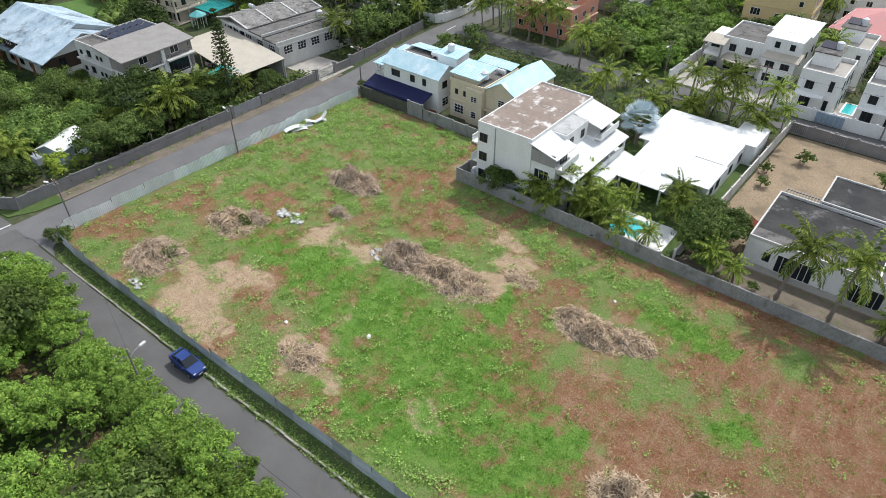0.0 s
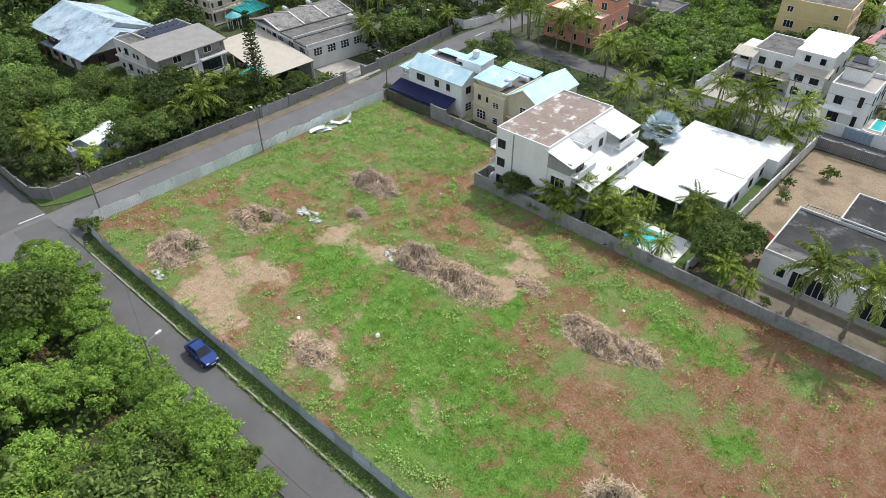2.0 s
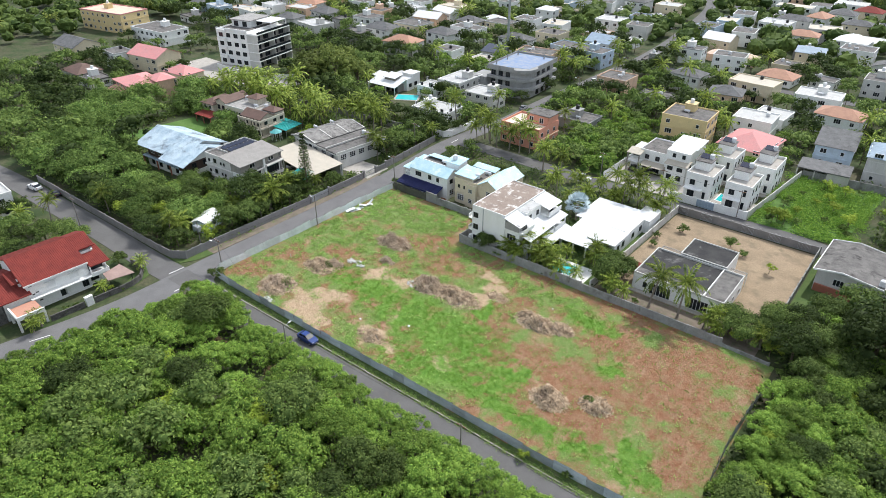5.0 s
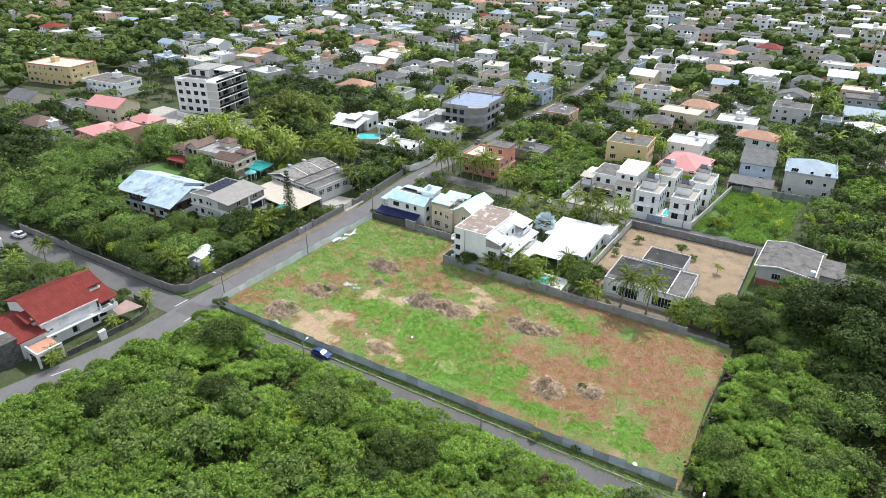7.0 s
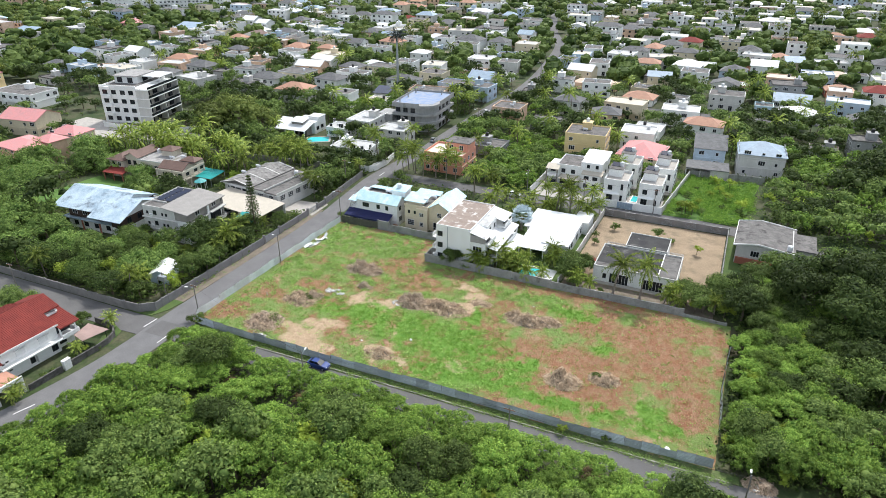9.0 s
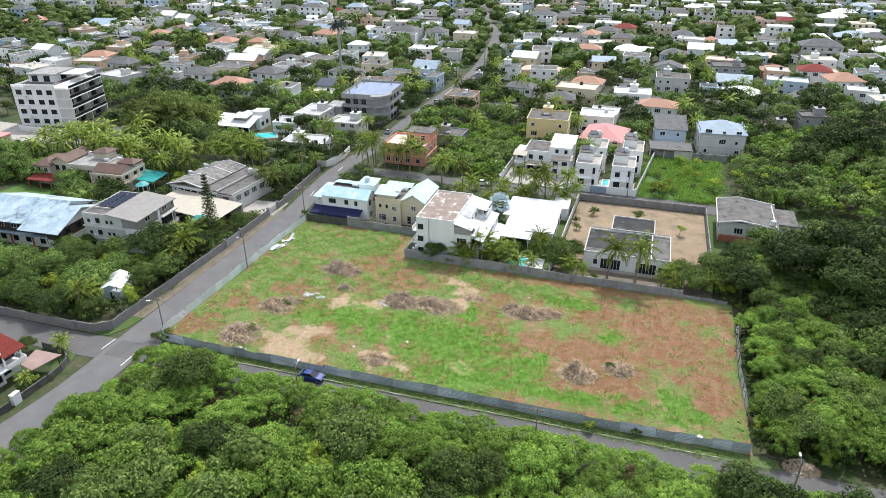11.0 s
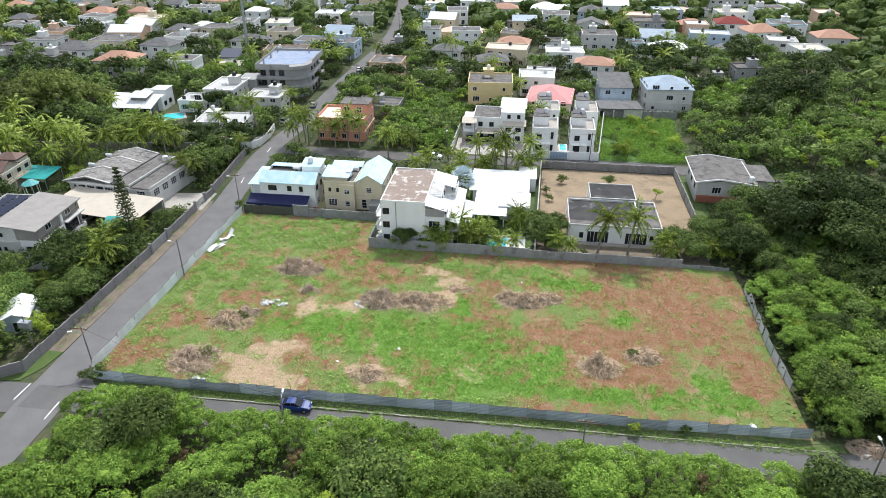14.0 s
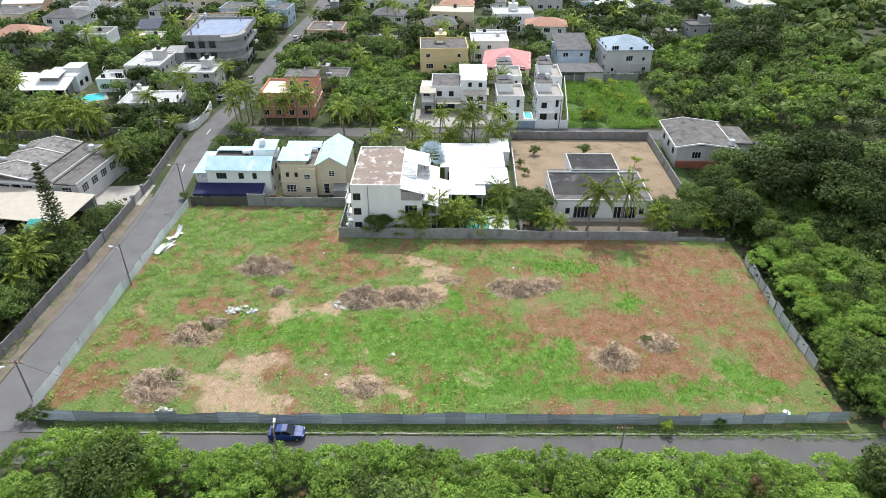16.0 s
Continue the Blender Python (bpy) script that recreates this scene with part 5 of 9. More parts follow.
for z in (0.9, 3.7, 6.6):
    part("loggia", boxes((33.2, 34.2, 44.0, 47.5, z - 0.7, z - 0.5), (33.2, 33.32, 44.0, 47.5, z - 0.5, z + 0.4)), WHITE, r)
    window(r, 35.2, 44.0, z, 1.3, 1.3, 0, "dark")
    window(r, 34.2, 45.8, z, 1.6, 1.5, -90, "dark")
window(r, 44.6, 44.2, 4.0, 2.2, 1.6, 0, "white")
part("gable_panel", boxes((42.9, 46.5, 44.0, 44.2, 6.6, 8.3)), mat("grey_boards", (0.33, 0.32, 0.31), 0.85, stretch=(3, 3, 0.3)), r)
part("downpipe", boxes((37.1, 37.22, 43.87, 44.0, 0, 9.3)), METAL, r)
for i, y in enumerate((50, 53, 56, 59)):
    window(r, 34.2, y, 6.4 if i % 2 else 3.6, 1.2, 1.2, -90, "dark")
tank(r, 33.3, 45.2, 0, False, TANKWHITE)
tank(r, 33.4, 46.8, 0, False, TANKWHITE)
take(32.5, 51.4, 42.5, 60.6, 0.4)

# flat white villa with a pool
r = root("villa", "low white villa with flat white sheet roofs and a terrace", "villa", pose(0, 0, 0), "houses behind the plot")
part("wall", boxes((50.3, 62.6, 64.4, 75.6, 0, 3.3), (56.6, 62.6, 57.5, 64.4, 0, 3.2)), WHITE, r)
part("roof", boxes((49.4, 62.2, 64.2, 76.2, 3.3, 3.5)), WHITEROOF, r)
bm = prism(bmesh.new(), [(51, 65.5), (59.6, 65.5), (59.6, 74.5), (51, 74.5)], 3.5, 4.05, [(54, 68.5), (57, 68.5), (57, 71.5), (54, 71.5)])
part("roof_hip", bm, WHITEROOF, r)
part("roof_step", boxes((56.2, 62.9, 56.9, 64.2, 3.2, 3.42)), WHITEROOF, r)
awning(r, 51.2, 58.2, 53.4, 64.4, 2.9, 3.6, WHITEROOF, "terrace_roof", 4)
part("roof_annex", boxes((60.2, 64.0, 72.5, 79.2, 0, 3.1), (60.0, 64.1, 72.3, 79.4, 3.1, 3.35)), WHITE, r)
for x in (51.6, 54.6, 57.6):
    part("column", boxes((x - 0.12, x + 0.12, 53.8, 54.04, 0, 2.95)), WHITE, r)
for y in (59.5, 62, 67, 71):
    window(r, 62.6, y, 1.0, 1.2, 1.3, 90, "dark")
for x in (52, 55):
    window(r, x, 64.4, 0.1, 2.2, 2.2, 0, "dark", "door")
take(49.5, 63.5, 53.5, 77, 0.3)
pool = root("pool", "turquoise swimming pool with white paved edge", "pool", pose(0, 0, 0))
part("coping", boxes((53.2, 62.3, 44.2, 45.4, -0.05, 0.1), (53.2, 62.3, 49.4, 50.4, -0.05, 0.1), (53.2, 54.2, 45.4, 49.4, -0.05, 0.1), (58.6, 62.3, 45.4, 49.4, -0.05, 0.1)), WHITE, pool)
part("water", boxes((54.2, 58.6, 45.4, 49.4, -0.03, 0.045)), WATER, pool)
for x in (59.5, 60.7):
    lounger = root("sun_lounger", "white plastic sun lounger beside the pool", "sun lounger", pose(x, 46.2, 0.1), "sun loungers")
    part("seat", boxes((-0.3, 0.3, 0, 1.3, 0.28, 0.36)), FRAMEWHITE, lounger)
    bm = bmesh.new()
    slab_roof(bm, [(-0.3, 1.3, 0.36), (0.3, 1.3, 0.36), (0.3, 1.9, 0.8), (-0.3, 1.9, 0.8)], 0.06)
    part("backrest", bm, FRAMEWHITE, lounger)
    for dx, dy in ((-0.26, 0.08), (0.26, 0.08), (-0.26, 1.2), (0.26, 1.2)):
        part("leg", boxes((dx - 0.03, dx + 0.03, dy - 0.03, dy + 0.03, 0, 0.28)), FRAMEWHITE, lounger)
take(53, 62.5, 44, 50.5, -0.6)

# bungalow with a bitumen roof
r = root("bungalow", "white bungalow with a black bitumen flat roof and white parapet", "bungalow", pose(0, 0, 0), "houses behind the plot")
part("wall", boxes((70.6, 88.6, 49.8, 61.8, 0, 3.5)), WHITE, r)
part("wall_wing", boxes((75.4, 85.0, 61.8, 69.6, 0, 4.0)), WHITE, r)
part("roof_deck", boxes((70.8, 84.6, 52.4, 61.6, 3.5, 3.58)), DECKBLACK, r)
part("roof_deck", boxes((75.6, 84.8, 61.8, 69.4, 4.0, 4.08)), DECKBLACK, r)
part("roof_deck", boxes((84.6, 88.4, 50.0, 61.6, 3.5, 3.56)), DECK, r)
part("roof_deck", boxes((70.8, 84.6, 50.0, 52.4, 3.5, 3.57)), DECK, r)
trim(r, 70.6, 88.6, 49.8, 61.8, 3.5, PALE, 0.42)
trim(r, 75.4, 85.0, 61.85, 69.6, 4.0, PALE, 0.3)
part("roof_curb", boxes((84.5, 84.7, 50.0, 61.6, 3.5, 3.95)), WHITE, r)
for y0 in (61.9,):
    for x0, x1 in ((71.0, 75.2), (85.4, 88.5)):
        for i in range(12):
            x = x0 + (x1 - x0) * i / 11
            part("pergola_slat", boxes((x - 0.06, x + 0.06, y0, y0 + 2.2, 3.3, 3.45)), TAUPE, r)
        for y in (y0 + 0.1, y0 + 2.1):
            part("pergola_beam", boxes((x0 - 0.1, x1 + 0.1, y - 0.06, y + 0.06, 3.15, 3.3)), TAUPE, r)
        for x in (x0, x1):
            part("pergola_post", boxes((x - 0.08, x + 0.08, y0 + 2.0, y0 + 2.16, 0, 3.15)), PALE, r)
awning(r, 69.4, 70.6, 51.0, 55.0, 2.5, 3.0, REDTILE, "porch_roof", 0, "x")
for x in (76.4, 83.8):
    window(r, x, 49.8, 0.1, 4.2, 2.5, 0, "white", "door")
for x in (73.2, 86.8):
    window(r, x, 49.8, 1.0, 0.8, 1.2, 0, "dark")
for y in (52.5, 56, 59.5):
    window(r, 88.6, y, 1.0, 1.2, 1.2, 90, "white")
    window(r, 70.6, y, 1.0, 1.2, 1.2, -90, "white")
part("terrace", boxes((70.2, 89, 48.6, 49.8, -0.05, 0.12)), PAVING, r)
take(69, 90, 48, 70, 0.2)

# grey-roofed house at the end of the back street
r = root("house", "pale house with a low dark grey roof edged in white", "house", pose(106.2, 78.6, 0, 0, 0, -2), "houses behind the plot")
part("wall", boxes((-6.6, 5.4, -6.6, 6.8, 0, 5.0)), PALE, r)
bm = bmesh.new()
slab_roof(bm, [(-7.2, -7.4, 5.0), (-2.2, -7.4, 5.9), (-2.2, 7.5, 5.9), (-7.2, 7.5, 5.0)], 0.18)
slab_roof(bm, [(-2.2, -7.4, 5.9), (6.0, -7.4, 4.9), (6.0, 7.5, 4.9), (-2.2, 7.5, 5.9)], 0.18)
part("roof", bm, DECK, r)
part("roof_low", boxes((5.4, 10.4, -3.2, 6.4, 4.2, 4.4)), DECK, r)
part("wall_low", boxes((5.4, 10.0, -2.8, 6.0, 0, 4.2)), PALE, r)
for y0, y1 in ((-7.55, -7.4), (7.5, 7.65)):
    bm = bmesh.new()
    slab_roof(bm, [(-7.3, y0, 5.1), (-2.2, y0, 6.02), (-2.2, y1, 6.02), (-7.3, y1, 5.1)], 0.32)
    slab_roof(bm, [(-2.2, y0, 6.02), (6.1, y0, 5.02), (6.1, y1, 5.02), (-2.2, y1, 6.02)], 0.32)
    part("fascia", bm, WHITE, r)
part("fascia", boxes((-7.35, -7.2, -7.4, 7.5, 4.78, 5.08)), WHITE, r)
window(r, -2.4, -6.6, 2.2, 1.9, 1.5, 0, "white")
window(r, 2.4, -6.6, 2.6, 0.8, 0.8, 0, "white")
part("porch", boxes((-6.4, 4, -7.0, -6.6, 0, 1.6)), BRICKRED, r)
for y in (-4, 0, 4):
    window(r, -6.6, y, 2.2, 1.2, 1.2, -90, "dark")
tank(r, 4.6, -6.0, 5.2, False, TANKWHITE)
take(98.8, 117, 70, 87, 0.2)

# red-roofed house at the junction
DARKSTONE = mat("dark_stone_wall", (0.075, 0.07, 0.065), 0.9, (0.15, 0.145, 0.135), scale=1.2, fine=5.0, amount=0.5, bump=0.6)
TERRACE = mat("terracotta_floor", (0.52, 0.27, 0.19), 0.8, (0.45, 0.24, 0.17), amount=0.3)
r = root("house", "white two-storey house with a red tiled roof beside the junction", "house", pose(-21.8, -22.4, 0, 0, 0, -3), "houses at the junction")
bm = boxes((-7.4, 6.2, -7.6, 3.7, 0, 6.15))
prism(bm, [(-7.4, -7.6), (6.2, -7.6), (6.2, -7.2), (-7.4, -7.2)], 6.15, 8.55, [(-1.1, -7.6), (-0.5, -7.6), (-0.5, -7.2), (-1.1, -7.2)])
part("wall", bm, WHITE, r)
part("wall_north", boxes((-6.0, 3.0, 3.7, 6.6, 0, 6.6)), WHITE, r)
bm = prism(bmesh.new(), [(-5.6, 6.2), (3.4, 6.2), (3.4, 6.6), (-5.6, 6.6)], 6.6, 8.5, [(-1.1, 6.2), (-0.5, 6.2), (-0.5, 6.6), (-1.1, 6.6)])
part("gable", bm, WHITE, r)
for a_, b_, c_, d_ in (((6.9, -8.1, 6.0), (6.9, 3.9, 6.0), (-0.8, 3.9, 8.9), (-0.8, -8.1, 8.9)), ((-8.5, 3.9, 6.0), (-8.5, -8.1, 6.0), (-0.8, -8.1, 8.9), (-0.8, 3.9, 8.9)),
                       ((3.2, 3.9, 7.35), (3.2, 7.2, 7.35), (-0.8, 7.2, 8.86), (-0.8, 3.9, 8.86)), ((-6.0, 7.2, 6.9), (-6.0, 3.9, 6.9), (-0.8, 3.9, 8.86), (-0.8, 7.2, 8.86))):
    part("roof", ribbed(bmesh.new(), a_, b_, c_, d_, 34 if b_[1] == 3.9 or a_[1] == 3.9 and b_[1] < 0 else 10, 0.06, 0.18, 0.2), REDTILE, r)
part("barge_board", boxes((6.8, 6.95, -8.1, 3.9, 5.72, 6.05)), WHITE, r)
part("wall_wing", boxes((1.5, 5.2, 3.7, 7.2, 0, 5.2)), WHITE, r)
part("roof_low", ribbed(bmesh.new(), (7.2, 3.95, 5.0), (7.2, 7.9, 5.0), (1.2, 7.9, 6.5), (1.2, 3.95, 6.5), 11, 0.06, 0.18, 0.18), REDTILE, r)
part("loggia", boxes((5.2, 5.26, 4.1, 6.9, 3.1, 4.7)), GLASS, r)
part("balcony", boxes((5.2, 7.6, 3.8, 7.3, 2.8, 3.0), (7.5, 7.6, 3.8, 7.3, 3.0, 3.7), (5.2, 7.5, 7.2, 7.3, 3.0, 3.7)), WHITE, r)
for y in (4.0, 7.0):
    part("loggia_post", boxes((6.7, 6.95, y - 0.12, y + 0.12, 3.0, 5.0)), WHITE, r)
part("floor_band", boxes((6.2, 7.5, -7.6, 3.8, 2.82, 3.05)), WHITE, r)
bm = bmesh.new()
slab_roof(bm, [(8.0, 5.6, 2.9), (10.6, 5.4, 2.5), (11.6, 10.4, 2.5), (6.8, 9.6, 2.9)], 0.1)
part("canopy", bm, mat("tan_canvas", (0.34, 0.24, 0.21), 0.85), r)
for x, y in ((10.3, 5.8), (11.1, 9.9)):
    part("canopy_post", tube(bmesh.new(), [(x, y, 0), (x, y, 2.5)], 0.06, 0.06, 6), GLASS, r)
for y in (-3.4, 1.0):
    part("shutter", boxes((6.2, 6.27, y - 0.85, y + 0.85, 3.6, 4.8)), FRAMEWHITE, r)
    part("lintel", boxes((6.2, 6.5, y - 1.05, y + 1.05, 4.8, 4.92)), FRAMEWHITE, r)
for y, z in ((-6.9, 5.2), (-6.0, 3.5), (-6.8, 3.3), (-5.8, 1.6), (-6.9, 1.2)):
    window(r, 6.2, y, z, 0.55, 0.25, 90, "dark")
for y, w_ in ((-1.8, 0.9), (2.6, 1.2), (4.8, 1.6)):
    window(r, 6.2 if y < 3.7 else 5.2, y, 0.7, w_, 1.5, 90, "dark")
part("open_shutter", boxes((6.22, 7.0, -1.2, -1.15, 0.7, 2.1)), FRAMEWHITE, r)
part("wall_rear", boxes((-5, 6.4, -12.2, -7.0, 0, 4.4)), WHITE, r)
part("roof_rear", ribbed(bmesh.new(), (7.2, -12.8, 4.3), (7.2, -7.2, 4.3), (-1.0, -7.2, 5.9), (-1.0, -12.8, 5.9), 16, 0.06, 0.18, 0.18), REDTILE, r)
part("roof_rear", ribbed(bmesh.new(), (-6.4, -7.2, 4.3), (-6.4, -12.8, 4.3), (-1.0, -12.8, 5.9), (-1.0, -7.2, 5.9), 16, 0.06, 0.18, 0.18), REDTILE, r)
part("dormer", boxes((1.5, 4.2, -8.2, -7.0, 4.6, 6.3)), WHITE, r)
part("dormer_roof", ribbed(bmesh.new(), (4.6, -9.4, 6.0), (4.6, -7.0, 6.0), (0.6, -7.0, 6.9), (0.6, -9.4, 6.9), 6, 0.06, 0.18, 0.16), REDTILE, r)
part("terrace", boxes((7.2, 11.6, -11.6, -7.2, 2.7, 2.9)), TERRACE, r)
part("parapet", boxes((11.6, 11.9, -11.8, -7.0, 2.5, 3.3), (7.2, 11.6, -11.9, -11.6, 2.5, 3.3)), WHITE, r)
for x, y in ((11.7, -11.7), (11.7, -7.2), (7.4, -11.7)):
    part("carport_post", boxes((x - 0.2, x + 0.2, y - 0.2, y + 0.2, 0, 2.6)), WHITE, r)
window(r, 6.4, -9.4, 0.1, 3.6, 2.2, 90, "dark", "door")
part("stone_wall", boxes((3.0, 6.6, -16.5, -12.4, 0, 5.2)), DARKSTONE, r)
part("tank_roof", boxes((-4, 2.8, -17.0, -12.6, 5.0, 5.25)), DECKWHITE, r)
take(-29, -9, -42, -12, 0.0)


def garden_wall(pts, h, thick, material, label):
    bm = bmesh.new()
    for (x0, y0), (x1, y1) in zip(pts, pts[1:]):
        d = Vector((x1 - x0, y1 - y0, 0)).normalized() * thick / 2
        s = Vector((-d.y, d.x, 0))
        prism(bm, [(x0 - d.x + s.x, y0 - d.y + s.y), (x0 - d.x - s.x, y0 - d.y - s.y), (x1 + d.x - s.x, y1 + d.y - s.y), (x1 + d.x + s.x, y1 + d.y + s.y)], -0.1, h)
    return tagged(part("garden_wall", bm, material), label, "wall", kind="structure")


garden_wall([(-17.5, -9.4), (-14.5, -9.5), (-11.8, -10.2), (-10.0, -11.6), (-9.2, -13.8), (-9.1, -16.6), (-9.4, -21.4)], 1.3, 0.3, DARKSTONE, "curved dark stone garden wall at the junction")
garden_wall([(-9.6, -23.6), (-10.0, -29.6)], 1.2, 0.3, DARKSTONE, "dark stone garden wall beside the road")
r = root("gate_post", "white rounded gate pillar in the garden wall", "gate post", pose(-9.5, -22.5, 0))
part("pillar", boxes((-0.35, 0.35, -0.7, 0.7, 0, 1.9), (-0.4, 0.4, -0.75, 0.75, 1.9, 2.02)), WHITE, r)
house("white flat-roofed house south of the side road", -66, -19, 11, 9, 2, WHITE, "flat", WHITE, rz=-4, deck=DECKWHITE)
house("low house with a red tiled roof in the gardens", -56, -33, 10, 8, 1, WHITE, "hip", REDTILE, rz=-10)
house("white two-storey house among garden trees", -95, -30, 13, 10, 2, WHITE, "flat", WHITE, rz=-8, deck=DECK)

# three-storey grey house west of the road
r = root("house", "grey three-storey house with dark glazing, balconies and solar panels", "house", pose(-32.6, 32.2, 0, 0, 0, 3), "houses west of the road")
STONECLAD = mat("dark_stone_cladding", (0.10, 0.095, 0.09), 0.9, (0.30, 0.28, 0.26), scale=2.0, fine=5.0, amount=0.5, bump=0.9)
part("wall", boxes((-7, 3.6, -6.6, 6.6, 0, 8.6)), PALE, r)
part("wall_front", boxes((3.6, 7.0, -6.6, 6.6, 0, 8.3)), WHITE, r)
part("wall_top", boxes((3.2, 7.08, -6.7, 6.7, 6.2, 8.34)), TAUPE, r)
for z in (2.9, 5.8):
    part("floor_band", boxes((-7.25, 3.5, -6.95, -6.6, z - 0.12, z + 0.12)), PALE, r)
bm = bmesh.new()
slab_roof(bm, [(7.7, -7.2, 8.35), (7.7, 7.2, 8.35), (-0.6, 7.2, 9.35), (-0.6, -7.2, 9.35)], 0.2)
part("roof", bm, mat("taupe_shingles", (0.30, 0.285, 0.265), 0.85, (0.25, 0.235, 0.22), fine=6.0, amount=0.3), r)
part("roof_deck", boxes((-6.8, -0.6, -6.4, 6.4, 8.6, 8.68)), DECK, r)
trim(r, -7, -0.6, -6.6, 6.6, 8.6, PALE, 0.35)
part("deck_curb", boxes((-6.8, -2.2, -3.2, -3.0, 8.68, 9.0)), PALE, r)
for j in range(2):
    for i in range(6):
        bm = bmesh.new()
        x0, y0 = -5.9 + j * 2.5, -2.4 + i * 1.35
        slab_roof(bm, [(x0, y0, 8.95), (x0 + 2.1, y0, 8.95), (x0 + 2.1, y0 + 1.0, 9.35), (x0, y0 + 1.0, 9.35)], 0.06)
        part("solar_panel", bm, SOLAR, r)
for y0, y1, x1 in ((-6.0, 0.4, 8.7), (1.2, 6.4, 8.1)):
    part("balcony", boxes((7.0, x1, y0, y1, 2.75, 3.0), (x1 - 0.12, x1, y0, y1, 3.0, 3.5), (7.0, x1 - 0.12, y0, y0 + 0.12, 3.0, 3.5), (7.0, x1 - 0.12, y1 - 0.12, y1, 3.0, 3.5)), PALE, r)
    part("balcony_rail", boxes((x1 - 0.1, x1 - 0.04, y0, y1, 3.85, 3.92)), METAL, r)
part("ledge", boxes((7.0, 7.7, -6.6, 0.6, 5.55, 5.75), (7.0, 8.2, 1.0, 6.6, 5.9, 6.15)), PALE, r)
part("stone_cladding", boxes((7.0, 7.2, 6.0, 6.72, 0, 8.0)), STONECLAD, r)
part("stone_cladding", boxes((7.0, 7.16, -5.8, 0.2, 5.75, 6.2)), STONECLAD, r)
part("stone_cladding", boxes((7.0, 7.16, 1.2, 5.9, 6.15, 6.75)), STONECLAD, r)
part("pier", boxes((7.0, 7.4, 0.45, 1.05, 0, 8.2)), WHITE, r)
for y, w in ((-2.6, 4.2), (3.6, 4.0)):
    window(r, 7.0, y, 3.1, w, 2.3, 90, "dark")
    window(r, 7.0, y, 0.2, w, 2.3, 90, "dark", "door")
    window(r, 7.08, y - 0.4, 6.75, 1.7, 1.25, 90, "white")
for x, w in ((-5.6, 0.7), (-3.2, 1.1), (-0.8, 0.6), (0.4, 0.6)):
    for z in (0.9, 3.8, 6.7):
        window(r, x, -6.6, z, w, 0.8 if w < 0.8 else 1.2, 0, "dark")
window(r, 5.4, -6.7, 3.7, 1.6, 1.2, 0, "dark")
for x, z in ((-4.4, 3.4), (-4.4, 6.4), (-1.8, 0.9)):
    part("air_conditioner", boxes((x - 0.4, x + 0.4, -6.95, -6.62, z, z + 0.55)), FRAMEWHITE, r)
for y in (-4, -1, 2, 5):
    for z in (1.0, 3.8, 6.6):
        window(r, -7.0, y, z, 1.0, 1.1, -90, "dark")
take(-41, -23, 24, 40, 0.3)
canopy = root("canopy", "teal sheet canopy on thin posts beside the house", "canopy", pose(-19.2, 40.5, 0, 0, 0, 8))
awning(canopy, -3, 3, -2.2, 2.2, 2.7, 3.2, TEAL, "sheet", 14)
for x, y in ((-2.8, -2), (2.8, -2), (-2.8, 2), (2.8, 2)):
    part("post", boxes((x - 0.05, x + 0.05, y - 0.05, y + 0.05, 0, 2.7)), METAL, canopy)
take(-23, -15.5, 37.5, 43.5, 0)

# house with bleached blue shingles
r = root("house", "two-storey house with bleached blue shingle roofs and dark timber walls", "house", pose(-55.0, 29.0, 0, 0, 0, 3), "houses west of the road")
part("wall", boxes((-8.5, 8.5, -7, 7, 0, 3.2)), WHITE, r)
part("wall_upper", boxes((-8.2, 8.2, -6.7, 6.7, 3.2, 6.1)), mat("dark_timber", (0.075, 0.05, 0.04), 0.8, stretch=(2, 2, 0.3)), r)
part("floor_band", boxes((-9.6, 9.6, -8.0, 8.0, 3.0, 3.2)), OLDBLUE, r)
roof_parts(r, "gable", 19, 14, 6.1, OLDBLUE, over=1.0, rise=3.0, ridge="x", x=-1.5, deck=WHITE)
for i in range(9):
    part("roof_batten", ribbed(bmesh.new(), (-11.6 + i * 2.3, -8.0, 5.82), (-11.52 + i * 2.3, -8.0, 5.82), (-11.52 + i * 2.3, -0.1, 9.14), (-11.6 + i * 2.3, -0.1, 9.14), 1, 0.02, 0.04, 0.02), OLDBLUE, r)
roof_parts(r, "gable", 9.0, 15.0, 5.7, OLDBLUE, over=1.0, rise=2.9, ridge="x", x=7.4, y=-1.6, deck=WHITE)
part("wall_wing", boxes((8.2, 11.8, -8.6, 5.4, 0, 3.1)), WHITE, r)
part("wall_wing_upper", boxes((8.2, 11.76, -8.5, 5.3, 3.1, 5.8)), MATS["dark_timber"], r)
for y in (-6, -2.5, 1):
    window(r, 11.8, y, 3.8, 1.4, 1.5, 90, "dark")
for y, z in ((8.6, 3.4), (9.8, 3.4), (11.0, 3.4)):
    tank(r, y - 6.0, 9.2, z, True, TANKWHITE)
part("rear_block", boxes((-2, 9, 7.0, 12.0, 0, 3.3)), PALE, r)
for x in (-6, -2.5, 1, 5, 7):
    window(r, x, -6.7, 4.0, 1.6, 1.4, 0, "white")
    window(r, x, -7.0, 0.9, 1.4, 1.3, 0, "dark")
for y in (-4, 0, 4):
    window(r, 8.2, y, 4.0, 1.6, 1.4, 90, "white")
    window(r, 8.5, y, 0.9, 1.4, 1.3, 90, "dark")
for x in (-9.2, -3, 3, 9.2):
    part("column", boxes((x - 0.15, x + 0.15, -7.9, -7.6, 0, 3.0)), BRICKRED, r)
tank(r, -4, 7.6, 0, False, TANKWHITE)
take(-64, -43, 20, 39, 0.3)

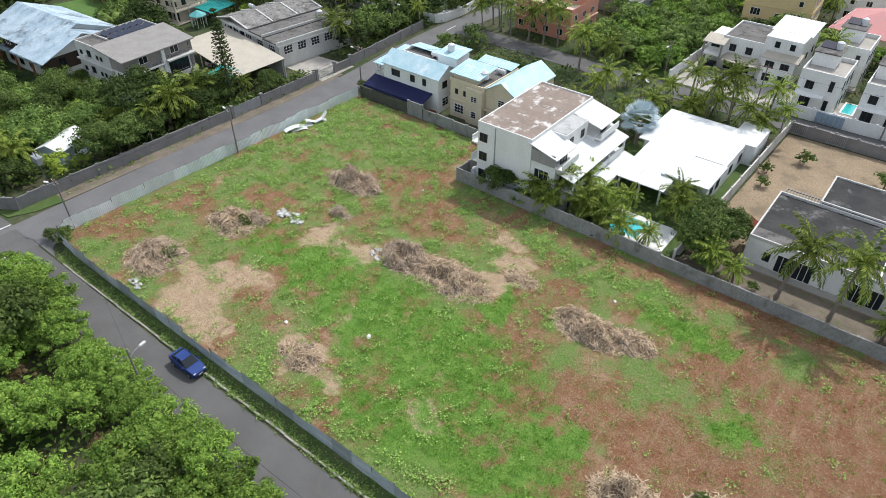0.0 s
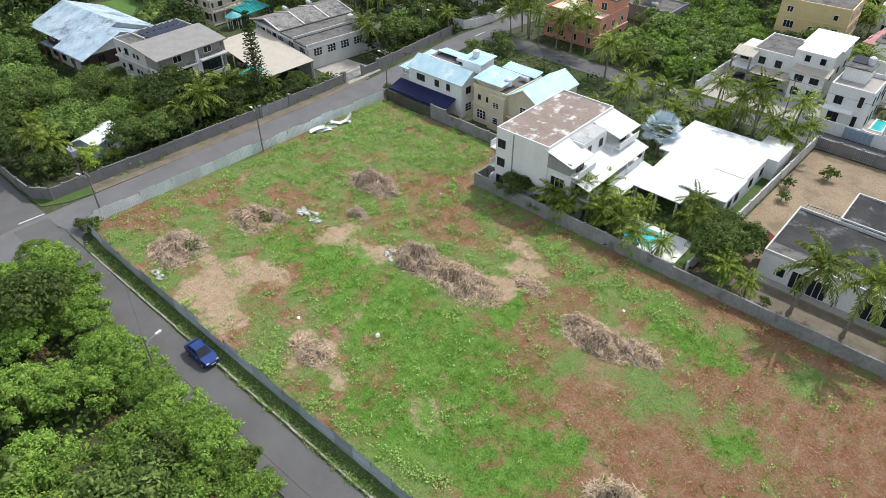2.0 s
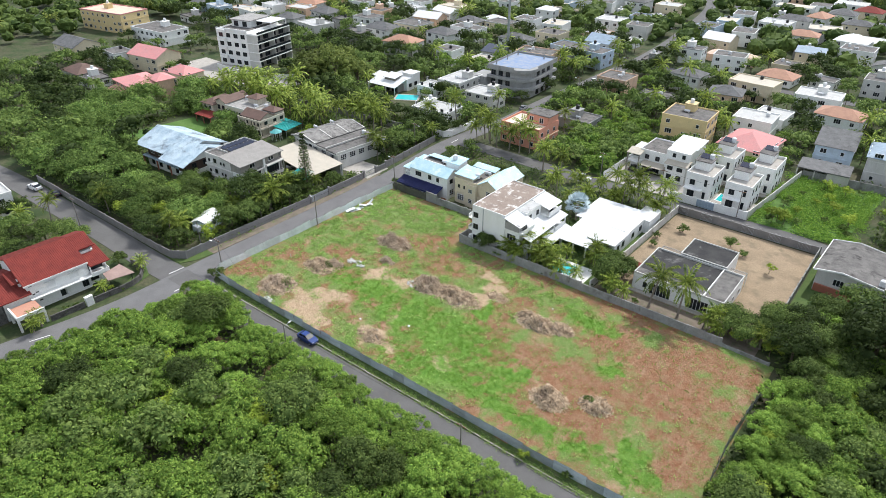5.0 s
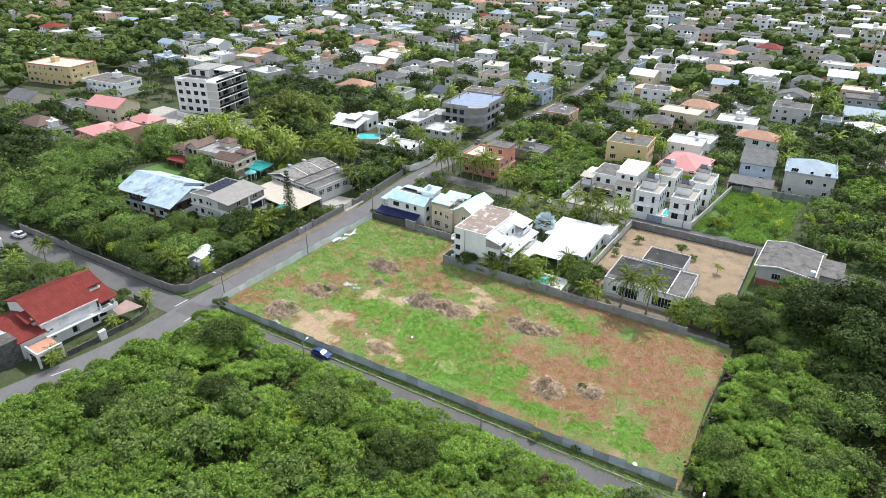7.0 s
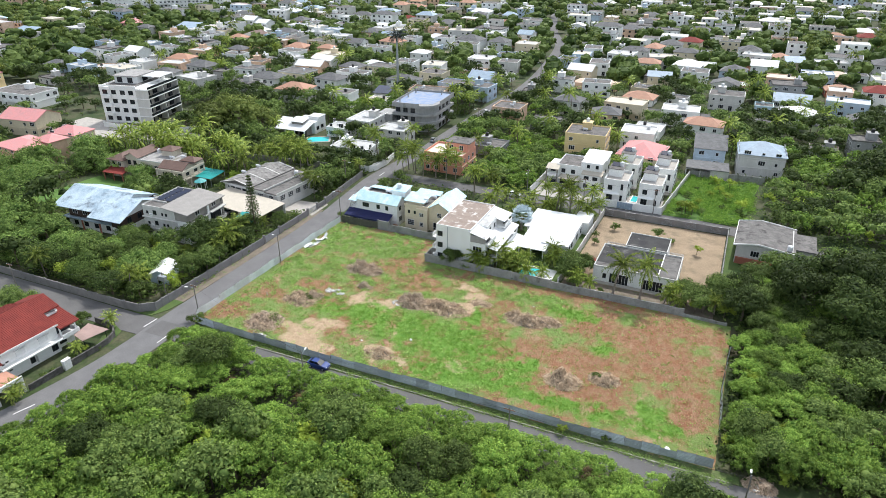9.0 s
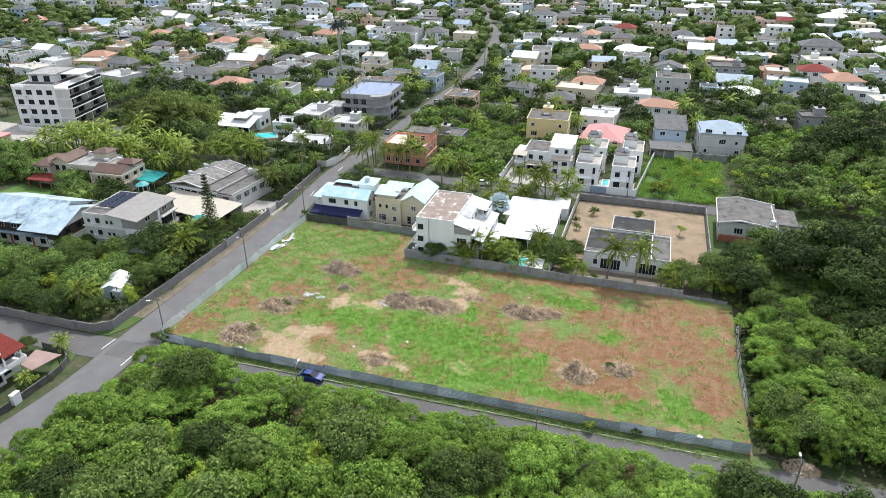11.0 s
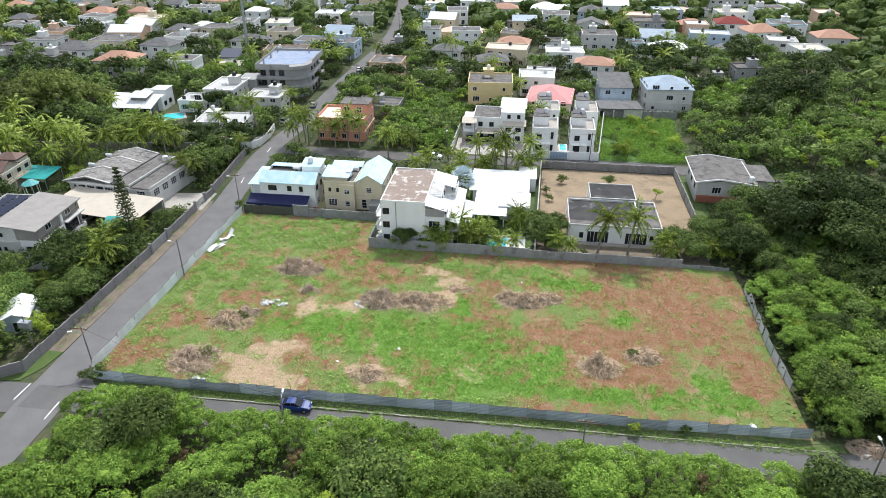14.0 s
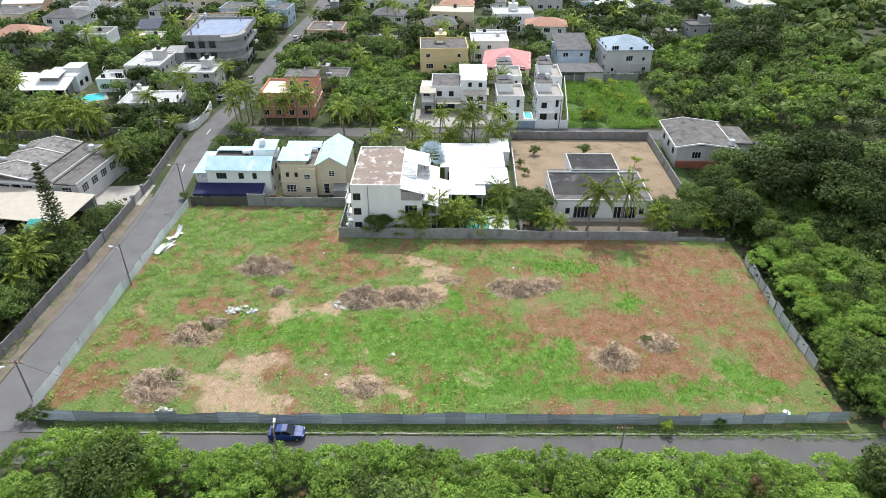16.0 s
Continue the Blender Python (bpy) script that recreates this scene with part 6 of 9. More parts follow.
# long grey-roofed house with arches and a beige carport
r = root("house", "long house with weathered grey roofs and arched verandas", "house", pose(-27.8, 61.8, 0, 0, 0, -6), "houses west of the road")
part("wall", boxes((-10.5, 10.0, -8.0, 9.0, 0, 4.8)), PALE, r)
OLDSHEET = mat("old_roof_felt", (0.30, 0.29, 0.275), 0.9, (0.20, 0.19, 0.18), scale=0.5, fine=2.5, amount=0.45, spec=0.1, stain=(0.075, 0.072, 0.068), stain_at=0.5, stain_scale=0.6)
for x0, x1, z0, z1 in ((-11.2, -5.0, 4.8, 6.4), (-5.0, 0.8, 6.4, 5.4)):
    bm = bmesh.new()
    slab_roof(bm, [(x0, -8.9, z0), (x1, -8.9, z1), (x1, 9.6, z1), (x0, 9.6, z0)], 0.2)
    part("roof", bm, OLDSHEET, r)
for x0, x1, y0, y1, z in ((0.9, 5.4, -8.6, 9.3, 5.2), (5.6, 10.2, -8.6, 9.3, 4.9)):
    part("roof_deck", boxes((x0, x1, y0, y1, z - 0.3, z)), DECK, r)
    part("parapet", boxes((x1, x1 + 0.2, y0, y1, z - 0.4, z + 0.25)), PALE, r)
    part("roof_joint", boxes((x0 - 0.12, x0 + 0.16, y0, y1, z, z + 0.1)), DECKBLACK, r)
for y in (-8.7, -2.8, 3.2, 9.2):
    for x0, x1, z0, z1 in ((-11.2, -5.0, 4.83, 6.43), (-5.0, 0.8, 6.43, 5.43)):
        bm = bmesh.new()
        slab_roof(bm, [(x0, y - 0.16, z0 + 0.12), (x1, y - 0.16, z1 + 0.12), (x1, y + 0.16, z1 + 0.12), (x0, y + 0.16, z0 + 0.12)], 0.14)
        part("roof_strip", bm, PALE, r)
for y in (-1.0, 5.0):
    tank(r, -9.6, y, 5.2, True, TANKWHITE)
part("arched_glazing", boxes((-8.2, -1.6, -8.06, -7.9, 1.9, 3.9)), GLASS, r)
for x in (-8.3, -6.05, -3.8, -1.55):
    part("arch_pier", boxes((x - 0.14, x + 0.14, -8.2, -8.0, 1.6, 4.2)), WHITE, r)
for i in range(5):
    window(r, -8.4 + i * 4.0, -8.0, 2.2, 2.0, 1.7, 0, "grid")
    window(r, 10.0, -6.0 + i * 3.2, 2.4, 2.0, 1.6, 90, "grid")
part("arch_band", boxes((-10.8, 10.3, -8.25, -8.0, 4.2, 4.7), (10.0, 10.25, -8.0, 9.0, 4.2, 4.7)), WHITE, r)
tank(r, 5.2, 5.5, 5.5, False, TANKWHITE)
take(-40, -15.5, 52, 73, 0.3)
r = root("carport", "wide carport under a beige sheet roof on posts", "carport", pose(-26.0, 47.6, 0, 0, 0, -9), "houses west of the road")
awning(r, -11.5, 11.0, -5.2, 4.8, 3.1, 3.8, DECKBEIGE, "roof", 0)
for x in (-11, -4, 3, 10.4):
    for y in (-4.8, 4.4):
        part("post", boxes((x - 0.1, x + 0.1, y - 0.1, y + 0.1, 0, 3.1 if y < 0 else 3.7)), PALE, r)
part("back_wall", boxes((-11.3, 10.8, 4.5, 4.7, 0, 3.6)), PALE, r)
take(-39, -14, 42, 53, 0)
r = root("entrance_gate", "grey steel driveway gate between stone pillars", "gate", pose(-9.2, 53.2, 0, 0, 0, 90))
for x in (0, 4.6, 8.8):
    part("pillar", boxes((x - 0.25, x + 0.25, -0.25, 0.25, 0, 2.1), (x - 0.32, x + 0.32, -0.32, 0.32, 2.1, 2.2)), ROADWALL, r)
for i in range(20):
    part("bar", boxes((0.35 + i * 0.21, 0.4 + i * 0.21, -0.03, 0.03, 0.1, 1.7)), METAL, r)
for z in (0.25, 1.5):
    part("gate_rail", boxes((0.3, 4.35, -0.04, 0.04, z, z + 0.08)), METAL, r)
part("curved_wall", boxes((4.85, 8.55, -0.12, 0.12, 0, 1.6)), ROADWALL, r)
r = root("garden_gate", "pale grey sheet gate in the garden wall", "gate", pose(-9.0, 34.0, 0, 0, 0, 90))
for x in (0.0, 6.2):
    part("pillar", boxes((x - 0.25, x + 0.25, -0.25, 0.25, 0, 2.3)), ROADWALL, r)
for i in range(4):
    part("leaf", boxes((0.3 + i * 1.42, 1.68 + i * 1.42, -0.04, 0.04, 0.08, 1.9)), METAL, r)
r = root("shed", "small white garden shed with a sheet roof", "shed", pose(-18.6, 10.4, 0, 0, 0, 24))
part("wall", boxes((-2.0, 2.0, -3.0, 3.0, 0, 2.6)), LBLUE, r)
roof_parts(r, "gable", 4.0, 6.0, 2.6, WHITEROOF, over=0.3, rise=1.0, ridge="y", deck=LBLUE)
window(r, 2.0, 0, 0.9, 1.2, 1.0, 90, "white")
window(r, 0, -3.0, 0.1, 0.9, 1.9, 0, "white", "door")
take(-22, -15.5, 6.5, 14.5, 0)

# brown-roofed mansion
r = root("house", "rambling cream house with brown sheet roofs and verandas", "house", pose(-70.0, 59.6, 0, 0, 0, 4), "houses west of the road")
MANSION = mat("weathered_beige_paint", (0.60, 0.54, 0.44), 0.8, (0.52, 0.46, 0.38), stain=(0.34, 0.30, 0.25), stain_at=0.6, stretch=(1, 1, 0.3))
part("wall", boxes((-15, -9.4, -4.4, 5.0, 0, 5.6)), MANSION, r)
roof_parts(r, "hip", 5.6, 9.4, 5.6, BROWNROOF, over=0.6, rise=1.3, x=-12.2, y=0.3)
part("wall_mid", boxes((-9.4, -4.6, -3.0, 6.2, 0, 6.6)), MANSION, r)
roof_parts(r, "gable", 4.8, 9.2, 6.6, BROWNROOF, over=0.5, rise=1.4, ridge="y", x=-7.0, y=1.6, deck=MANSION)
part("wall_centre", boxes((-4.6, 6.4, -3.6, 6.4, 0, 6.0)), MANSION, r)
part("roof_deck", boxes((-4.4, 6.2, -3.4, 6.2, 6.0, 6.1)), OLDDECK, r)
trim(r, -4.6, 6.4, -3.6, 6.4, 6.0, PALE, 0.4)
part("stair_block", boxes((0.2, 4.6, 2.4, 6.2, 6.1, 8.2)), MANSION, r)
roof_parts(r, "hip", 4.4, 3.8, 8.2, BROWNROOF, over=0.6, rise=0.9, x=2.4, y=4.3)
part("wall_east", boxes((6.4, 14.4, -5.4, 4.4, 0, 5.8)), MANSION, r)
roof_parts(r, "gable", 8.0, 5.0, 5.8, BROWNROOF, over=0.7, rise=1.5, ridge="x", x=10.4, y=-2.9, deck=MANSION)
part("roof_deck", boxes((6.6, 14.2, -0.3, 4.2, 5.8, 5.9)), OLDDECK, r)
roof_parts(r, "hip", 5.0, 3.6, 6.3, BROWNROOF, over=0.4, rise=1.0, x=11.6, y=2.4)
awning(r, -14.6, -6.6, -8.4, -4.4, 2.6, 3.3, REDTILE, "porch_roof")
for x in (-14.2, -10.6, -7.0):
    part("porch_post", boxes((x - 0.12, x + 0.12, -8.2, -7.96, 0, 2.7)), BRICKRED, r)
for z in (2.8, 0.1):
    part("veranda", boxes((5.8, 15.8, -7.2, -5.4, z, z + 0.2), (14.4, 15.8, -5.4, 3.0, z, z + 0.2)), MANSION, r)
rail(r, 5.8, 15.7, -7.1, -7.1, 3.0, material=MANSION)
rail(r, 15.7, 15.7, -7.1, 3.0, 3.0, material=MANSION)
for x in (6.0, 9.2, 12.4, 15.6):
    part("column", boxes((x - 0.17, x + 0.17, -7.15, -6.8, 0, 5.7)), MANSION, r)
for y in (-3.6, 0.0, 2.8):
    part("column", boxes((15.45, 15.75, y - 0.15, y + 0.15, 0, 5.7)), MANSION, r)
part("arch_band", boxes((5.8, 15.8, -7.15, -6.95, 5.1, 5.75), (15.6, 15.8, -6.95, 3.0, 5.1, 5.75)), MANSION, r)
for x in (7.6, 10.6, 13.4):
    window(r, x, -5.4, 3.1, 1.7, 2.0, 0, "dark", "door")
    window(r, x, -5.4, 0.2, 1.9, 2.2, 0, "dark", "door")
for x in (-13.4, -11.0):
    window(r, x, -4.4, 3.6, 1.3, 1.3, 0, "white")
for x in (-8.2, -6.0):
    window(r, x, -3.0, 4.0, 1.2, 1.5, 0, "dark")
for x in (-3.2, -0.2, 2.8):
    window(r, x, -3.6, 3.6, 1.4, 1.4, 0, "white")
    window(r, x, -3.6, 0.8, 1.6, 1.5, 0, "dark")
for y in (-3.5, 0.2, 3.0):
    window(r, 14.4, y, 3.4, 1.3, 1.7, 90, "dark")
for x, y in ((-2.8, 4.6), (5.2, 1.2), (8.2, 3.0)):
    tank(r, x, y, 6.1, x > 0, TANKWHITE)
take(-86, -54, 50, 67, 0.2)
for px_, py_, w, d in ((-52.6, 62.0, 9.0, 6.5),):
    c = root("canopy", "teal canopy over a terrace", "canopy", pose(px_, py_, 0))
    awning(c, -w / 2, w / 2, -d / 2, d / 2, 2.7, 3.2, TEAL, "sheet", 12)
    for x, y in ((-w / 2 + .2, -d / 2 + .2), (w / 2 - .2, -d / 2 + .2), (-w / 2 + .2, d / 2 - .2), (w / 2 - .2, d / 2 - .2)):
        part("post", boxes((x - 0.06, x + 0.06, y - 0.06, y + 0.06, 0, 2.7)), METAL, c)
g = root("gazebo", "small teal garden gazebo with a pointed roof", "gazebo", pose(-50.2, 56.6, 0))
ring = [(1.9 * math.cos(k * math.tau / 8), 1.9 * math.sin(k * math.tau / 8)) for k in range(8)]
part("roof", prism(bmesh.new(), ring, 2.5, 3.5, [(x * 0.08, y * 0.08) for x, y in ring]), mat("teal_shingle", (0.12, 0.42, 0.42), 0.6), g)
for x, y in ring:
    part("post", boxes((x * 0.85 - 0.05, x * 0.85 + 0.05, y * 0.85 - 0.05, y * 0.85 + 0.05, 0, 2.55)), WHITE, g)
take(-57, -47, 52, 66, 0)
take(-48, -40, 46, 58, 0)

# ---- houses behind the back street ----
r = root("house", "coral two-storey house with a roof terrace", "house", pose(0, 0, 0), "houses behind the back street")
part("wall", boxes((4.2, 17.6, 99.2, 110.6, 0, 5.8)), ORANGE, r)
part("floor_band", boxes((4.0, 17.8, 99.0, 110.8, 2.85, 3.1)), PEACH, r)
part("roof_deck", boxes((4.4, 17.4, 99.4, 110.4, 5.8, 5.88)), CREAMDECK, r)
trim(r, 4.2, 17.6, 99.2, 110.6, 5.8, ORANGE, 0.7)
part("roof_block", boxes((9.8, 17.4, 104.6, 110.4, 5.88, 8.7)), ORANGE, r)
part("roof_deck", boxes((9.6, 17.8, 104.4, 110.8, 8.7, 8.9)), DECK, r)
for x in (5.6, 8.6, 11.8, 15.2):
    window(r, x, 99.2, 3.8, 1.3, 1.3, 0, "white")
    window(r, x, 99.2, 0.8, 1.3, 1.4, 0, "white")
for y in (101, 104.5, 108):
    window(r, 17.6, y, 3.8, 1.2, 1.3, 90, "white")
    window(r, 17.6, y, 0.9, 1.2, 1.3, 90, "white")
for x in (11.5, 15):
    window(r, x, 104.6, 6.4, 1.4, 1.6, 0, "white")
take(3, 19, 98, 112, 0.3)
house("yellow three-storey house with white trim and roof terraces", 49.2, 133.2, 13.2, 11.5, 3, YELLOW, "flat", YELLOW, rz=3, fh=3.1, balcony=True, deck=DECK)
house("low house with a broad pink-red hipped roof", 67.6, 134.0, 13.0, 15.5, 1.6, CREAM, "hip", PINKROOF, rz=-6)
r = root("house", "white stepped townhouse with beige lean-to roofs over carports", "house", pose(0, 0, 0), "houses behind the back street")
part("wall", boxes((46.4, 54.0, 105.6, 115.8, 0, 5.9)), WHITE, r)
part("wall_tower", boxes((54.0, 60.4, 104.6, 116.4, 0, 8.2)), WHITE, r)
part("roof_deck", boxes((46.6, 53.9, 105.8, 115.6, 5.9, 5.98)), DECK, r)
trim(r, 46.4, 54.0, 105.6, 115.8, 5.9, WHITE, 0.4)
awning(r, 53.6, 60.8, 108.6, 116.8, 8.2, 8.6, WHITEROOF, "roof", 10)
awning(r, 54.6, 60.9, 102.4, 105.6, 5.2, 6.0, DECKBEIGE, "roof", 10)
awning(r, 43.6, 47.6, 102.8, 106.2, 5.4, 6.1, DECKBEIGE, "roof", 6)
awning(r, 47.8, 54.4, 102.6, 105.8, 2.8, 3.3, DECKBEIGE, "roof", 10)
part("wall_left", boxes((43.8, 46.4, 106.0, 112, 0, 5.6), (43.8, 47.4, 103.0, 106.0, 2.9, 3.1)), WHITE, r)
part("wall_front", boxes((55.0, 60.4, 102.8, 104.6, 0, 5.2)), WHITE, r)
for x in (43.9, 47.2):
    part("column", boxes((x - 0.15, x + 0.15, 103.0, 103.3, 0, 5.5)), TAUPE, r)
for x in (48.5, 51.5):
    window(r, x, 105.6, 3.7, 1.2, 1.3, 0, "dark")
    window(r, x, 105.6, 0.2, 1.8, 2.1, 0, "dark", "door")
for x in (56.2, 58.8):
    window(r, x, 102.8, 3.5, 1.5, 1.1, 0, "dark")
    window(r, x, 102.8, 0.9, 1.3, 1.4, 0, "dark")
    window(r, x, 104.6, 6.5, 0.9, 1.1, 0, "dark")
window(r, 45.2, 106.0, 3.6, 1.6, 1.4, 0, "dark")
for y in (106, 110, 114):
    window(r, 60.4, y, 3.8, 0.9, 1.2, 90, "dark")
take(43, 61, 102, 117, 0.3)


def cube_villa(x0, x1, y0, y1, h, label):
    """A white modern villa of stacked boxes, with a roof tank, roof room and slim windows."""
    r = root("villa", label, "villa", pose(0, 0, 0), "white twin villas")
    w, d = x1 - x0, y1 - y0
    part("wall", boxes((x0, x1, y0, y1, 0, h)), WHITE, r)
    part("roof_deck", boxes((x0 + 0.2, x1 - 0.2, y0 + 0.2, y1 - 0.2, h, h + 0.08)), PAVING, r)
    trim(r, x0, x1, y0, y1, h, WHITE, 0.8)
    part("roof_block", boxes((x0 + 0.3, x0 + w * 0.62, y0 + d * 0.5, y1 - 0.2, h + 0.08, h + 2.3)), WHITE, r)
    part("roof_cap", boxes((x0 + 0.1, x0 + w * 0.66, y0 + d * 0.48, y1, h + 2.3, h + 2.46)), DECK, r)
    bm = bmesh.new()
    slab_roof(bm, [(x0 + 0.6, y1 - 2.4, h + 2.6), (x0 + 2.8, y1 - 2.4, h + 2.6), (x0 + 2.8, y1 - 0.8, h + 3.3), (x0 + 0.6, y1 - 0.8, h + 3.3)], 0.08)
    part("solar_panel", bm, SOLAR, r)
    tank(r, x0 + w * 0.5, y1 - 1.4, h + 2.46, False, TANKWHITE)
    part("canopy", boxes((x0 + 0.2, x1 - w * 0.3, y0 - 1.6, y0, 3.0, 3.2)), WHITE, r)
    part("terrace", boxes((x0 - 0.2, x1 + 0.2, y0 - 2.0, y0, 0, 0.3)), PAVING, r)
    for z in (0.4, 3.8):
        window(r, x0 + w * 0.28, y0, z, 1.7 if z < 1 else 1.3, 2.1 if z < 1 else 1.4, 0, "dark", "door" if z < 1 else "window")
        window(r, x0 + w * 0.78, y0, z + 0.3, 0.7, 1.8, 0, "dark")
        for q in (0.2, 0.5, 0.8):
            window(r, x1, y0 + d * q, z + 0.4, 0.7, 1.6, 90, "dark")
            window(r, x0, y0 + d * q, z + 0.4, 0.7, 1.6, -90, "dark")
    take(x0, x1, y0 - 2, y1, 0.3)


cube_villa(62.6, 69.2, 97.0, 106.0, 6.2, "white cubic villa with slim windows and a roof room")
cube_villa(72.4, 78.6, 97.2, 106.6, 6.2, "white cubic villa beside the overgrown plot")
cube_villa(63.4, 69.8, 111.5, 120.5, 6.4, "white cubic villa set back behind its twin")
cube_villa(74.2, 80.2, 110.6, 120.8, 6.6, "white cubic villa with a tall stair block")
pool = root("pool", "narrow turquoise pool between the white villas", "pool", pose(0, 0, 0))
part("coping", boxes((69.9, 72.1, 99.5, 99.8, -0.02, 0.1), (69.9, 72.1, 104.2, 104.5, -0.02, 0.1), (69.9, 70.2, 99.8, 104.2, -0.02, 0.1), (71.8, 72.1, 99.8, 104.2, -0.02, 0.1)), WHITE, pool)
part("water", boxes((70.2, 71.8, 99.8, 104.2, 0.0, 0.06)), WATER, pool)
r = root("garage_gate", "grey panelled sliding gate in the white wall", "gate", pose(67.5, 93.4, 0))
for i in range(6):
    part("panel", boxes((i * 0.72, i * 0.72 + 0.69, -0.05, 0.05, 0.1, 1.95)), BLUEGREYROOF, r)
for x in (66.6, 72.4, 82.0, 88.0, 94.2):
    g = root("yard_gate", "dark iron yard gate with diagonal bars", "gate", pose(x, 87.0, 0), "yard gates")
    for i in range(10):
        part("bar", boxes((-1.3 + i * 0.28, -1.26 + i * 0.28, -0.14, -0.1, 0.1, 2.0)), METAL, g)
    for z in (0.2, 1.9):
        part("gate_rail", boxes((-1.35, 1.35, -0.15, -0.09, z, z + 0.1)), METAL, g)
house("grey-blue two-storey house with a grey lean-to roof", 87.6, 145.0, 9.5, 10.0, 2, LBLUE, "mono", GREYROOF, rz=4)
r = root("carport", "low carport with a flat grey roof and open bays", "carport", pose(88.2, 131.6, 0, 0, 0, 4))
part("roof", boxes((-6.4, 6.4, -4.0, 4.4, 3.0, 3.25)), GREYROOF, r)
for x in (-6.2, -2, 2, 6.2):
    part("column", boxes((x - 0.15, x + 0.15, -3.8, -3.5, 0, 3.0)), PALE, r)
part("back_wall", boxes((-6.2, 6.2, 4.0, 4.2, 0, 3.0)), PALE, r)
part("front_wall", boxes((1.0, 6.2, -3.5, -3.3, 0, 3.0)), PALE, r)
take(81, 96, 127, 137, 0.3)
house("pale two-storey house with a blue-grey hipped roof", 103.0, 142.0, 13.5, 12.0, 2.4, PALE, "hip", BLUEGREYROOF, rz=4, style="white")

# ---- taller buildings of the town ----
r = root("apartment_block", "white four-storey apartment block with deep balconies", "apartment building", pose(-128.8, 109.6, 0, 0, 0, 12) @ Matrix.Diagonal((1.15, 1.12, 1.05, 1)))
part("wall", boxes((-9, 5, -9, 9, 0, 13.2)), WHITE, r)
part("core", boxes((5, 7.6, -7, 9, 0, 12.8)), TAUPE, r)
for f in range(4):
    part("balcony", boxes((5, 9.8, -9.4, 9.2, 3.3 * f + 2.9, 3.3 * f + 3.15), (9.72, 9.8, -9.4, 9.2, 3.3 * f + 3.15, 3.3 * f + 3.3)), WHITE, r)
    part("glass_rail", boxes((9.7, 9.76, -9.2, 9.0, 3.3 * f + 3.3, 3.3 * f + 4.1)), GLASS, r)
    for y in (-6.5, -2.2, 2.2, 6.5):
        window(r, 7.6, y, 3.3 * f + 0.3, 2.6, 2.3, 90, "dark")
    for x in (-7, -3.6, -0.2, 3.0):
        window(r, x, -9.0, 3.3 * f + 0.9, 1.8, 1.6, 0, "dark")
    part("bay", boxes((-8.2, -4.6, -9.9, -9.0, 3.3 * f + 2.8, 3.3 * f + 3.9)), WHITE, r)
for y in (-9.0, 0.0, 9.0):
    part("fin", boxes((5, 9.7, y - 0.15, y + 0.15, 0, 13.2)), PALE, r)
part("roof_deck", boxes((-8.8, 4.8, -8.8, 8.8, 13.2, 13.3)), DECK, r)
trim(r, -9, 5, -9, 9, 13.2, WHITE, 0.6)
part("penthouse", boxes((-7.5, 1.0, -2.0, 8.4, 13.3, 15.9)), WHITE, r)
part("penthouse_roof", boxes((-8, 1.6, -2.6, 8.8, 15.9, 16.15)), OLDDECK, r)
part("canopy", boxes((1.6, 8.6, 0.5, 9.0, 15.5, 15.7)), WHITEROOF, r)
for y in (0.7, 8.8):
    part("canopy_post", boxes((8.3, 8.5, y - 0.1, y + 0.1, 13.2, 15.5)), WHITE, r)
part("terrace_wall", boxes((-9, 5, -9.05, -8.8, 13.3, 14.2)), WHITE, r)
for x in (-5.5, -1.5):
    window(r, x, -2.0, 13.5, 2.0, 2.0, 0, "dark")
window(r, 1.0, 3.0, 13.5, 3.0, 2.0, 90, "dark")
tank(r, -7.5, 5, 13.3)
take(-141, -113, 96, 122, 0.3)
take(-118, -100, 84, 98, 0.0)
garden_wall([(-132, 92.5), (-113, 92.0), (-103, 94.5), (-93, 104.5)], 1.9, 0.3, WHITE, "long white garden wall round the apartment block")
garden_wall([(-14.0, 90.0), (-11.2, 90.4), (-9.9, 92.6), (-9.6, 99.0), (-10.6, 106.0)], 1.9, 0.25, WHITE, "curved white garden wall at the bend of the road")
r = root("concrete_building", "unfinished grey concrete building with a round corner", "building", pose(-19, 146, 0, 0, 0, 4))
for f in range(3):
    ring = [(-8, -11), (3, -11)] + [(3 + 6 * math.sin(k * math.pi / 16), -5 - 6 * math.cos(k * math.pi / 16)) for k in range(1, 9)] + [(9, 11), (-8, 11)]
    part("slab", prism(bmesh.new(), ring, 3.2 * f + 2.9, 3.2 * f + 3.9), GREYWALL, r)
    inner = [(x * 0.88, y * 0.9) for x, y in ring]
    part("core", prism(bmesh.new(), inner, 3.2 * f, 3.2 * f + 2.9), GREYWALL, r)
    for x in (-6, -3, 0):
        window(r, x, -9.9, 3.2 * f + 0.4, 1.8, 2.1, 0, "dark")
    for y in (-2, 2, 6):
        window(r, 7.95, y, 3.2 * f + 0.4, 2.0, 2.1, 90, "dark")
part("roof_deck", prism(bmesh.new(), [(-7.5, -10.5), (7, -7), (8.4, 10.5), (-7.5, 10.5)], 10.3, 10.36), mat("blue_tarpaulin", (0.16, 0.24, 0.40), 0.7, (0.3, 0.32, 0.36)), r)
part("parapet", boxes((-8, 3, -11, -10.8, 10.3, 11.0), (8.8, 9, -4, 11, 10.3, 11.0), (-8, 9, 10.8, 11, 10.3, 11.0), (-8, -7.8, -10.8, 10.8, 10.3, 11.0)), GREYWALL, r)
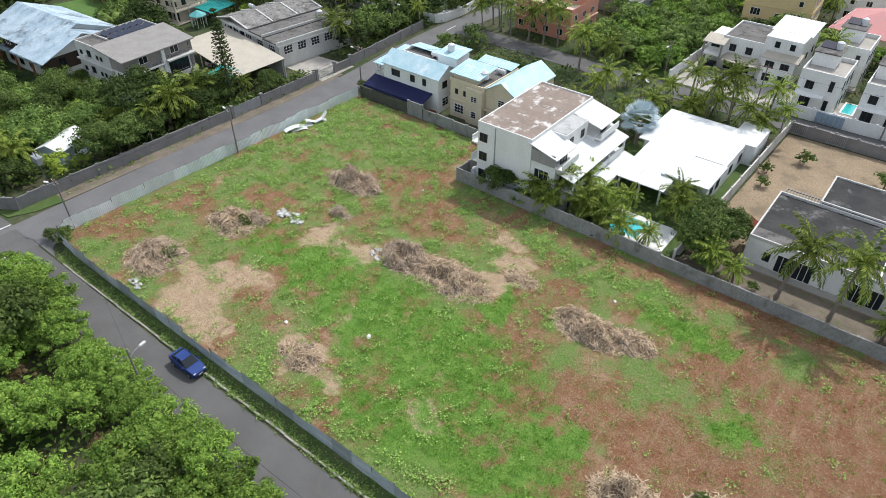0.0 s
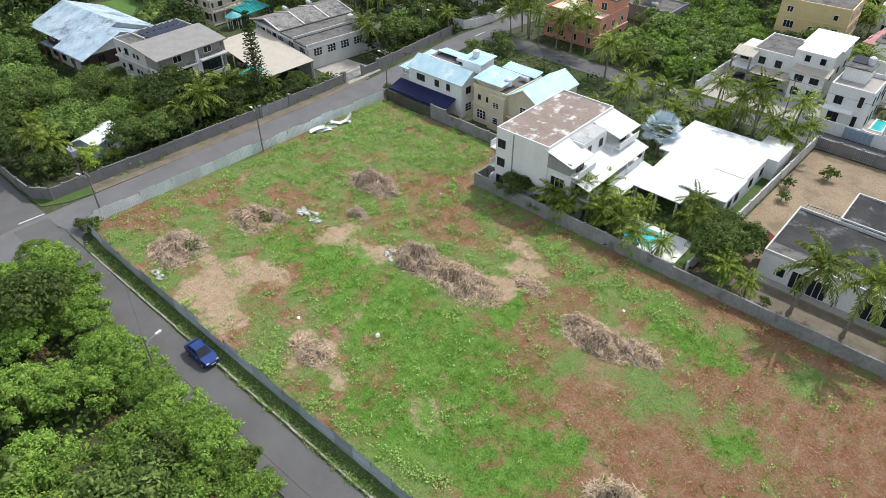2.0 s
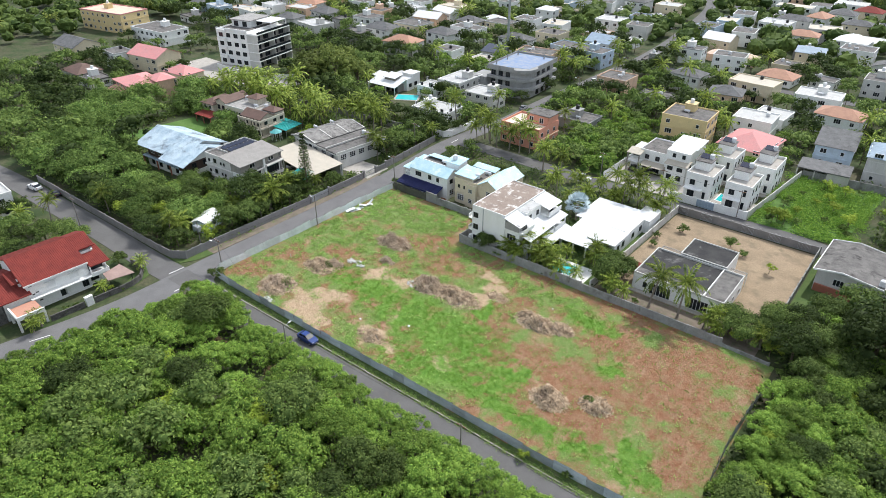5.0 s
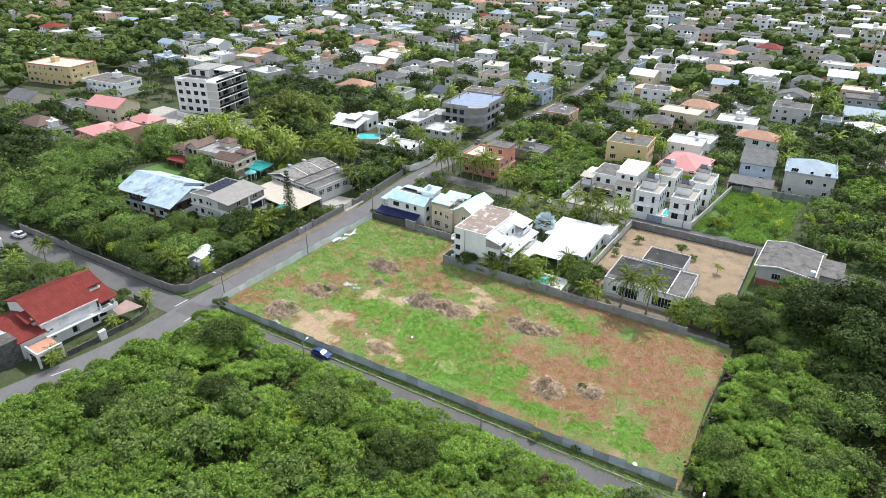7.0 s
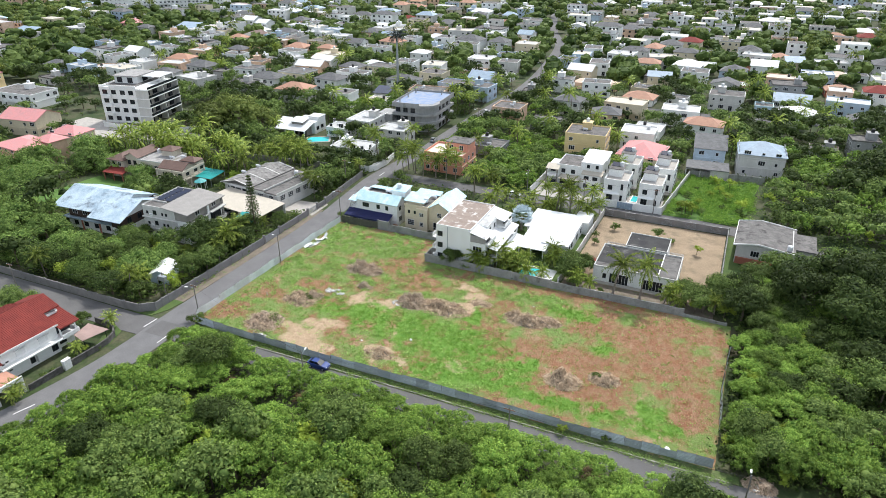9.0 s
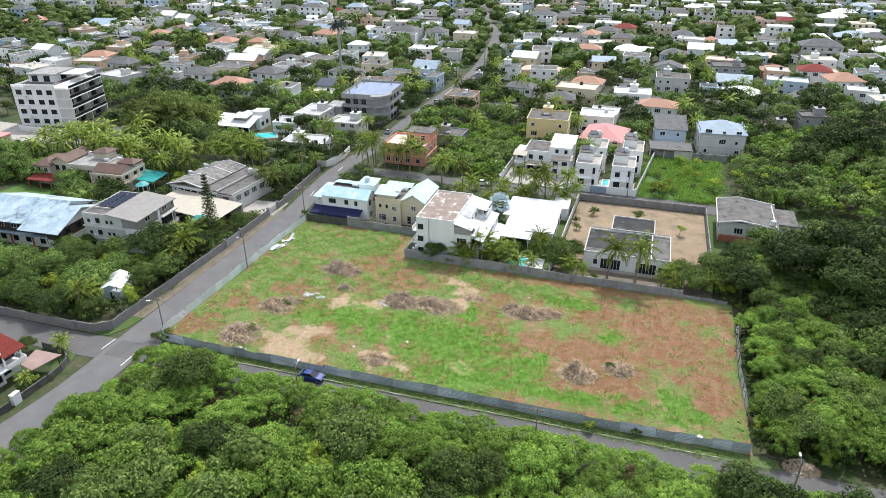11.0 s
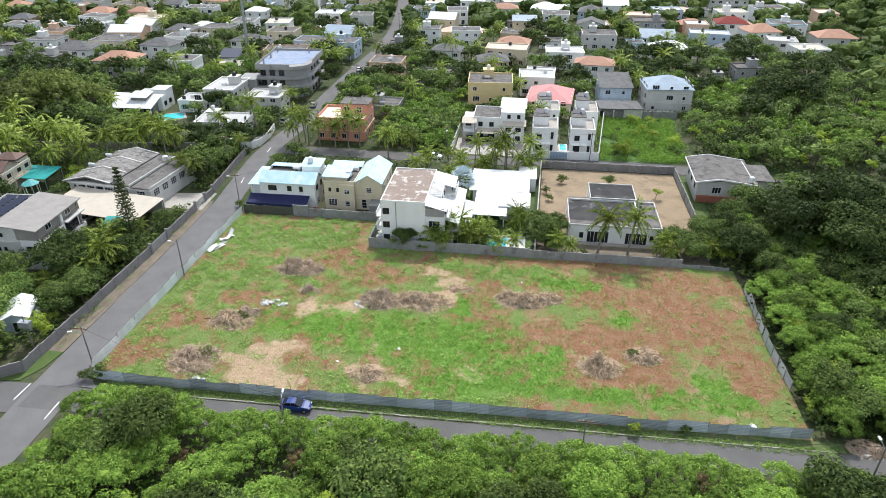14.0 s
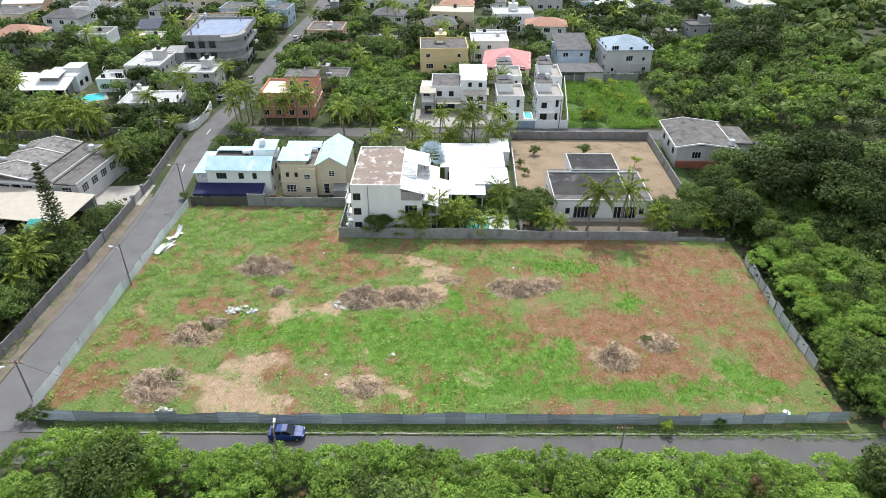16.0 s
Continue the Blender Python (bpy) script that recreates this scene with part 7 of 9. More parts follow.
for x, y in ((-6, -8), (-6, 0), (-6, 8), (5, 8)):
    part("column", boxes((x - 0.2, x + 0.2, y - 0.2, y + 0.2, 10.36, 12.2)), GREYWALL, r)
part("annex", boxes((-14, -8, -12, -4, 0, 6.3)), GREYWALL, r)
take(-34, -9, 133, 158, 0.3)
r = root("house", "peach two-storey house under several pink sheet roofs", "house", pose(-121.5, 53.0, 0, 0, 0, -6), "pink-roofed houses")
part("wall", boxes((-9, 7, -5, 6, 0, 5.8)), PEACH, r)
roof_parts(r, "hip", 16, 11, 5.8, PINKROOF, over=0.9, rise=1.7, x=-1, y=0.5)
part("wall_top", boxes((1.0, 8.6, 3.0, 9.0, 0, 7.0)), PEACH, r)
roof_parts(r, "hip", 7.6, 6.0, 7.0, PINKROOF, over=0.8, rise=1.4, x=4.8, y=6.0)
part("wall_wing", boxes((7, 12.2, -6.5, 2.0, 0, 4.2)), CREAM, r)
roof_parts(r, "flat", 5.2, 8.5, 4.2, CREAM, x=9.6, y=-2.25, deck=CREAMDECK)
part("porch", boxes((-9, 4, -8.6, -5, 0, 2.7)), PEACH, r)
awning(r, -9.6, 4.6, -9.6, -5.0, 2.7, 3.7, PINKROOF, "porch_roof", 0)
awning(r, 3.0, 8.4, -8.4, -4.6, 3.9, 4.7, PINKROOF, "side_roof", 0)
for x in (-7, -3.5, 0, 4):
    window(r, x, -5.0, 4.0, 1.3, 1.2, 0, "white")
    window(r, x, -8.6, 0.8, 1.5, 1.3, 0, "dark")
for y in (-4.5, -1.5):
    window(r, 12.2, y, 1.2, 1.3, 1.2, 90, "white")
window(r, 7.0, 3.5, 4.0, 1.2, 1.2, 90, "white")
take(-133, -107, 42, 64, 0.3)
take(-118, -98, 34, 50, 0.0)
take(-148, -126, 62, 72, 0.0)
house("pink-roofed cream house with a red sheet roof", -152.0, 77.0, 17, 12, 2, CREAM, "gable", PINKROOF, rz=8)
house("small cream house with a pink hipped roof", -125.0, 73.0, 12, 9, 1.5, CREAM, "hip", PINKROOF, rz=4)
house("long yellow three-storey hotel with a red-edged roof", -233.5, 104.0, 30, 16, 3, YELLOW, "flat", PINKROOF, rz=10, deck=PEACHROOF, category="hotel")
house("white two-storey house with arched terraces", -192.0, 103.5, 24, 14, 2, WHITE, "flat", WHITE, rz=4, balcony=True)
r = root("villa", "white villa with wide pale sheet roofs and shady verandas", "villa", pose(-57.5, 118.0, 0, 0, 0, 2), "villas of the town")
part("wall", boxes((-2.0, 7.0, -0.5, 7.2, 0, 4.4)), WHITE, r)
part("wall_tall", boxes((2.4, 7.0, 2.6, 7.2, 4.4, 5.6)), WHITE, r)
part("roof_deck", boxes((-2.2, 2.4, 1.0, 7.4, 4.4, 4.55)), DECKWHITE, r)
part("roof_deck", boxes((2.2, 7.2, 2.4, 7.4, 5.6, 5.75)), WHITEROOF, r)
part("wall_low", boxes((-5.6, 5.4, -3.6, -0.5, 0, 2.6)), TAUPE, r)
awning(r, -6.8, 6.6, -7.0, 1.2, 2.7, 4.7, WHITEROOF, "veranda_roof", 8)
part("dormer", boxes((-1.6, 3.2, -2.8, 1.0, 3.4, 5.0)), TAUPE, r)
awning(r, -2.2, 3.8, -3.6, 1.6, 4.9, 5.5, WHITEROOF, "dormer_roof", 4)
awning(r, -9.6, -5.0, -1.6, 3.2, 3.7, 4.3, WHITEROOF, "side_roof", 4)
for x in (-6.4, -2.2, 2.0, 6.2):
    part("column", boxes((x - 0.12, x + 0.12, -6.8, -6.56, 0, 2.8)), WHITE, r)
for x in (-9.2, -5.6):
    part("column", boxes((x - 0.1, x + 0.1, -1.4, -1.2, 0, 3.8)), FRAMEDARK, r)
for x in (-3.6, 0.0, 3.4):
    window(r, x, -3.6, 0.1, 2.4, 2.2, 0, "dark", "door")
for y in (1.4, 4.6):
    window(r, 7.0, y, 1.2, 1.6, 1.4, 90, "dark")
take(-68, -49, 109, 127, 0.5)
take(-50, -40, 103, 119, 0.0)
take(-44, -33, 96, 110, 0.0)
house("white annex with a flat white roof beside the concrete house", -41.0, 121.5, 8.5, 8, 1.1, WHITE, "flat", WHITE, rz=2, block=False, deck=DECKWHITE)
pool = root("pool", "round-ended turquoise pool beside the white villa", "pool", pose(-45.8, 112.5, 0, 0, 0, 30))
part("coping", boxes((-4.6, 4.6, -3.4, 3.4, -0.1, 0.06)), PAVING, pool)
part("water", boxes((-3.9, 3.9, -2.7, 2.7, 0.0, 0.1)), WATER, pool)
take(-51, -41, 107, 118, 0)
house("two-storey concrete house with a white roof slab", -33.5, 128.0, 9.5, 14, 2, PALE, "flat", WHITE, rz=0, deck=DECKWHITE, balcony=True)
house("low white house with flat white roofs", -24.0, 103.0, 14, 9, 1.2, WHITE, "flat", WHITE, rz=4, deck=DECKWHITE)
house("long pale blue two-storey house with a flat roof", -20.0, 194.0, 25, 10, 2, LBLUE, "flat", LBLUE, rz=-4, balcony=True)
house("concrete house with a white roof slab beside the road", -18.5, 122.5, 11, 9, 1.7, PALE, "flat", PALE, deck=DECKWHITE)
house("grey concrete house behind the coral house", 16.0, 125.5, 13, 9, 1, GREYWALL, "flat", GREYWALL)

mast = root("telecom_mast", "tall grey lattice-like mast disguised as a palm tree", "mast", pose(-47.5, 179.5, 0))
part("pole", tube(bmesh.new(), [(0, 0, 0), (0, 0, 15), (0, 0, 29)], 0.65, 0.42, 12), METAL, mast)
v, f = frond_arrays(np.random.default_rng(3), 22, 5.6, 1.1, -0.3, 12, 1.5, 27.5)
part("crown", array_mesh("crown", v, f, mat("dark_mast_fronds", (0.03, 0.045, 0.04), 0.6)), None, mast)
for k in range(6):
    a = k * math.tau / 6
    part("antenna", boxes((-0.15, 0.15, -0.08, 0.08, 0, 2.0)), WHITE, mast, m=pose(0.9 * math.cos(a), 0.9 * math.sin(a), 26.4, 0, 0, math.degrees(a) + 90))

house("pale grey two-storey house with grey sheet hipped roof", -159.3, 178.6, 13.6, 10.2, 2, PALE, "hip", GREYROOF, rz=-6, balcony=True, ridge="y", block=True)
house("bare concrete two-storey house with weathered flat roof", -140.1, 171.1, 7.0, 7.0, 2, GREYWALL, "flat", DECK, rz=5, balcony=False, ridge="x", block=False)
house("pale grey two-storey house with weathered flat roof", -115.0, 156.1, 11.4, 8.5, 2, PALE, "flat", DECK, rz=3, balcony=True, ridge="x", block=True)
house("white-painted two-storey house with white-coated flat roof", -133.2, 182.5, 12.5, 9.4, 2, WHITE, "flat", DECKWHITE, rz=1, balcony=False, ridge="y", block=True)
house("cream two-storey house with white-coated flat roof", -105.9, 185.5, 15.4, 11.5, 2, CREAM, "flat", DECKWHITE, rz=-1, balcony=True, ridge="x", block=False)
house("white-painted two-storey house with weathered flat roof", -213.2, 234.0, 20.0, 13.0, 2, WHITE, "flat", DECK, rz=-3, balcony=False, ridge="x", block=True)
house("pale grey one-storey house with weathered flat roof", -203.6, 188.5, 15.5, 11.6, 1, PALE, "flat", DECK, rz=-5, balcony=True, ridge="y", block=True)
house("pale grey two-storey house with grey sheet hipped roof", -285.5, 262.0, 9.8, 7.3, 2, PALE, "hip", GREYROOF, rz=6, balcony=False, ridge="x", block=False)
house("pale blue one-storey house with blue-grey lean-to roof", -270.1, 285.1, 17.4, 13.0, 1, LBLUE, "mono", BLUEGREYROOF, rz=4, balcony=True, ridge="x", block=True)
house("cream one-storey house with peach hipped roof", -271.3, 311.1, 9.2, 7.0, 1, CREAM, "hip", PEACHROOF, rz=2, balcony=False, ridge="y", block=True)
house("white-painted two-storey house with beige flat roof", -262.2, 329.4, 17.3, 13.0, 2, WHITE, "flat", DECKBEIGE, rz=0, balcony=True, ridge="x", block=False)
house("white-painted two-storey house with white-coated flat roof", -299.1, 352.4, 13.4, 10.1, 2, WHITE, "flat", DECKWHITE, rz=-2, balcony=False, ridge="x", block=True)
house("white-painted two-storey house with brown gabled roof", -197.0, 267.6, 12.1, 9.1, 2, WHITE, "gable", BROWNROOF, rz=-4, balcony=True, ridge="y", block=True)
house("white-painted one-storey house with white metal hipped roof", -217.1, 300.2, 8.8, 7.0, 1, WHITE, "hip", WHITEROOF, rz=-6, balcony=False, ridge="x", block=False)
house("pale blue two-storey house with turquoise flat roof", -183.2, 271.4, 12.1, 9.1, 2, LBLUE, "flat", BLUEROOF, rz=5, balcony=True, ridge="x", block=True)
house("peach-coloured two-storey house with orange-tiled hipped roof", -146.3, 242.6, 12.3, 9.2, 2, PEACH, "hip", ORANGETILE, rz=3, balcony=False, ridge="y", block=True)
house("peach-coloured two-storey house with orange-tiled hipped roof", -128.8, 246.5, 9.8, 7.4, 2, PEACH, "hip", ORANGETILE, rz=1, balcony=True, ridge="x", block=False)
house("white-painted two-storey house with grey sheet gabled roof", -123.5, 269.5, 11.6, 8.7, 2, WHITE, "gable", GREYROOF, rz=-1, balcony=False, ridge="x", block=True)
house("cream two-storey house with grey sheet hipped roof", -88.0, 207.7, 11.9, 8.9, 2, CREAM, "hip", GREYROOF, rz=-3, balcony=True, ridge="y", block=True)
house("cream two-storey house with white-coated flat roof", -74.1, 213.8, 13.0, 9.8, 2, CREAM, "flat", DECKWHITE, rz=-5, balcony=False, ridge="x", block=False)
house("pale grey one-storey house with dark lean-to roof", -53.6, 177.0, 7.0, 7.0, 1, PALE, "mono", SOLAR, rz=6, balcony=True, ridge="x", block=True)
house("white-painted two-storey house with white metal hipped roof", -72.8, 254.2, 9.7, 7.2, 2, WHITE, "hip", WHITEROOF, rz=4, balcony=False, ridge="y", block=True)
house("white-painted one-storey house with white metal hipped roof", -94.2, 321.2, 12.1, 9.1, 1, WHITE, "hip", WHITEROOF, rz=2, balcony=True, ridge="x", block=False)
house("white-painted two-storey house with grey sheet hipped roof", -100.7, 414.2, 10.2, 7.7, 2, WHITE, "hip", GREYROOF, rz=0, balcony=False, ridge="x", block=True)
house("white-painted two-storey house with weathered flat roof", -67.9, 352.7, 19.4, 13.0, 2, WHITE, "flat", DECK, rz=-2, balcony=True, ridge="y", block=True)
house("white-painted two-storey house with white-coated flat roof", -54.6, 400.7, 17.9, 13.0, 2, WHITE, "flat", DECKWHITE, rz=-4, balcony=False, ridge="x", block=False)
house("pale grey one-storey house with weathered flat roof", -41.9, 278.8, 10.1, 7.5, 1, PALE, "flat", DECK, rz=-6, balcony=True, ridge="x", block=True)
house("white-painted two-storey house with white-coated flat roof", -130.8, 392.7, 15.0, 11.2, 2, WHITE, "flat", DECKWHITE, rz=5, balcony=False, ridge="y", block=True)
house("brick-red one-storey house with red-tiled hipped roof", -148.7, 387.7, 14.9, 11.2, 1, BRICKRED, "hip", REDTILE, rz=3, balcony=True, ridge="x", block=False)
house("white-painted two-storey house with white-coated flat roof", 16.8, 222.8, 9.4, 7.0, 2, WHITE, "flat", DECKWHITE, rz=1, balcony=False, ridge="x", block=True)
house("peach-coloured one-storey house with peach hipped roof", 24.8, 233.7, 8.6, 7.0, 1, PEACH, "hip", PEACHROOF, rz=-1, balcony=True, ridge="y", block=True)
house("peach-coloured one-storey house with peach hipped roof", 36.2, 233.9, 7.4, 7.0, 1, PEACH, "hip", PEACHROOF, rz=-3, balcony=False, ridge="x", block=False)
house("white-painted one-storey house with orange-tiled hipped roof", 53.5, 215.3, 12.9, 9.6, 1, WHITE, "hip", ORANGETILE, rz=-5, balcony=True, ridge="x", block=True)
house("bare concrete one-storey house with weathered flat roof", 6.4, 206.2, 7.0, 7.0, 1, GREYWALL, "flat", DECK, rz=6, balcony=False, ridge="y", block=True)
house("bare concrete one-storey house with weathered flat roof", 27.8, 162.2, 12.8, 9.6, 1, GREYWALL, "flat", DECK, rz=4, balcony=True, ridge="x", block=False)
house("white-painted two-storey house with white-coated flat roof", -35.2, 448.3, 10.5, 7.9, 2, WHITE, "flat", DECKWHITE, rz=2, balcony=False, ridge="x", block=True)
house("white-painted two-storey house with white metal gabled roof", -17.7, 388.1, 9.4, 7.0, 2, WHITE, "gable", WHITEROOF, rz=0, balcony=True, ridge="y", block=True)
house("pale blue two-storey house with weathered flat roof", -18.8, 444.5, 8.7, 7.0, 2, LBLUE, "flat", DECK, rz=-2, balcony=False, ridge="x", block=False)
house("cream two-storey house with beige flat roof", -1.4, 420.4, 11.5, 8.6, 2, CREAM, "flat", DECKBEIGE, rz=-4, balcony=True, ridge="x", block=True)
house("white-painted two-storey house with white-coated flat roof", 9.9, 360.3, 10.2, 7.7, 2, WHITE, "flat", DECKWHITE, rz=-6, balcony=False, ridge="y", block=True)
house("pale grey one-storey house with grey sheet gabled roof", 6.1, 328.9, 12.3, 9.2, 1, PALE, "gable", GREYROOF, rz=5, balcony=True, ridge="x", block=False)
house("white-painted one-storey house with white-coated flat roof", 26.1, 329.0, 10.8, 8.1, 1, WHITE, "flat", DECKWHITE, rz=3, balcony=False, ridge="x", block=True)
house("white-painted two-storey house with weathered flat roof", 20.6, 407.7, 15.9, 11.9, 2, WHITE, "flat", DECK, rz=1, balcony=True, ridge="y", block=True)
house("white-painted two-storey house with weathered flat roof", 41.1, 394.2, 15.3, 11.5, 2, WHITE, "flat", DECK, rz=-1, balcony=False, ridge="x", block=False)
house("bare concrete one-storey house with weathered flat roof", 53.2, 258.5, 9.0, 7.0, 1, GREYWALL, "flat", DECK, rz=-3, balcony=True, ridge="x", block=True)
house("cream two-storey house with red-tiled hipped roof", 60.1, 353.9, 12.6, 9.4, 2, CREAM, "hip", REDTILE, rz=-5, balcony=False, ridge="y", block=True)
house("white-painted one-storey house with white-coated flat roof", 71.8, 336.4, 8.0, 7.0, 1, WHITE, "flat", DECKWHITE, rz=6, balcony=True, ridge="x", block=False)
house("cream two-storey house with white-coated flat roof", 81.5, 362.4, 11.3, 8.4, 2, CREAM, "flat", DECKWHITE, rz=4, balcony=False, ridge="x", block=True)
house("white-painted two-storey house with white-coated flat roof", 74.8, 428.3, 12.9, 9.7, 2, WHITE, "flat", DECKWHITE, rz=2, balcony=True, ridge="y", block=True)
house("white-painted one-storey house with white metal gabled roof", 73.5, 297.1, 9.8, 7.3, 1, WHITE, "gable", WHITEROOF, rz=0, balcony=False, ridge="x", block=False)
house("coral one-storey house with orange-tiled hipped roof", 92.4, 309.2, 7.0, 7.0, 1, ORANGE, "hip", ORANGETILE, rz=-2, balcony=True, ridge="x", block=True)
house("pale grey two-storey house with grey sheet gabled roof", 86.3, 242.8, 11.5, 8.6, 2, PALE, "gable", GREYROOF, rz=-4, balcony=False, ridge="y", block=True)
house("white-painted one-storey house with white-coated flat roof", 68.7, 219.8, 8.9, 7.0, 1, WHITE, "flat", DECKWHITE, rz=-6, balcony=True, ridge="x", block=False)
house("bare concrete two-storey house with weathered flat roof", 112.6, 252.9, 14.7, 11.0, 2, GREYWALL, "flat", DECK, rz=5, balcony=False, ridge="x", block=True)
house("white-painted one-storey house with white metal hipped roof", 115.7, 213.7, 14.0, 10.5, 1, WHITE, "hip", WHITEROOF, rz=3, balcony=True, ridge="y", block=True)
house("pale blue one-storey house with turquoise flat roof", 103.2, 220.3, 7.0, 7.0, 1, LBLUE, "flat", BLUEROOF, rz=1, balcony=False, ridge="x", block=False)
house("white-painted one-storey house with blue-grey flat roof", 120.9, 368.3, 13.9, 10.4, 1, WHITE, "flat", BLUEGREYROOF, rz=-1, balcony=True, ridge="x", block=True)
house("white-painted one-storey house with white metal hipped roof", 145.0, 378.6, 15.4, 11.6, 1, WHITE, "hip", WHITEROOF, rz=-3, balcony=False, ridge="y", block=True)
house("white-painted two-storey house with white-coated flat roof", 140.1, 334.5, 17.8, 13.0, 2, WHITE, "flat", DECKWHITE, rz=-5, balcony=True, ridge="x", block=False)
house("peach-coloured one-storey house with peach hipped roof", 135.0, 297.3, 10.5, 7.9, 1, PEACH, "hip", PEACHROOF, rz=6, balcony=False, ridge="x", block=True)
house("brick-red one-storey house with orange-tiled hipped roof", 133.8, 264.8, 11.8, 8.9, 1, BRICKRED, "hip", ORANGETILE, rz=4, balcony=True, ridge="y", block=True)
house("white-painted one-storey house with white-coated flat roof", 144.0, 301.5, 9.4, 7.1, 1, WHITE, "flat", DECKWHITE, rz=2, balcony=False, ridge="x", block=False)
house("pale grey two-storey house with grey sheet hipped roof", 162.4, 322.2, 20.0, 13.0, 2, PALE, "hip", GREYROOF, rz=0, balcony=True, ridge="x", block=True)
house("white-painted two-storey house with red-tiled hipped roof", 148.6, 253.9, 13.4, 10.0, 2, WHITE, "hip", REDTILE, rz=-2, balcony=False, ridge="y", block=True)
house("white-painted one-storey house with blue-grey hipped roof", 190.0, 377.0, 20.0, 13.0, 1, WHITE, "hip", BLUEGREYROOF, rz=-4, balcony=True, ridge="x", block=False)
house("white-painted two-storey house with turquoise flat roof", 172.4, 254.2, 15.1, 11.3, 2, WHITE, "flat", BLUEROOF, rz=-6, balcony=False, ridge="x", block=True)
house("pale grey one-storey house with grey sheet gabled roof", 136.9, 212.0, 7.3, 7.0, 1, PALE, "gable", GREYROOF, rz=5, balcony=True, ridge="y", block=True)
house("coral one-storey house with orange-tiled hipped roof", 142.2, 430.0, 12.5, 9.4, 1, ORANGE, "hip", ORANGETILE, rz=3, balcony=False, ridge="x", block=False)
house("cream one-storey house with red-tiled hipped roof", 161.7, 435.4, 12.5, 9.4, 1, CREAM, "hip", REDTILE, rz=1, balcony=True, ridge="x", block=True)
house("white-painted two-storey house with white metal hipped roof", 190.0, 436.4, 18.4, 13.0, 2, WHITE, "hip", WHITEROOF, rz=-1, balcony=False, ridge="y", block=True)
house("white-painted two-storey house with white-coated flat roof", 237.2, 459.2, 9.5, 7.1, 2, WHITE, "flat", DECKWHITE, rz=-3, balcony=True, ridge="x", block=False)
house("bare concrete one-storey house with peeling brown flat roof", 122.5, 165.9, 8.7, 7.0, 1, GREYWALL, "flat", DECKBROWN, rz=-5, balcony=False, ridge="x", block=True)
house("bare concrete two-storey house with weathered flat roof", 134.8, 172.6, 8.8, 7.0, 2, GREYWALL, "flat", DECK, rz=6, balcony=True, ridge="y", block=True)
house("cream two-storey house with grey sheet gabled roof", -193.1, 65.1, 16.2, 12.2, 2, CREAM, "gable", GREYROOF, rz=2, balcony=True, ridge="x", block=False)
house("pale grey one-storey house with brown hipped roof", -162.7, 51.8, 13.0, 9.8, 1, PALE, "hip", BROWNROOF, rz=0, balcony=False, ridge="x", block=True)
house("white-painted one-storey house with weathered flat roof", -148.8, 49.6, 10.8, 8.1, 1, WHITE, "flat", DECK, rz=-2, balcony=True, ridge="y", block=True)
house("white-painted two-storey house with white-coated flat roof", -166.8, 69.4, 10.8, 8.1, 2, WHITE, "flat", DECKWHITE, rz=-4, balcony=False, ridge="x", block=False)
house("white-painted two-storey house with red-tiled hipped roof", -366.3, 177.2, 16.1, 12.1, 2, WHITE, "hip", REDTILE, rz=-6, balcony=True, ridge="x", block=True)
house("white-painted two-storey house with weathered flat roof", -307.8, 170.7, 20.0, 13.0, 2, WHITE, "flat", DECK, rz=5, balcony=False, ridge="y", block=True)
house("white-painted one-storey house with white metal hipped roof", -295.5, 132.1, 13.7, 10.3, 1, WHITE, "hip", WHITEROOF, rz=3, balcony=True, ridge="x", block=False)
house("pale grey one-storey house with blue-grey lean-to roof", -357.9, 224.4, 17.3, 12.9, 1, PALE, "mono", BLUEGREYROOF, rz=1, balcony=False, ridge="x", block=True)
house("white-painted two-storey house with weathered flat roof", -243.6, 194.5, 14.5, 10.9, 2, WHITE, "flat", DECK, rz=-1, balcony=True, ridge="y", block=True)
house("white-painted two-storey house with white-coated flat roof", -206.6, 229.3, 17.8, 13.0, 2, WHITE, "flat", DECKWHITE, rz=-3, balcony=False, ridge="x", block=False)
house("pale grey one-storey house with weathered flat roof", -216.8, 137.6, 12.5, 9.4, 1, PALE, "flat", DECK, rz=-5, balcony=True, ridge="x", block=True)
house("white-painted one-storey house with turquoise hipped roof", -437.9, 258.8, 20.0, 13.0, 1, WHITE, "hip", BLUEROOF, rz=6, balcony=False, ridge="y", block=True)
house("pink one-storey house with pink sheet hipped roof", -327.8, 290.2, 14.9, 11.1, 1, PINK, "hip", PINKROOF, rz=4, balcony=True, ridge="x", block=False)
house("white-painted two-storey house with white-coated flat roof", -337.0, 341.2, 20.0, 13.0, 2, WHITE, "flat", DECKWHITE, rz=2, balcony=False, ridge="x", block=True)


# further houses in the gaps of the town
town = random.Random(21)


def gap(x, y, w, d, k=0.62):
    return not any(a - w * k < x < b + w * k and c - d * k < y < e + d * k for a, b, c, e in TAKEN)


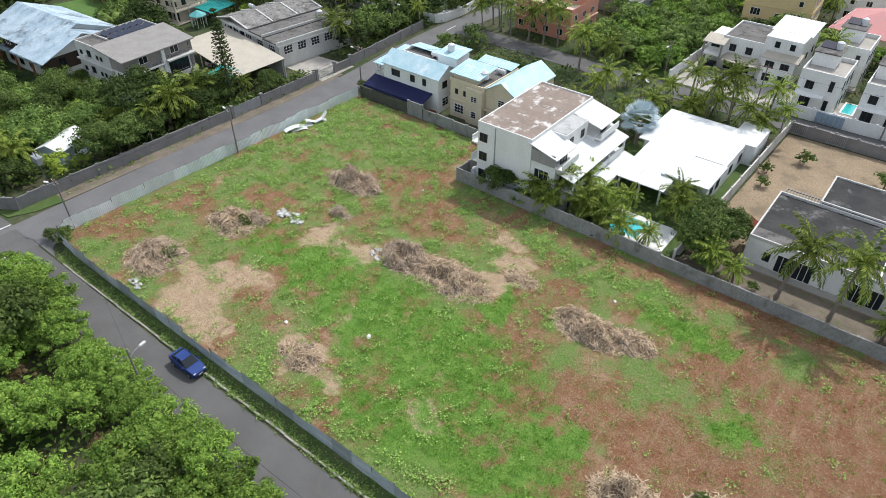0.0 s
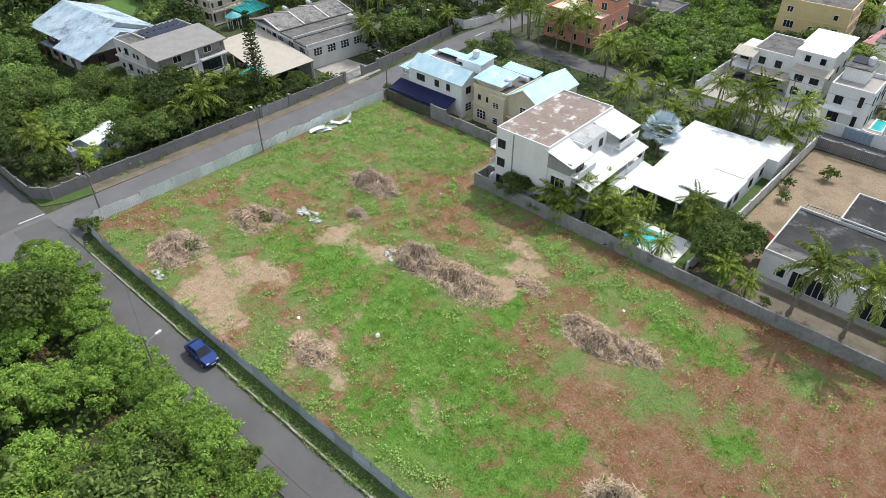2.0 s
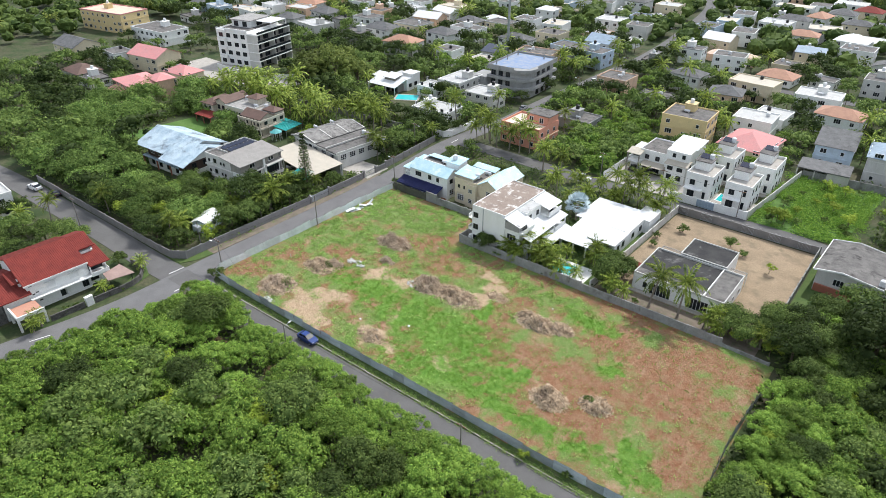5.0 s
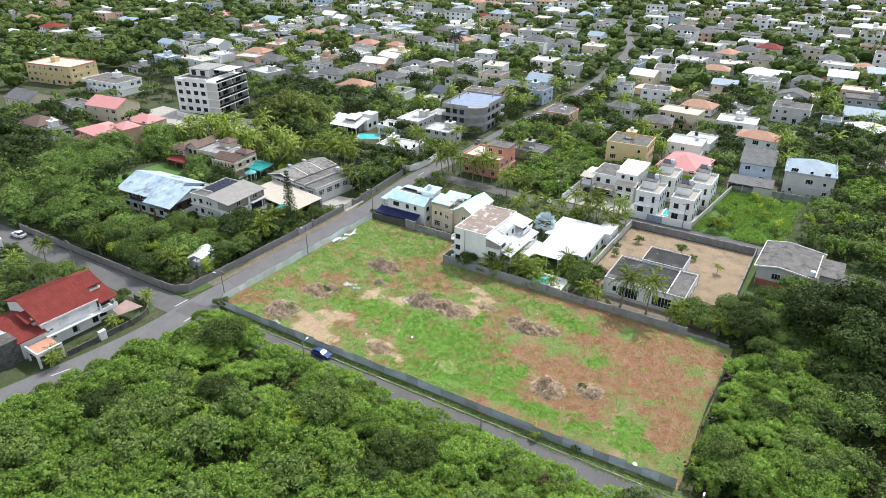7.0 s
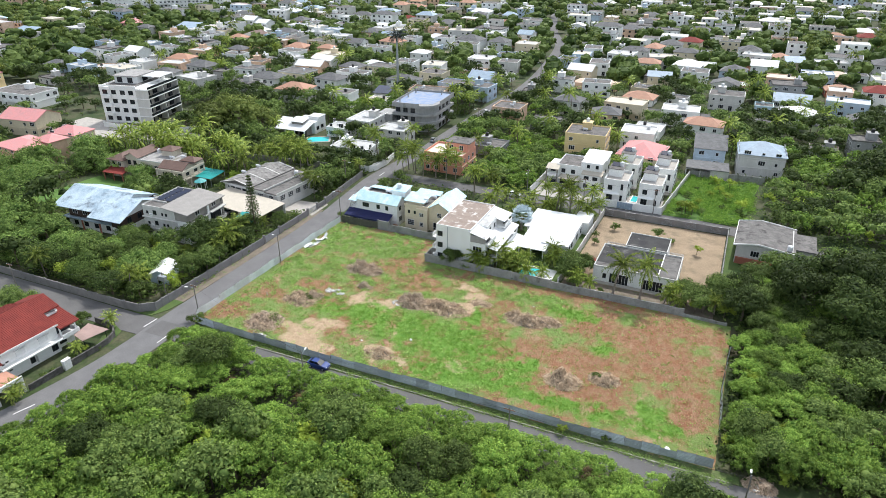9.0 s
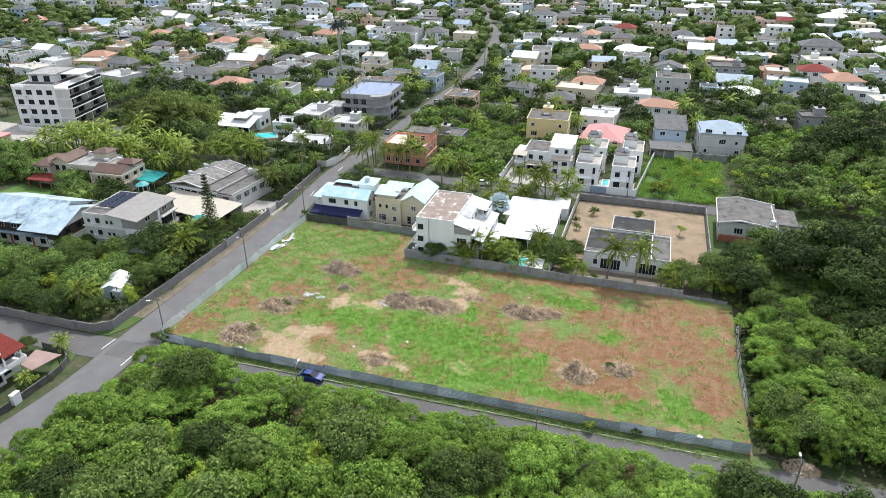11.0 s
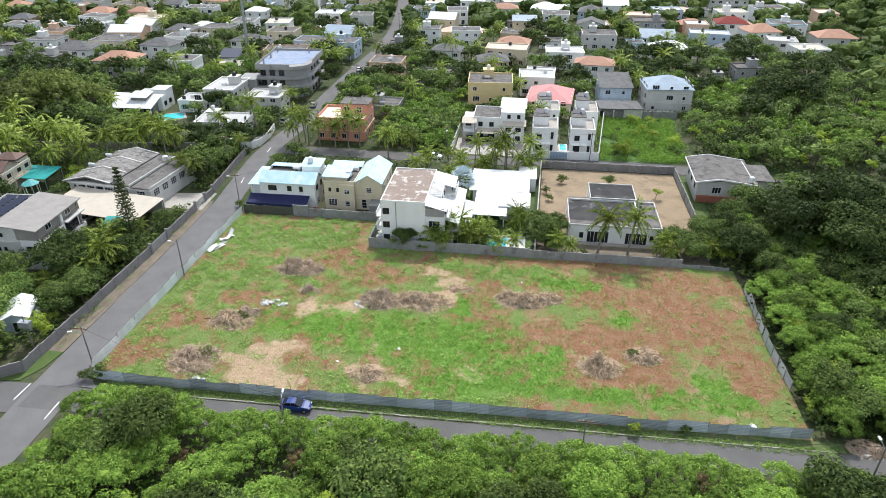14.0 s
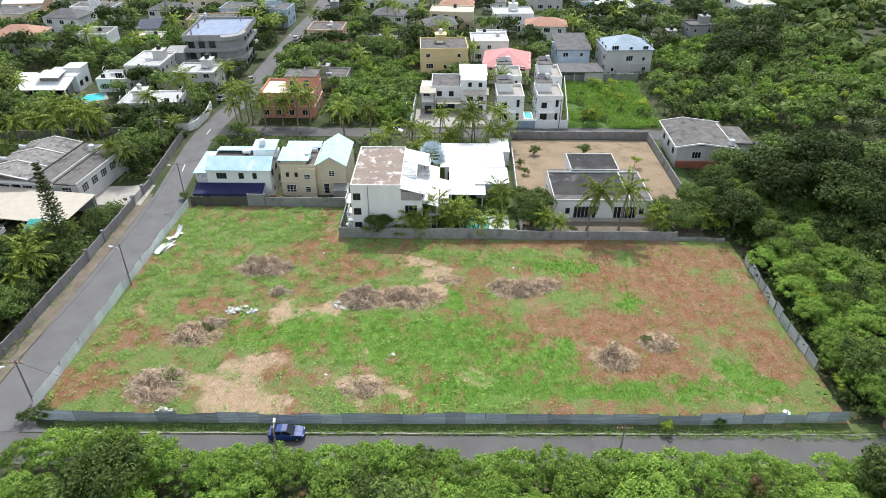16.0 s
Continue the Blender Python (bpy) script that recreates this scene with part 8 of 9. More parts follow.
WALLS = ((WHITE, "white"), (WHITE, "white"), (WHITE, "white"), (WHITE, "white"), (PALE, "pale grey"), (CREAM, "cream"), (PEACH, "peach"), (LBLUE, "pale blue"))
ROOFS = [("flat", DECK, "weathered grey flat roof")] * 7 + [("flat", DECKWHITE, "white flat roof")] * 6 + [("flat", DECKBEIGE, "beige flat roof")] * 3 + [("hip", GREYROOF, "grey hipped roof")] * 3 + [("hip", WHITEROOF, "white hipped roof")] * 2 + \
    [("gable", WHITEROOF, "white gabled roof"), ("gable", BLUEGREYROOF, "blue-grey gabled roof"), ("hip", ORANGETILE, "orange hipped roof")]
made = 0
for i in range(4000):
    x, y = town.uniform(-330, 200), town.uniform(150, 340)
    if y < -60 - 0.52 * (x - 15) or x > 120 + y * 0.28 or x < -262 or (x > 84 and y < 205):
        continue
    w, d = town.uniform(9, 16), town.uniform(8, 12)
    if not gap(x, y, w, d, 0.74):
        continue
    wall, wname = town.choice(WALLS)
    roof, rmat, rname = town.choice(ROOFS)
    floors = town.choice((1, 2, 2, 2))
    house(f"distant {wname} {('one', 'two')[floors - 1]}-storey house with {rname}", x, y, w, d, floors, wall, roof, wall if roof == "flat" else rmat, rz=town.uniform(-12, 12), sides="S", balcony=town.random() < 0.3, block=town.random() < 0.22, deck=rmat if roof == "flat" else None)
    made += 1
    if made >= 150:
        break

house("large white six-storey apartment complex far off", -398, 386, 96, 15, 6, WHITE, "flat", WHITE, rz=36, sides="S", balcony=True, deck=DECKWHITE, category="apartment building")
take(-440, -355, 350, 420, 0)

# the houses past those, a few pixels each, joined by wall colour
FAR = {}
for i in range(6000):
    x, y = town.uniform(-680, 330), town.uniform(120, 760)
    if (y < 335 and x > -325) or y < -80 - 0.52 * (x - 15) or x > 150 + y * 0.28 or (x < -255 and y < 340 and town.random() < 0.9):
        continue
    w, d = town.uniform(9, 18), town.uniform(8, 13)
    if not gap(x, y, w, d, 0.72):
        continue
    take(x - w / 2, x + w / 2, y - d / 2, y + d / 2, 1.0)
    wall = town.choice(WALLS)[0]
    roof, rmat, _ = town.choice(ROOFS)
    h = 3.0 * town.choice((1, 2, 2, 2, 3))
    bm, index = FAR.setdefault(wall.name, (bmesh.new(), {}))
    box(bm, x - w / 2, x + w / 2, y - d / 2, y + d / 2, 0, h)
    mats_of = index.setdefault("mats", [wall, GLASS])
    if rmat not in mats_of:
        mats_of.append(rmat)
    if roof == "flat":
        fs = box_faces(bm, x - w / 2 + 0.3, x + w / 2 - 0.3, y - d / 2 + 0.3, y + d / 2 - 0.3, h, h + 0.12)
        if town.random() < 0.25:
            bx = x + town.uniform(-w / 4, w / 4)
            box(bm, bx - 1.5, bx + 1.5, y - 1, y + 2.5, h + 0.12, h + 2.4)
    else:
        before = set(bm.faces)
        top = [(x - w * 0.22, y), (x + w * 0.22, y), (x + w * 0.22, y + 0.2), (x - w * 0.22, y + 0.2)]
        prism(bm, [(x - w / 2 - 0.5, y - d / 2 - 0.5), (x + w / 2 + 0.5, y - d / 2 - 0.5), (x + w / 2 + 0.5, y + d / 2 + 0.5), (x - w / 2 - 0.5, y + d / 2 + 0.5)], h, h + 2.2, top)
        fs = [f for f in bm.faces if f not in before]
    for f in fs:
        f.material_index = mats_of.index(rmat)
    for z in np.arange(1.0, h - 1, 3.0):
        k = int(w / 3.5)
        for q in range(k):
            wx = x - w / 2 + w * (q + 0.5) / k
            for f in box_faces(bm, wx - 0.7, wx + 0.7, y - d / 2 - 0.06, y - d / 2, z, z + 1.3):
                f.material_index = 1
for key, (bm, index) in FAR.items():
    me = mesh_of("distant_houses", bm, *index["mats"])
    tagged(new("distant_houses", me), "distant " + key.replace("_", " ") + " houses of the far town", "houses", kind="stuff")


# ---- plants by name ----
for x, y, s in ((76.2, 45.4, 1.15), (81.9, 45.5, 1.1)):
    plant("palm", x, y, s, "coconut palm in the strip between bungalow and wall", True)
for k, x, y, s in (("short_palm", 46.0, 44.6, 1.0), ("palm", 48.6, 45.6, 0.55), ("short_palm", 51.0, 44.4, 1.0), ("palm", 52.4, 47.2, 0.6), ("short_palm", 49.6, 48.6, 1.1), ("short_palm", 44.2, 43.6, 1.0), ("short_palm", 54.0, 44.0, 1.0), ("palm", 60.0, 52.6, 0.75),
                   ("short_palm", 57.6, 43.6, 0.95), ("short_palm", 68.4, 44.4, 0.8), ("short_palm", 71.4, 44.2, 0.7), ("short_palm", 87.0, 44.6, 0.8), ("short_palm", 89.4, 44.8, 0.7), ("short_palm", 61.4, 80.4, 1.1), ("palm", 47.0, 75.5, 0.8), ("palm", 36.5, 66.0, 0.8),
                   ("palm", 39.5, 72.5, 0.85), ("palm", 43.0, 78.5, 0.8), ("palm", 35.0, 76.0, 0.8), ("short_palm", 50.5, 79.5, 1.0), ("palm", 53.5, 80.5, 0.9), ("palm", 57.0, 82.0, 0.95), ("palm", 59.5, 79.0, 0.85), ("palm", 62.0, 84.0, 0.9), ("palm", 65.0, 82.0, 0.7),
                   ("palm", 6.4, 94.0, 0.9), ("palm", 10.5, 94.6, 1.0), ("palm", 14.1, 94.6, 1.05), ("palm", 26.5, 87.4, 1.1), ("palm", 33.0, 86.0, 1.0), ("palm", 17.0, 95.5, 0.9), ("short_palm", -16.2, 33.4, 1.4), ("short_palm", -14.2, 25.5, 1.5), ("palm", -13.8, 22.0, 0.6),
                   ("short_palm", -20.0, 4.0, 1.2), ("palm", -44.0, -0.5, 0.8), ("palm", -18.5, 67.0, 0.9), ("palm", -14.8, 64.5, 0.8)):
    plant(k, x, y, s, single=True)
for k, x, y, s in (("broad", 38.2, 42.9, 0.62), ("bush", 42.0, 43.4, 1.2), ("broad", 66.2, 47.2, 0.82), ("broad", 68.4, 45.2, 0.58), ("broad", 91.2, 47.0, 0.85), ("broad", 94.8, 45.2, 0.7), ("broad", 96.6, 49.5, 0.8), ("lime", 93.2, 44.0, 0.8), ("broad", 97.4, 54.5, 0.8), ("broad", 60.6, 56.0, 0.5), ("bush", 73.5, 44.6, 0.7), ("bush", 66.6, 72, 1.0), ("bush", 67.0, 68, 0.9), ("bush", 70.0, 78.6, 1.2),
                   ("broad", 81.0, 78.5, 0.45), ("lime", 91.0, 72.5, 0.7), ("bush", 84.5, 76.0, 1.1), ("lime", 77.6, -1.9, 0.5), ("bush", 84.4, -0.9, 0.7), ("lime", 99.0, 44.5, 1.0), ("bush", 1.6, -0.6, 1.2), ("bush", 0.2, -1.4, 0.9), 
                   ("broad", 24.0, 71.5, 0.7), ("broad", 20.0, 74.5, 0.8), ("broad", 14.0, 74.0, 0.75), ("bush", -0.2, 56.0, 1.0), ("broad", -14.5, 76.0, 0.9), ("broad", -16.0, 82.0, 1.0), ("broad", -15.5, 71.0, 0.6), ("bush", -16.8, 3.6, 1.7), ("bush", -12.6, 47.0, 1.2),
                   ("broad", -38.5, 24.0, 0.6)):
    plant(k, x, y, s, single=True)
for k, x, y, s in (("broad", 66.4, 47.6, 0.95), ("broad", 67.6, 52.4, 0.8), ("broad", 64.6, 53.6, 0.7), ("broad", 90.6, 48.2, 0.85), ("broad", 95.4, 48.6, 0.8), ("lime", 93.2, 45.4, 0.8), ("broad", 98.0, 51.0, 0.9), ("short_palm", 88.4, 45.6, 0.9), ("short_palm", 97.0, 45.8, 0.9)):
    plant(k, x, y, s, single=True)
plant("silver", 47.6, 68.2, 1.15, single=True)
plant("pine", -15.2, 38.4, 1.05, single=True)

# ---- woods and gardens ----
def south_wood(x, y):
    edge = -9.2 - 0.9 * math.sin(x * 0.45)
    west = 6.0 if y > -14 else 6.0 + (y + 14) * 0.2
    return y < edge + 1.2 and x > west


for x, y, s in ((4.0, -8.2, 0.72), (7.6, -8.0, 0.92), (11.4, -8.2, 1.02), (15.2, -8.8, 1.02), (19.0, -9.4, 1.0), (5.6, -12.5, 0.72), (5.2, -17.0, 0.72), (4.2, -21.5, 0.75), (3.2, -26.0, 0.75), (2.2, -30.5, 0.78), (1.2, -35.0, 0.78), (0.0, -39.5, 0.8), (-1.0, -44.0, 0.8)):
    plant("scrub", x, y, s, single=True)
for i in range(30):
    x = 18 + i * 3.4 + plant_rng.uniform(-0.8, 0.8)
    plant("scrub", x, -9.9 + plant_rng.uniform(-0.6, 0.6), plant_rng.uniform(0.72, 0.98))
for x, y, s in ((27, -24, 0.9), (62, -25, 0.85), (14, -37, 0.95), (92, -30, 0.95)):
    plant("dark", x, y, s, "dark round tree standing in the light thicket", True)
for x, y, s in ((50, -12.5, 1.2), (58, -19, 1.1), (33, -19, 0.9), (36, -14, 0.9), (71, -13, 1.2), (43, -26, 1.0), (84, -12.5, 1.2), (22, -15, 0.9), (66, -33, 1.2)):
    plant("dry", x, y, s, single=True)
for x, y, s in ((41, -21, 1.25), (44, -23.5, 1.3), (54, -29, 1.3), (30, -29, 1.2), (73, -22, 1.2), (20, -24, 1.1), (87, -22, 1.3), (63, -15, 1.1)):
    plant("lime", x, y, s, single=True)
thicket(["dark", "dark", "dark", "broad"], 97, 124, -40, -8, 900, 0.8, 1.15, 0.55, None, 34)
thicket(["scrub"] * 9 + ["broad", "broad"], -14, 122, -64, -9, 5000, 0.85, 1.25, 0.55, south_wood, 270)
thicket(["scrub", "scrub", "broad"], -8, 150, -96, -62, 3000, 1.0, 1.45, 0.7, None, 110)


def east_wood(x, y):
    return x > 103.2 or (x > 98.5 and 42.5 < y < 58)


for x, y, s in ((113.5, 52.5, 1.5), (120.5, 47.0, 1.6), (121.5, 57.0, 1.7), (129.0, 51.5, 1.6), (114.5, 60.5, 1.35)):
    plant("dark", x, y, s * 0.98, "wide umbrella-shaped tree with dark green leaves", True)
thicket(["lime", "bush", "scrub", "scrub", "scrub", "broad"], 101.6, 116, -2, 46, 1500, 0.65, 1.05, 0.55, None, 76)
thicket(["broad", "scrub", "broad", "dark", "scrub"], 98, 120, -2, 60, 1500, 0.7, 1.05, 0.55, east_wood, 60)
thicket(["dark", "broad", "dark", "broad", "scrub"], 98, 172, -2, 80, 4000, 0.8, 1.2, 0.55, east_wood, 150)
thicket(["scrub", "broad", "scrub", "broad", "lime"], 101, 180, 92, 150, 2500, 0.8, 1.15, 0.6, lambda x, y: x > 104 or y > 131, 130)

for x, y, s in ((135.8, 145.0, 1.5), (143.0, 141.0, 1.4), (131.0, 139.0, 1.2)):
    plant("dark", x, y, s, "wide umbrella-shaped tree with dark green leaves", True)
r = root("dead_tree", "bare grey dead tree with branching limbs", "tree", pose(125.6, 130.5, 0, 0, 0, 20))
part("trunk", trunk_mesh("trunk", np.random.default_rng(77), 8.5, 0.3, 14, 5.0, mat("dead_bark", (0.42, 0.39, 0.36), 0.9, (0.3, 0.28, 0.26))), None, r)
# gardens south of the side road
for k, x, y, s in (("broad", -19.5, -11.2, 0.5), ("short_palm", -12.6, -9.6, 0.7), ("short_palm", -9.9, -31.6, 0.7), ("short_palm", -8.9, -33.4, 0.6), ("bush", -10.6, -26.5, 0.8), ("bush", -10.4, -24.8, 0.7), ("bush", -10.9, -20.0, 0.8), ("lime", -10.6, -17.6, 0.4),
                   ("bush", -9.3, -16.0, 0.6), ("short_palm", -11.2, -19.0, 0.55), ("palm", -18.6, 0.8, 0.72), ("broad", -33, -13, 0.8), ("broad", -40, -17, 0.95), ("broad", -37, -24, 0.9), ("palm", -46, -13, 0.8), ("palm", -51, -17, 0.75), ("broad", -46, -25, 0.9)):
    plant(k, x, y, s, single=True)
thicket(["broad", "broad", "dark"], -150, -29, -60, -8, 2500, 0.7, 1.1, 0.62, None, 90)
# gardens west of the road
for x, y, s in ((-61.0, 13.0, 1.25), (-74.0, 14.5, 1.35), (-47.5, 10.0, 1.15), (-47.0, 2.0, 1.15), (-24.5, 9.2, 1.1), (-23.6, 16.0, 0.85), (-69.0, 4.5, 1.25), (-98, 32.3, 1.35), (-96, 22.5, 1.3), (-101, 40, 1.3), (-95, 56.5, 1.3), (-85, 58, 1.2), (-63.5, 46, 1.0), (-72, 55, 1.1),
                (-36.5, 13.5, 0.9), (-34.5, 3.0, 0.95), (-17.0, 19.4, 0.7), (-60.0, 3.5, 1.1), (-84, 12, 1.4), (-108, 28, 1.4), (-110, 48, 1.4), (-84, 22, 1.0), (-106, 64, 1.3), (-118, 38, 1.4), (-82, 2, 1.3), (-95, 8, 1.3), (-120, 56, 1.3), (-74, 62, 0.9)):
    plant("dome", x, y, s, single=True)
thicket(["broad", "dark", "broad", "lime"], -44, -11.5, 0, 30, 1500, 0.7, 1.3, 0.68, None, 40)
thicket(["dark", "broad", "broad"], -110, -38, 0, 50, 2500, 1.0, 1.65, 0.78, None, 80)
thicket(["broad", "dark", "broad"], -190, -100, 0, 66, 3000, 0.8, 1.2, 0.75, None, 90)
# trees along the roadside wall and round the pool
for k in range(26):
    plant(plant_rng.choice(["broad", "broad", "dark", "short_palm", "bush"]), plant_rng.uniform(-20.5, -11.4), 15 + k * 1.15, plant_rng.uniform(0.55, 0.85), single=True)
for k in range(26):
    x, y = plant_rng.uniform(43.5, 63.2), plant_rng.uniform(43.4, 53.0)
    if not (53.4 < x < 59.4 and 44.8 < y < 50.0):
        plant(plant_rng.choice(["short_palm", "short_palm", "bush", "bush"]), x, y, plant_rng.uniform(0.55, 0.8), single=True)
for k in range(11):
    plant(plant_rng.choice(["palm", "short_palm", "bush", "bush"]), plant_rng.uniform(33, 47.5), plant_rng.uniform(62, 87), plant_rng.uniform(0.55, 0.85), single=True)
# the palm garden behind the houses
thicket(["palm"], -100, -22, 66, 86, 1800, 0.85, 1.15, 0.62, None, 54)
thicket(["bush", "lime", "bush"], -66, -36, 40, 66, 500, 0.7, 1.3, 0.6, None, 26)
thicket(["broad", "dark", "bush"], -205, -100, 64, 140, 1500, 0.6, 1.0, 0.75, None, 80)
thicket(["broad", "dark"], -34, -12, 72, 110, 500, 0.8, 1.1, 0.7, None, 16)
thicket(["broad", "dark"], -104, -30, 92, 135, 900, 0.8, 1.3, 0.72, None, 46)
for k in range(26):
    y = plant_rng.uniform(96, 127)
    plant(plant_rng.choice(["bush", "bush", "lime"]), plant_rng.uniform(83 + (y - 96) * 0.1, 101), y, plant_rng.uniform(0.6, 1.2), single=True)
# the wooded plot behind the back street
thicket(["scrub", "scrub", "broad"], 18, 41, 95, 126, 900, 0.75, 1.0, 0.6, None, 42)
thicket(["bush", "scrub", "lime", "scrub"], 19, 44, 96, 142, 900, 0.6, 0.85, 0.55, None, 46)
for x, y, s in ((-84, 100, 2.0), (-76, 106, 2.1), (-90, 108, 1.9), (-82, 114, 2.0), (-70, 112, 1.7), (-92, 118, 1.8)):
    plant("olive", x, y, s, "", True)
for k, x, y, s in (("dark", -13.6, 67, 0.7), ("broad", -14.5, 73.5, 0.75), ("broad", -13.2, 80, 0.75), ("palm", -11.8, 86, 0.7), ("palm", 0.2, 92.5, 0.8), ("palm", 1.5, 97, 0.85), ("broad", 1.8, 86.8, 0.6), ("broad", 5.2, 84.0, 0.55), ("broad", -0.4, 80.5, 0.5), ("bush", 3.0, 81.0, 1.2), ("broad", 39.6, 43.3, 0.66), ("bush", 42.6, 43.2, 1.3),
                   ("broad", -11.0, 97.5, 0.7), ("dark", -12.4, 111, 0.8), ("palm", -9.6, 117, 0.9), ("broad", 1.2, 121, 0.6), ("broad", 1.0, 140, 0.8), ("broad", -10.2, 133, 0.8), ("dark", 2.4, 150, 0.8), ("dark", -10.6, 150, 0.8), ("broad", -9.6, 166, 0.8), ("broad", 4.0, 170, 0.8), ("palm", 3.2, 180, 0.9), ("broad", -8.8, 184, 0.8)):
    plant(k, x, y, s, single=True)
thicket(["palm", "short_palm"], 44, 64.5, 79, 87.5, 400, 0.75, 1.0, 0.8, None, 6)
thicket(["broad", "dark", "broad", "scrub", "dark", "broad", "dark", "broad", "scrub", "dark", "broad"], -60, 150, 93, 175, 5000, 0.75, 1.3, 0.72, None, 230)
thicket(["broad", "dark", "broad", "dark", "broad", "dark", "dark", "broad"], -230, 170, 130, 240, 8000, 0.75, 1.35, 0.78, None, 480)
thicket(["palm"], -60, 98, 93, 175, 400, 0.8, 1.15, 0.6, None, 22)
thicket(["palm"], -200, 130, 175, 240, 400, 0.8, 1.15, 0.6, None, 40)

# every plant past the nearest few hundred, joined by kind
def mesh_arrays(me):
    v = np.empty(len(me.vertices) * 3)
    me.vertices.foreach_get("co", v)
    return v.reshape(-1, 3), np.array([tuple(p.vertices) for p in me.polygons])


WOODS = {"dome": ("garden_domes", "large rounded tree crowns of the gardens", DOMELEAF), "dry": ("dry_scrub", "withered brown bushes in the thicket", DRYLEAF), "scrub": ("scrub_thicket", "dense light green scrub filling the thicket", SCRUB), "broad": ("garden_trees", "round green tree crowns filling the gardens", MIDLEAF), "dark": ("dark_woods", "dense dark green tree crowns of the woods", DARKLEAF),
         "palm": ("palm_groves", "palm crowns standing over the gardens", PALMLEAF), "short_palm": ("palm_scrub", "young palm crowns among gardens", PALMLEAF), "lime": ("lime_scrub", "yellow-green scrub at the edge of the woods", LIMELEAF), "bush": ("garden_bushes", "low green bushes of the gardens", MIDLEAF)}
ARR = {}
stems = bmesh.new()
for kind, rows in BULK.items():
    V, F, n = [], [], 0
    for x, y, s, turn, tall, variant in rows:
        near = -62 < y < 66 and -50 < x < 135
        key = (kind, variant, near, near and x > 116)
        if key not in ARR:
            crown = dict(make_kind(kind, variant))["crown"]
            step, grow = (2, 1.3) if "palm" in kind else (((3 if x > 116 else 2), 1.3) if near else (8, 2.05))
            if (kind, variant) in CROWNS:
                cv, cf, v, f = CROWNS[(kind, variant)]
                if not near or x > 116:
                    skip, swell = (2, 1.25) if near else (3, 1.5)
                    cv = cv.reshape(-1, len(BALL_V), 3)[::skip]
                    mid = cv.mean(1, keepdims=True)
                    cv = (mid + (cv - mid) * swell).reshape(-1, 3)
                    cf = np.concatenate([BALL_F + i * len(BALL_V) for i in range(len(cv) // len(BALL_V))])
            else:
                v, f = mesh_arrays(crown)
                cv, cf = np.zeros((0, 3)), np.zeros((0, 4), int)
            q = v.reshape(-1, 4, 3)[::step]
            c = q.mean(1, keepdims=True)
            v = np.concatenate([cv, (c + (q - c) * grow).reshape(-1, 3)])
            f = np.concatenate([cf, np.arange(4 * len(q)).reshape(-1, 4) + len(cv)])
            ARR[key] = (v, f)
        v, f = ARR[key]
        a = radians(turn)
        m = np.array([[math.cos(a), -math.sin(a), 0], [math.sin(a), math.cos(a), 0], [0, 0, tall]]) * s
        V.append(v @ m.T + (x, y, 0)), F.append(f + n)
        n += len(v)
        h = {"palm": 7.2, "short_palm": 3.4, "bush": 0.8, "lime": 2.0}.get(kind, 4.2) * s
        tube(stems, [(x, y, -0.1), (x, y, h)], 0.18, 0.11, 4)
    name, label, m = WOODS[kind]
    me = array_mesh(name, np.concatenate(V), np.concatenate(F), m)
    me.polygons.foreach_set("use_smooth", [True] * len(me.polygons))
    tagged(new(name, me), label, "trees", kind="stuff")
tagged(part("tree_trunks", stems, BARK), "grey-brown trunks of the crowded trees", "trunks", kind="stuff")

# the far town: trees and palms too many to count
rng = np.random.default_rng(11)
CV, CF, cn = [], [], 0
V, F, n = [], [], 0
PV, PF, pn = [], [], 0
proto = [far_crown(50 + i, 3.8, 6.4) for i in range(6)] + [far_crown(60 + i, 4.2, 6.8, 1, 1) for i in range(6)]
pproto = [frond_arrays(np.random.default_rng(90 + i), 11, 3.9, 1.2, -0.4, 4, 1.3, 8.0) for i in range(3)]
placed = 0
for i in range(40000):
    x, y = rng.uniform(-720, 400), rng.uniform(40, 820)
    if y < 240 and -230 < x < 170:
        continue
    if y < -95 - 0.52 * (x - 15) or x > 190 + y * 0.3:
        continue
    if not free(x, y, 0.7, 0.0):
        continue
    a, s = rng.uniform(0, math.tau), rng.uniform(0.65, 1.45)
    m = np.array([[math.cos(a), -math.sin(a), 0], [math.sin(a), math.cos(a), 0], [0, 0, 1]]) * s
    if rng.random() < 0.09:
        v, f = pproto[i % 3]
        PV.append(v @ m.T + (x, y, 0)), PF.append(f + pn)
        pn += len(v)
    else:
        c, t, v, f = proto[i % 6 + (6 if y > 400 or x < -330 else 0)]
        CV.append(c @ m.T + (x, y, 0)), CF.append(t + cn)
        cn += len(c)
        V.append(v @ m.T + (x, y, 0)), F.append(f + n)
        n += len(v)
    placed += 1
    if placed > 8200:
        break
tagged(new("far_tree_mass", array_mesh("far_tree_mass", np.concatenate(CV), np.concatenate(CF), MIDLEAF)), "massed tree crowns between the houses of the far town", "trees", kind="stuff")
tagged(new("far_woods", array_mesh("far_woods", np.concatenate(V), np.concatenate(F), MIDLEAF)), "leafy tree crowns between the houses of the far town", "trees", kind="stuff")
tagged(new("far_palms", array_mesh("far_palms", np.concatenate(PV), np.concatenate(PF), PALMLEAF)), "palm crowns scattered over the far town", "palms", kind="stuff")


# ---- things on the plot ----


